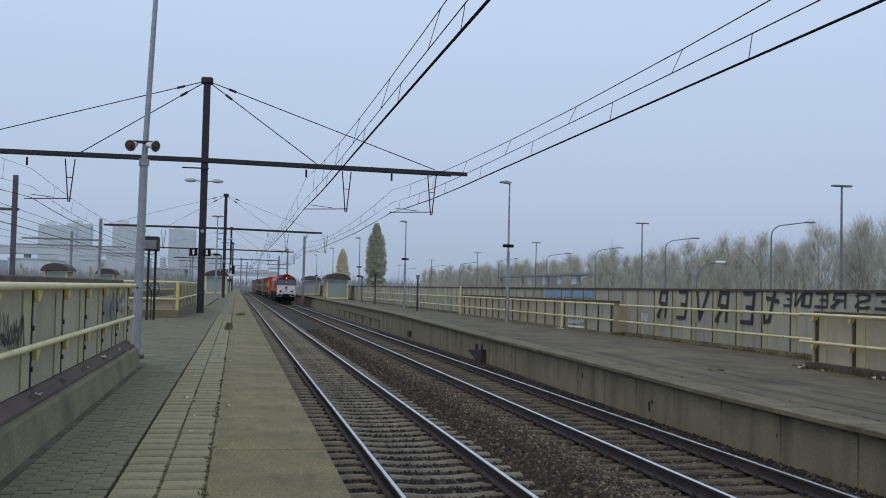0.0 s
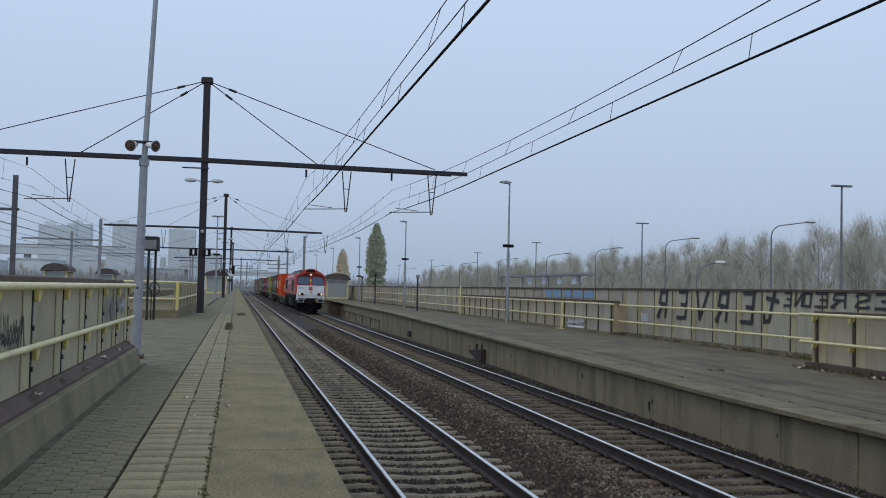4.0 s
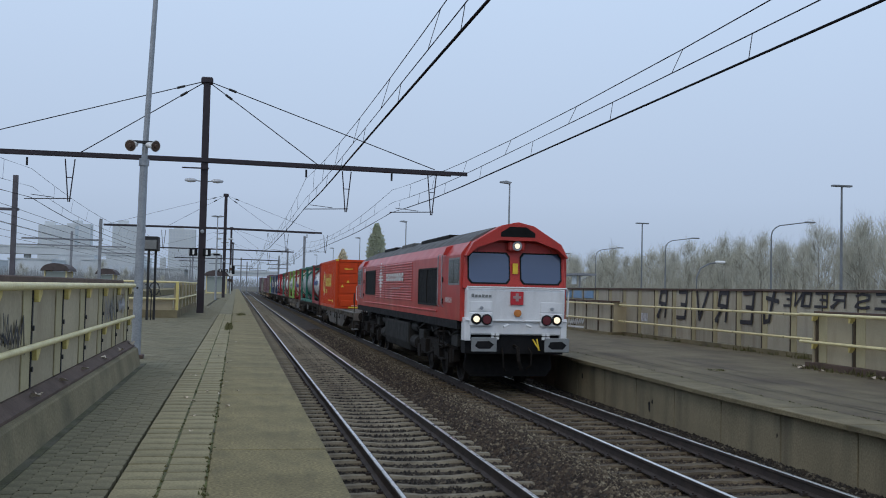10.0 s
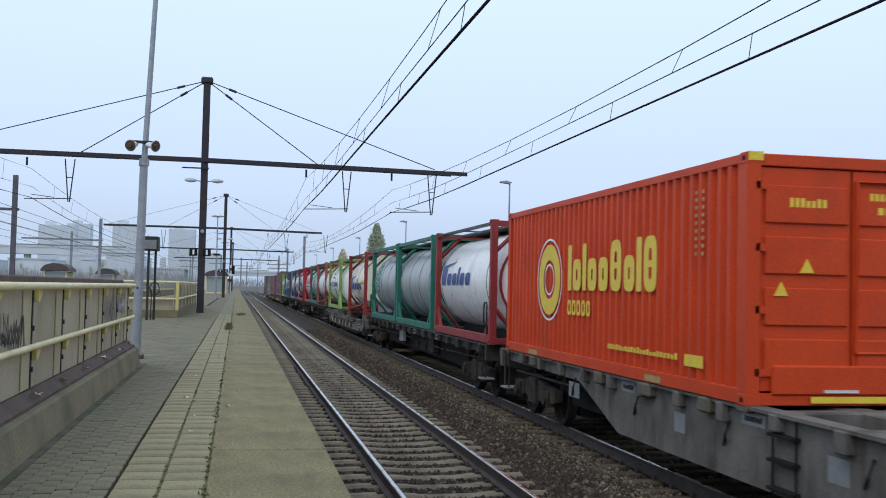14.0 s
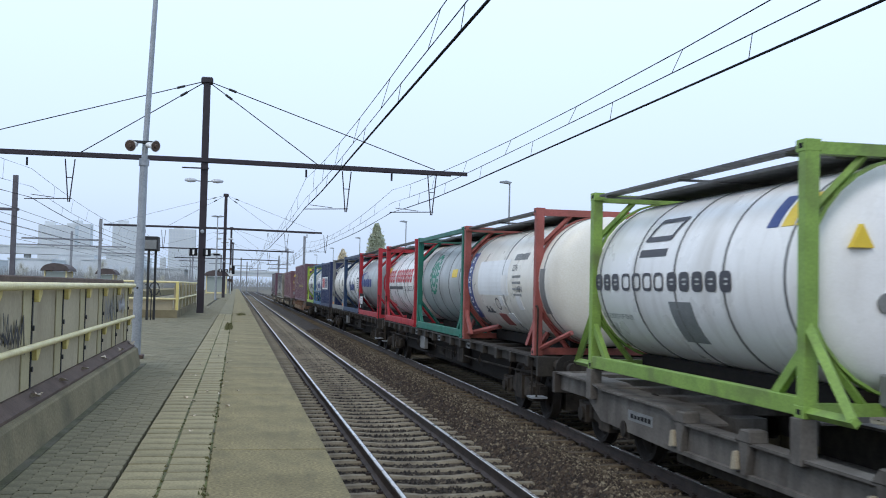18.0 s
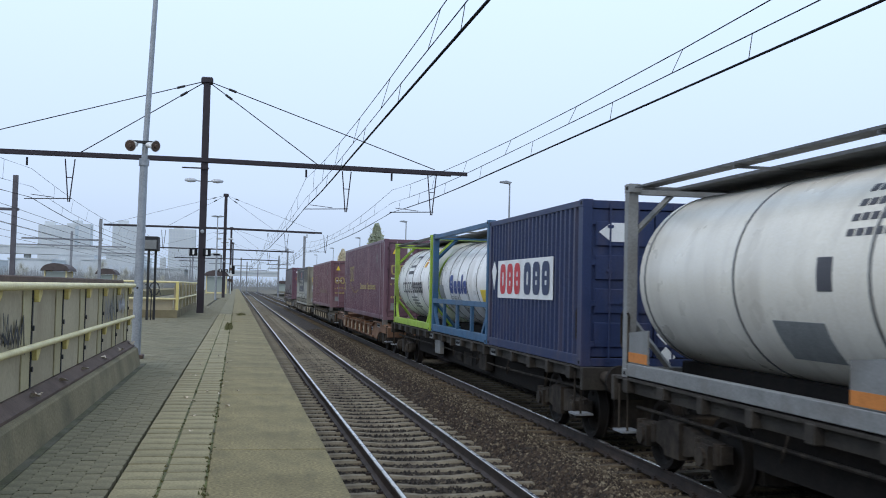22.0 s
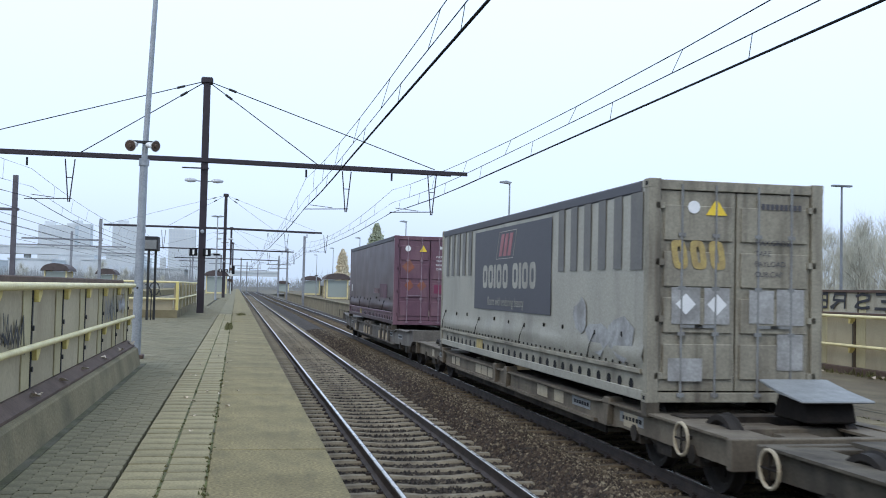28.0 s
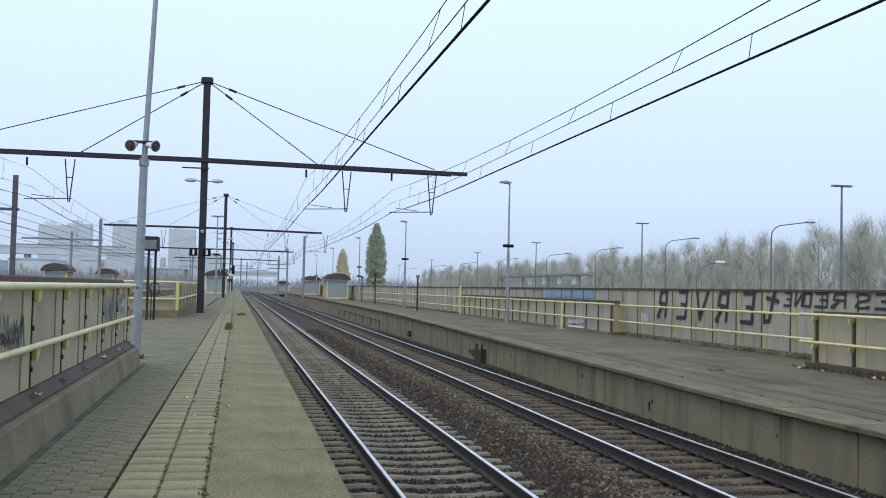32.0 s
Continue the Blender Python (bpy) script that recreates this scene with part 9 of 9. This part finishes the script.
for i in range(26):
    leaf(12.55 + 0.6 * r.random(), 13 + 9 * r.random(), ZR + 0.0, 0.08 + 0.04 * r.random(), r.uniform(0, 6), 0.1)
for i in range(26):
    leaf(r.uniform(-0.7, 0.1), 7 + 22 * r.random() ** 1.4, ZL + 0.004, 0.025 + 0.012 * r.random(), r.uniform(0, 6), 0.05)

# ------------------------------------------------------------------ beyond the walls


def street_lamp(x, y, top, side, label="tall grey street lamp with a long curved arm"):
    s = thing("street_lamp", label, "street lamp", "road lamps")
    bm = B()
    rod(bm, (x, y, -0.6), (x, y, top - 1.6), 0.13, 8, 0.08)
    part("pole", bm, M_FARSTEEL, s)
    bm = B()
    pts = [(x + side * 1.6 * (1 - math.cos(a)), y, top - 1.6 + 1.3 * math.sin(a)) for a in (0, 0.4, 0.8, 1.2, 1.57)]
    pts.append((x + side * 4.4, y, top + 0.1))
    tube(bm, pts, 0.07, 6)
    part("arm", bm, M_FARSTEEL, s)
    bm = B()
    box(bm, x + side * 4.2, x + side * 5.4, y - 0.2, y + 0.2, top + 0.02, top + 0.2)
    part("lamp_head", bm, M_FARSTEEL, s, bevel=0.04)


for x, y in ((59.4, 106.7), (63.1, 144.5), (66.0, 183), (67.0, 217.5), (67.5, 262), (67.5, 310), (67.5, 360), (67.5, 420)):
    street_lamp(x, y, 10.9, 1)


def mast_lamp(x, y, top):
    s = thing("car_park_lamp", "tall grey lamp mast with a flat double head", "street lamp", "mast lamps")
    bm = B()
    rod(bm, (x, y, -0.6), (x, y, top), 0.16, 8, 0.09)
    part("pole", bm, M_FARSTEEL, s)
    for d in (-1, 1):
        bm = B()
        box(bm, min(x, x + d * 1.0), max(x, x + d * 1.0), y - 0.25, y + 0.25, top - 0.05, top + 0.12)
        part("lamp_head", bm, M_FARSTEEL, s, bevel=0.03)


for x, y in ((56.0, 87.6), (59.7, 145.4), (63.5, 214), (66.5, 282), (69.0, 365), (72, 460)):
    mast_lamp(x, y, 13.0)
for x, y in ((55.5, 117.6), (83.0, 240.0)):
    s = thing("street_lamp", "low street lamp with a white head on a bent arm", "street lamp", "low lamps")
    bm = B()
    tube(bm, [(x, y, -0.6), (x, y, 4.6), (x + 0.5, y, 5.7), (x + 1.6, y, 6.3), (x + 2.6, y, 6.45)], 0.1, 6)
    part("pole", bm, M_FARSTEEL, s)
    bm = B()
    box(bm, x + 2.5, x + 3.7, y - 0.3, y + 0.3, 6.35, 6.7)
    part("lamp_head", bm, M_WHITE, s, bevel=0.1)

# Canopy in the far colours, which have haze painted in.
hall = thing("open_canopy", "long low open canopy with pale boards behind the wall", "canopy")
bm = B()
box(bm, 45, 50, 131, 172, -0.6, 2.4)
part("wall", bm, M_HAZE, hall)
bm = B()
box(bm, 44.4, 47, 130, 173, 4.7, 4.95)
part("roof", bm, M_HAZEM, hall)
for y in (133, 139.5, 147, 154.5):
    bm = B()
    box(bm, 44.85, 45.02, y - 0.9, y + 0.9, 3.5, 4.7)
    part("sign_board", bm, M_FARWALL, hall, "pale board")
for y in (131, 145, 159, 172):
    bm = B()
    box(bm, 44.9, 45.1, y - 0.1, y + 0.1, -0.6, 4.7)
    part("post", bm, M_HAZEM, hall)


def bare_tree(seed, h):
    """A leafless tree: trunk, rising limbs and a fuzzy haze of very fine twigs."""
    r = random.Random(seed)
    wood, twig = ([], []), ([], [])

    def stick(store, a, b, ra, rb):
        v, f = store
        d = (b - a).normalized()
        u = d.orthogonal().normalized()
        w = d.cross(u)
        o = len(v)
        for c, rad in ((a, ra), (b, rb)):
            for k in range(3):
                g = 2.094 * k
                v.append(tuple(c + (u * math.cos(g) + w * math.sin(g)) * rad))
        f += [(o, o + 1, o + 4, o + 3), (o + 1, o + 2, o + 5, o + 4), (o + 2, o, o + 3, o + 5)]

    def sprig(a, d, n, ln):
        v, f = twig
        for _ in range(n):
            dd = (d * 0.8 + Vector((r.uniform(-1, 1), r.uniform(-1, 1), r.uniform(0.1, 1.3))) * 0.7).normalized()
            c = a + Vector((r.gauss(0, 0.55), r.gauss(0, 0.55), r.gauss(0, 0.6)))
            b = c + dd * ln * r.uniform(0.5, 1.2)
            s = dd.cross(Vector((r.uniform(-1, 1), r.uniform(-1, 1), 0.2))).normalized() * r.uniform(0.009, 0.018)
            o = len(v)
            v += [tuple(c - s), tuple(c + s), tuple(b)]
            f.append((o, o + 1, o + 2))

    def grow(a, d, ln, rad, depth):
        b = a + d * ln
        stick(wood, a, b, rad, rad * 0.65)
        if depth >= 2:
            sprig(a + d * ln * r.random(), d, 6, h * 0.1)
            sprig(b, d, 7, h * 0.1)
        if depth == 4:
            return
        for k in range(3):
            q = Vector((r.uniform(-1, 1), r.uniform(-1, 1), r.uniform(-0.2, 0.9))).normalized()
            dd = (d * 1.2 + q * 0.85 + Vector((0, 0, 0.3))).normalized()
            grow(a + d * ln * r.uniform(0.5, 1.0), dd, ln * r.uniform(0.6, 0.85), max(0.022, rad * 0.6), depth + 1)

    a, d = Vector((0, 0, 0)), Vector((r.uniform(-0.05, 0.05), r.uniform(-0.05, 0.05), 1)).normalized()
    rad = h * 0.011
    for k in range(5):
        ln = h * 0.14
        b = a + d * ln
        stick(wood, a, b, rad, rad * 0.8)
        if k:
            for _ in range(3):
                g = r.uniform(0, 6.28)
                grow(a + d * ln * r.uniform(0.2, 1), Vector((math.cos(g) * 0.85, math.sin(g) * 0.85, 0.85)).normalized(), h * (0.19 - 0.022 * k), rad * 0.55, 2)
        a, d, rad = b, (d + Vector((r.uniform(-0.1, 0.1), r.uniform(-0.1, 0.1), 0))).normalized(), rad * 0.75
    grow(a, d, h * 0.1, rad, 1)
    t = thing("bare_tree", "leafless grey-brown tree with fine upright branches", "tree", "bare trees")
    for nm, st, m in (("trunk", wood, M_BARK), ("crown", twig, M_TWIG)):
        o = new(nm, sheet(nm, st[0], st[1], m))
        o.parent = t
    return t


KINDS = [bare_tree(k + 1, 12.5) for k in range(5)]
r = random.Random(21)
row = []
for i in range(150):
    y = 104 + i * 2.3 + r.uniform(-1.5, 1.5)
    row.append((84 + r.uniform(-5, 14), y, r.uniform(0.8, 1.15) * (1.0 if y < 240 else 0.92)))
for i in range(30):
    row.append((100 + r.uniform(0, 25), 105 + i * 6, r.uniform(0.85, 1.2)))
for i, (x, y, s) in enumerate(row):
    m = pose(x, y, -0.7, 0, 0, r.uniform(0, 360)) @ Matrix.Diagonal((s, s, s, 1))
    if i < 5:
        KINDS[i].matrix_basis = m
    else:
        k = KINDS[i % 5]
        o = copy_thing(k, pose(x, y, -0.7, 0, 0, r.uniform(0, 360)))
        o.scale = (s, s, s)


def thicket(name, count, x0, x1, y0, y1, h0, h1, material, label):
    v, f = [], []
    r = random.Random(count)
    for _ in range(count):
        x, y = r.uniform(x0, x1), r.uniform(y0, y1)
        h = r.uniform(h0, h1) * (0.6 + 0.4 * noise.noise((x * 0.05, y * 0.03, 1)))
        z = -0.6 + r.random() * h * 0.8
        a, w, ln = r.uniform(0, 6.28), 0.035 + 0.04 * r.random(), 1.2 + 2.4 * r.random()
        lx, ly = math.cos(a) * 0.4, math.sin(a) * 0.4
        o = len(v)
        v += [(x - w, y, z), (x + w, y, z), (x + lx, y + ly, z + ln)]
        f += [(o, o + 1, o + 2)]
    return tagged(new(name, sheet(name, v, f, material)), label, "shrubs", kind="stuff")


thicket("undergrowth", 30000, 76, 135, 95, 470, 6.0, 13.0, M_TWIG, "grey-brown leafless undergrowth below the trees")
# Distant woods and shrubs: mist painted in as an even pale grey.
M_FARWOOD = mat("haze-grey wood", (0.28, 0.29, 0.29), (0.24, 0.25, 0.25), 0.9, scale=0.05, fine=1, bump=0)
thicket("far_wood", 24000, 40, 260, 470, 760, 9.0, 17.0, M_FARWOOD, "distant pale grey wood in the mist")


def poplar(x, y, h, w, material, label):
    t = thing("poplar_tree", label, "tree", "poplars")
    bm = B()
    rod(bm, (x, y, -0.6), (x, y, h * 0.8), 0.35, 8, 0.06)
    part("trunk", bm, M_BARK, t)
    v, f = [], []
    r = random.Random(int(x * 7))
    limbs = B()
    for i in range(60):
        z = h * r.uniform(0.12, 0.85)
        a = r.uniform(0, 6.28)
        rod(limbs, (x, y, z), (x + math.cos(a) * w * 0.35, y + math.sin(a) * w * 0.35, z + h * 0.12), 0.06, 4, 0.01)
    part("limbs", limbs, M_BARK, t)
    for i in range(11000):
        u = r.random()
        z = h * (0.06 + 0.94 * u)
        env = w / 2 * min(1.0, (u * 5 + 0.35)) * (1 - max(0, (u - 0.5) / 0.5) ** 1.9 * 0.85)
        env *= 0.82 + 0.3 * noise.noise((math.floor(z * 0.9) * 1.7, x, 2)) + 0.25 * noise.noise((z * 1.5, r.uniform(0, 1) * 0.5, 4))
        a, q = r.uniform(0, 6.28), env * r.random() ** 0.4
        c = Vector((x + math.cos(a) * q, y + math.sin(a) * q, z))
        s = r.uniform(0.11, 0.24)
        d1 = Vector((r.uniform(-1, 1), r.uniform(-1, 1), r.uniform(-1, 1))).normalized() * s
        d2 = d1.orthogonal().normalized() * s * 0.7
        o = len(v)
        v += [tuple(c - d1), tuple(c + d2), tuple(c + d1), tuple(c - d2)]
        f.append((o, o + 1, o + 2, o + 3))
    o = new("crown", sheet("crown", v, f, material))
    o.parent = t


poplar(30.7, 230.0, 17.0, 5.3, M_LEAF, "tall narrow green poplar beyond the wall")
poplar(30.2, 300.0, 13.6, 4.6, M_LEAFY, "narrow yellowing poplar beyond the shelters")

# ---- far side of the railway
def left_mast(x, y, h, beam):
    m = thing("portal_mast", "brown steel mast of the neighbouring tracks", "mast", "neighbouring masts")
    bm = B()
    box(bm, x - 0.17, x + 0.17, y - 0.17, y + 0.17, -0.6, h)
    # Poles farther off get the paler steel: haze put into the colour.
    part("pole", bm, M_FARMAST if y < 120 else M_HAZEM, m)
    if beam:
        bm = B()
        box(bm, x - beam[0], x + beam[1], y - 0.12, y + 0.12, beam[2] - 0.1, beam[2] + 0.1)
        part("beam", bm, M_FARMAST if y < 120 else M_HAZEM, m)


left_mast(-16.4, 81.0, 10.15, (9, 0.3, 7.6))
left_mast(-16.4, 130.0, 10.0, (9, 0.3, 7.4))
left_mast(-25.0, 165.0, 10.0, (8, 8, 7.8))
left_mast(-17.5, 200.0, 10.0, (8, 2, 7.8))
for x, y in ((-10, 240), (-4, 262), (1.0, 285), (9.6, 152), (9.7, 205), (10.0, 255), (3, 330), (12, 310), (-14, 320), (7, 360)):
    left_mast(x, y, 9.8, (3, 3, 7.6) if y > 210 else (0.2, 6.0, 7.8) if x < 0 else None)
bm = B()
for k in range(3):
    for a, b in (((-13.0, -20), (-13.0, 300)), ((-17.2, -20), (-17.2, 300))):
        rod(bm, (a[0], a[1], 5.6 + 0.5 * k), (b[0], b[1], 5.6 + 0.5 * k), 0.015, 5)
tagged(solid("far_wires", bm, M_WIRE, "thin contact wires over the neighbouring tracks", "overhead wire"), kind="stuff")

# Viaduct and buildings look misty through their pale base colours alone.
vd = thing("viaduct", "pale concrete motorway viaduct across the tracks in the mist", "bridge")
for z0_, z1_, y in ((7.0, 8.6, 520), (18.0, 22.0, 640)):
    bm = B()
    box(bm, -420, 20 if z0_ < 10 else -60, y, y + 12, z0_, z1_)
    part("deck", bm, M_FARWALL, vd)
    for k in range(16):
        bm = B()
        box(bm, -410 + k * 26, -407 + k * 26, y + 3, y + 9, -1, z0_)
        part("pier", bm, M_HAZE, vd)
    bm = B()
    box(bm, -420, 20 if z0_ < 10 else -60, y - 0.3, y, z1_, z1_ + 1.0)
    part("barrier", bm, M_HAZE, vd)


def tower(x0, x1, y, h, floors, bays, label):
    t = thing("apartment_tower", label, "building", "towers")
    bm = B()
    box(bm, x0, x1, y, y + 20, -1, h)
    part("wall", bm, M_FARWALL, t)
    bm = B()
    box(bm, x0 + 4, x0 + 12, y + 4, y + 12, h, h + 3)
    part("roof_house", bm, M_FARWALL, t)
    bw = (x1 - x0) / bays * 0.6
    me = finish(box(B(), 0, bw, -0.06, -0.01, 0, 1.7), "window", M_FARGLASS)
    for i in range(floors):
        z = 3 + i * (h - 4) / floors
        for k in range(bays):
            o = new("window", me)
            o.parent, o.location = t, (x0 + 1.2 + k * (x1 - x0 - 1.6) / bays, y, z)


tower(-163, -134, 900, 49, 16, 9, "pale grey apartment tower in the mist")
tower(-150, -130, 960, 54, 16, 7, "pale grey apartment tower in the mist")
tower(-104, -82, 900, 52, 16, 8, "pale grey apartment tower in the mist")
tower(-58, -36, 900, 49, 16, 8, "pale grey apartment tower in the mist")
FARWIN = finish(box(B(), 0, 1.5, -0.06, -0.01, 0, 1.6), "window", M_FARGLASS)
r = random.Random(4)
for i in range(14):
    x = -215 + i * 15 + r.uniform(-3, 3)
    w = r.uniform(10, 18)
    t = thing("low_building", "low pale building far beyond the tracks", "building", "far buildings")
    bm = B()
    h = r.uniform(6, 15)
    y0 = 430 + r.uniform(0, 60)
    box(bm, x, x + w, y0, 500, -1, h)
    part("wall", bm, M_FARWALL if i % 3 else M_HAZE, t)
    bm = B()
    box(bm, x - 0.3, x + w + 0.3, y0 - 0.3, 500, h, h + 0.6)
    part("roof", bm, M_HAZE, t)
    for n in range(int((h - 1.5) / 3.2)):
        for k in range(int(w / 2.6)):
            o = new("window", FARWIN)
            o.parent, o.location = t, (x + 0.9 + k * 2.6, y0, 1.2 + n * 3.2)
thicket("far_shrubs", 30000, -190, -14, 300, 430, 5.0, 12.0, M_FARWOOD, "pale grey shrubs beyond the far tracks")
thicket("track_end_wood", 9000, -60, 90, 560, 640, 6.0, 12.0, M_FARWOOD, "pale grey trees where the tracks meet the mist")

for k, (x, y, s) in enumerate(((-28.5, 232, 0.62), (-24.5, 236, 0.5), (-21.0, 240, 0.45), (-17.0, 246, 0.4), (-40.0, 300, 0.6), (-60.0, 310, 0.65))):
    o = copy_thing(KINDS[k % 5], pose(x, y, -0.7, 0, 0, 50 * k))
    o.scale = (s, s, s)


def speed(t):
    """The train's speed in metres a second; it slackens slightly."""
    knots = ((0, 11.5), (13.5, 11.5), (14.5, 11.28), (17.5, 11.28), (18.5, 11.1), (20, 11.1), (21, 10.95), (32, 10.95))
    return float(np.interp(t, [k[0] for k in knots], [k[1] for k in knots]))


def travel(t):
    """How far the train has rolled at t seconds; at 11 s the lamps stand at 12.1 m."""
    n = max(1, int(t * 20))
    return sum(speed(t * (i + 0.5) / n) * t / n for i in range(n))


def motions():
    start = 12.1 + travel(11)
    times = [i * 1.0 for i in range(33)]
    gone = {t: travel(t) for t in times}
    for ob, back in MOVING:
        walk(ob, [(t, pose(T2, start - gone[t] + back, 0)) for t in times])
    # wheels of one size turn alike and share their keys
    for size in sorted({r for _, r in WHEELS}):
        same = [w for w, r in WHEELS if r == size]
        rows, s = [], 0.0
        for i in range(32 * FPS + 1):
            t = i / FPS
            rows.append((t, pose(0, 0, 0, math.degrees(s / size))))
            s += speed(t) / FPS
        walk(same[0], rows)
        keys = same[0].animation_data
        for w in same[1:]:
            w.rotation_mode = "QUATERNION"
            w.animation_data_create()
            w.animation_data.action = keys.action
            w.animation_data.action_slot = keys.action_slot


motions()
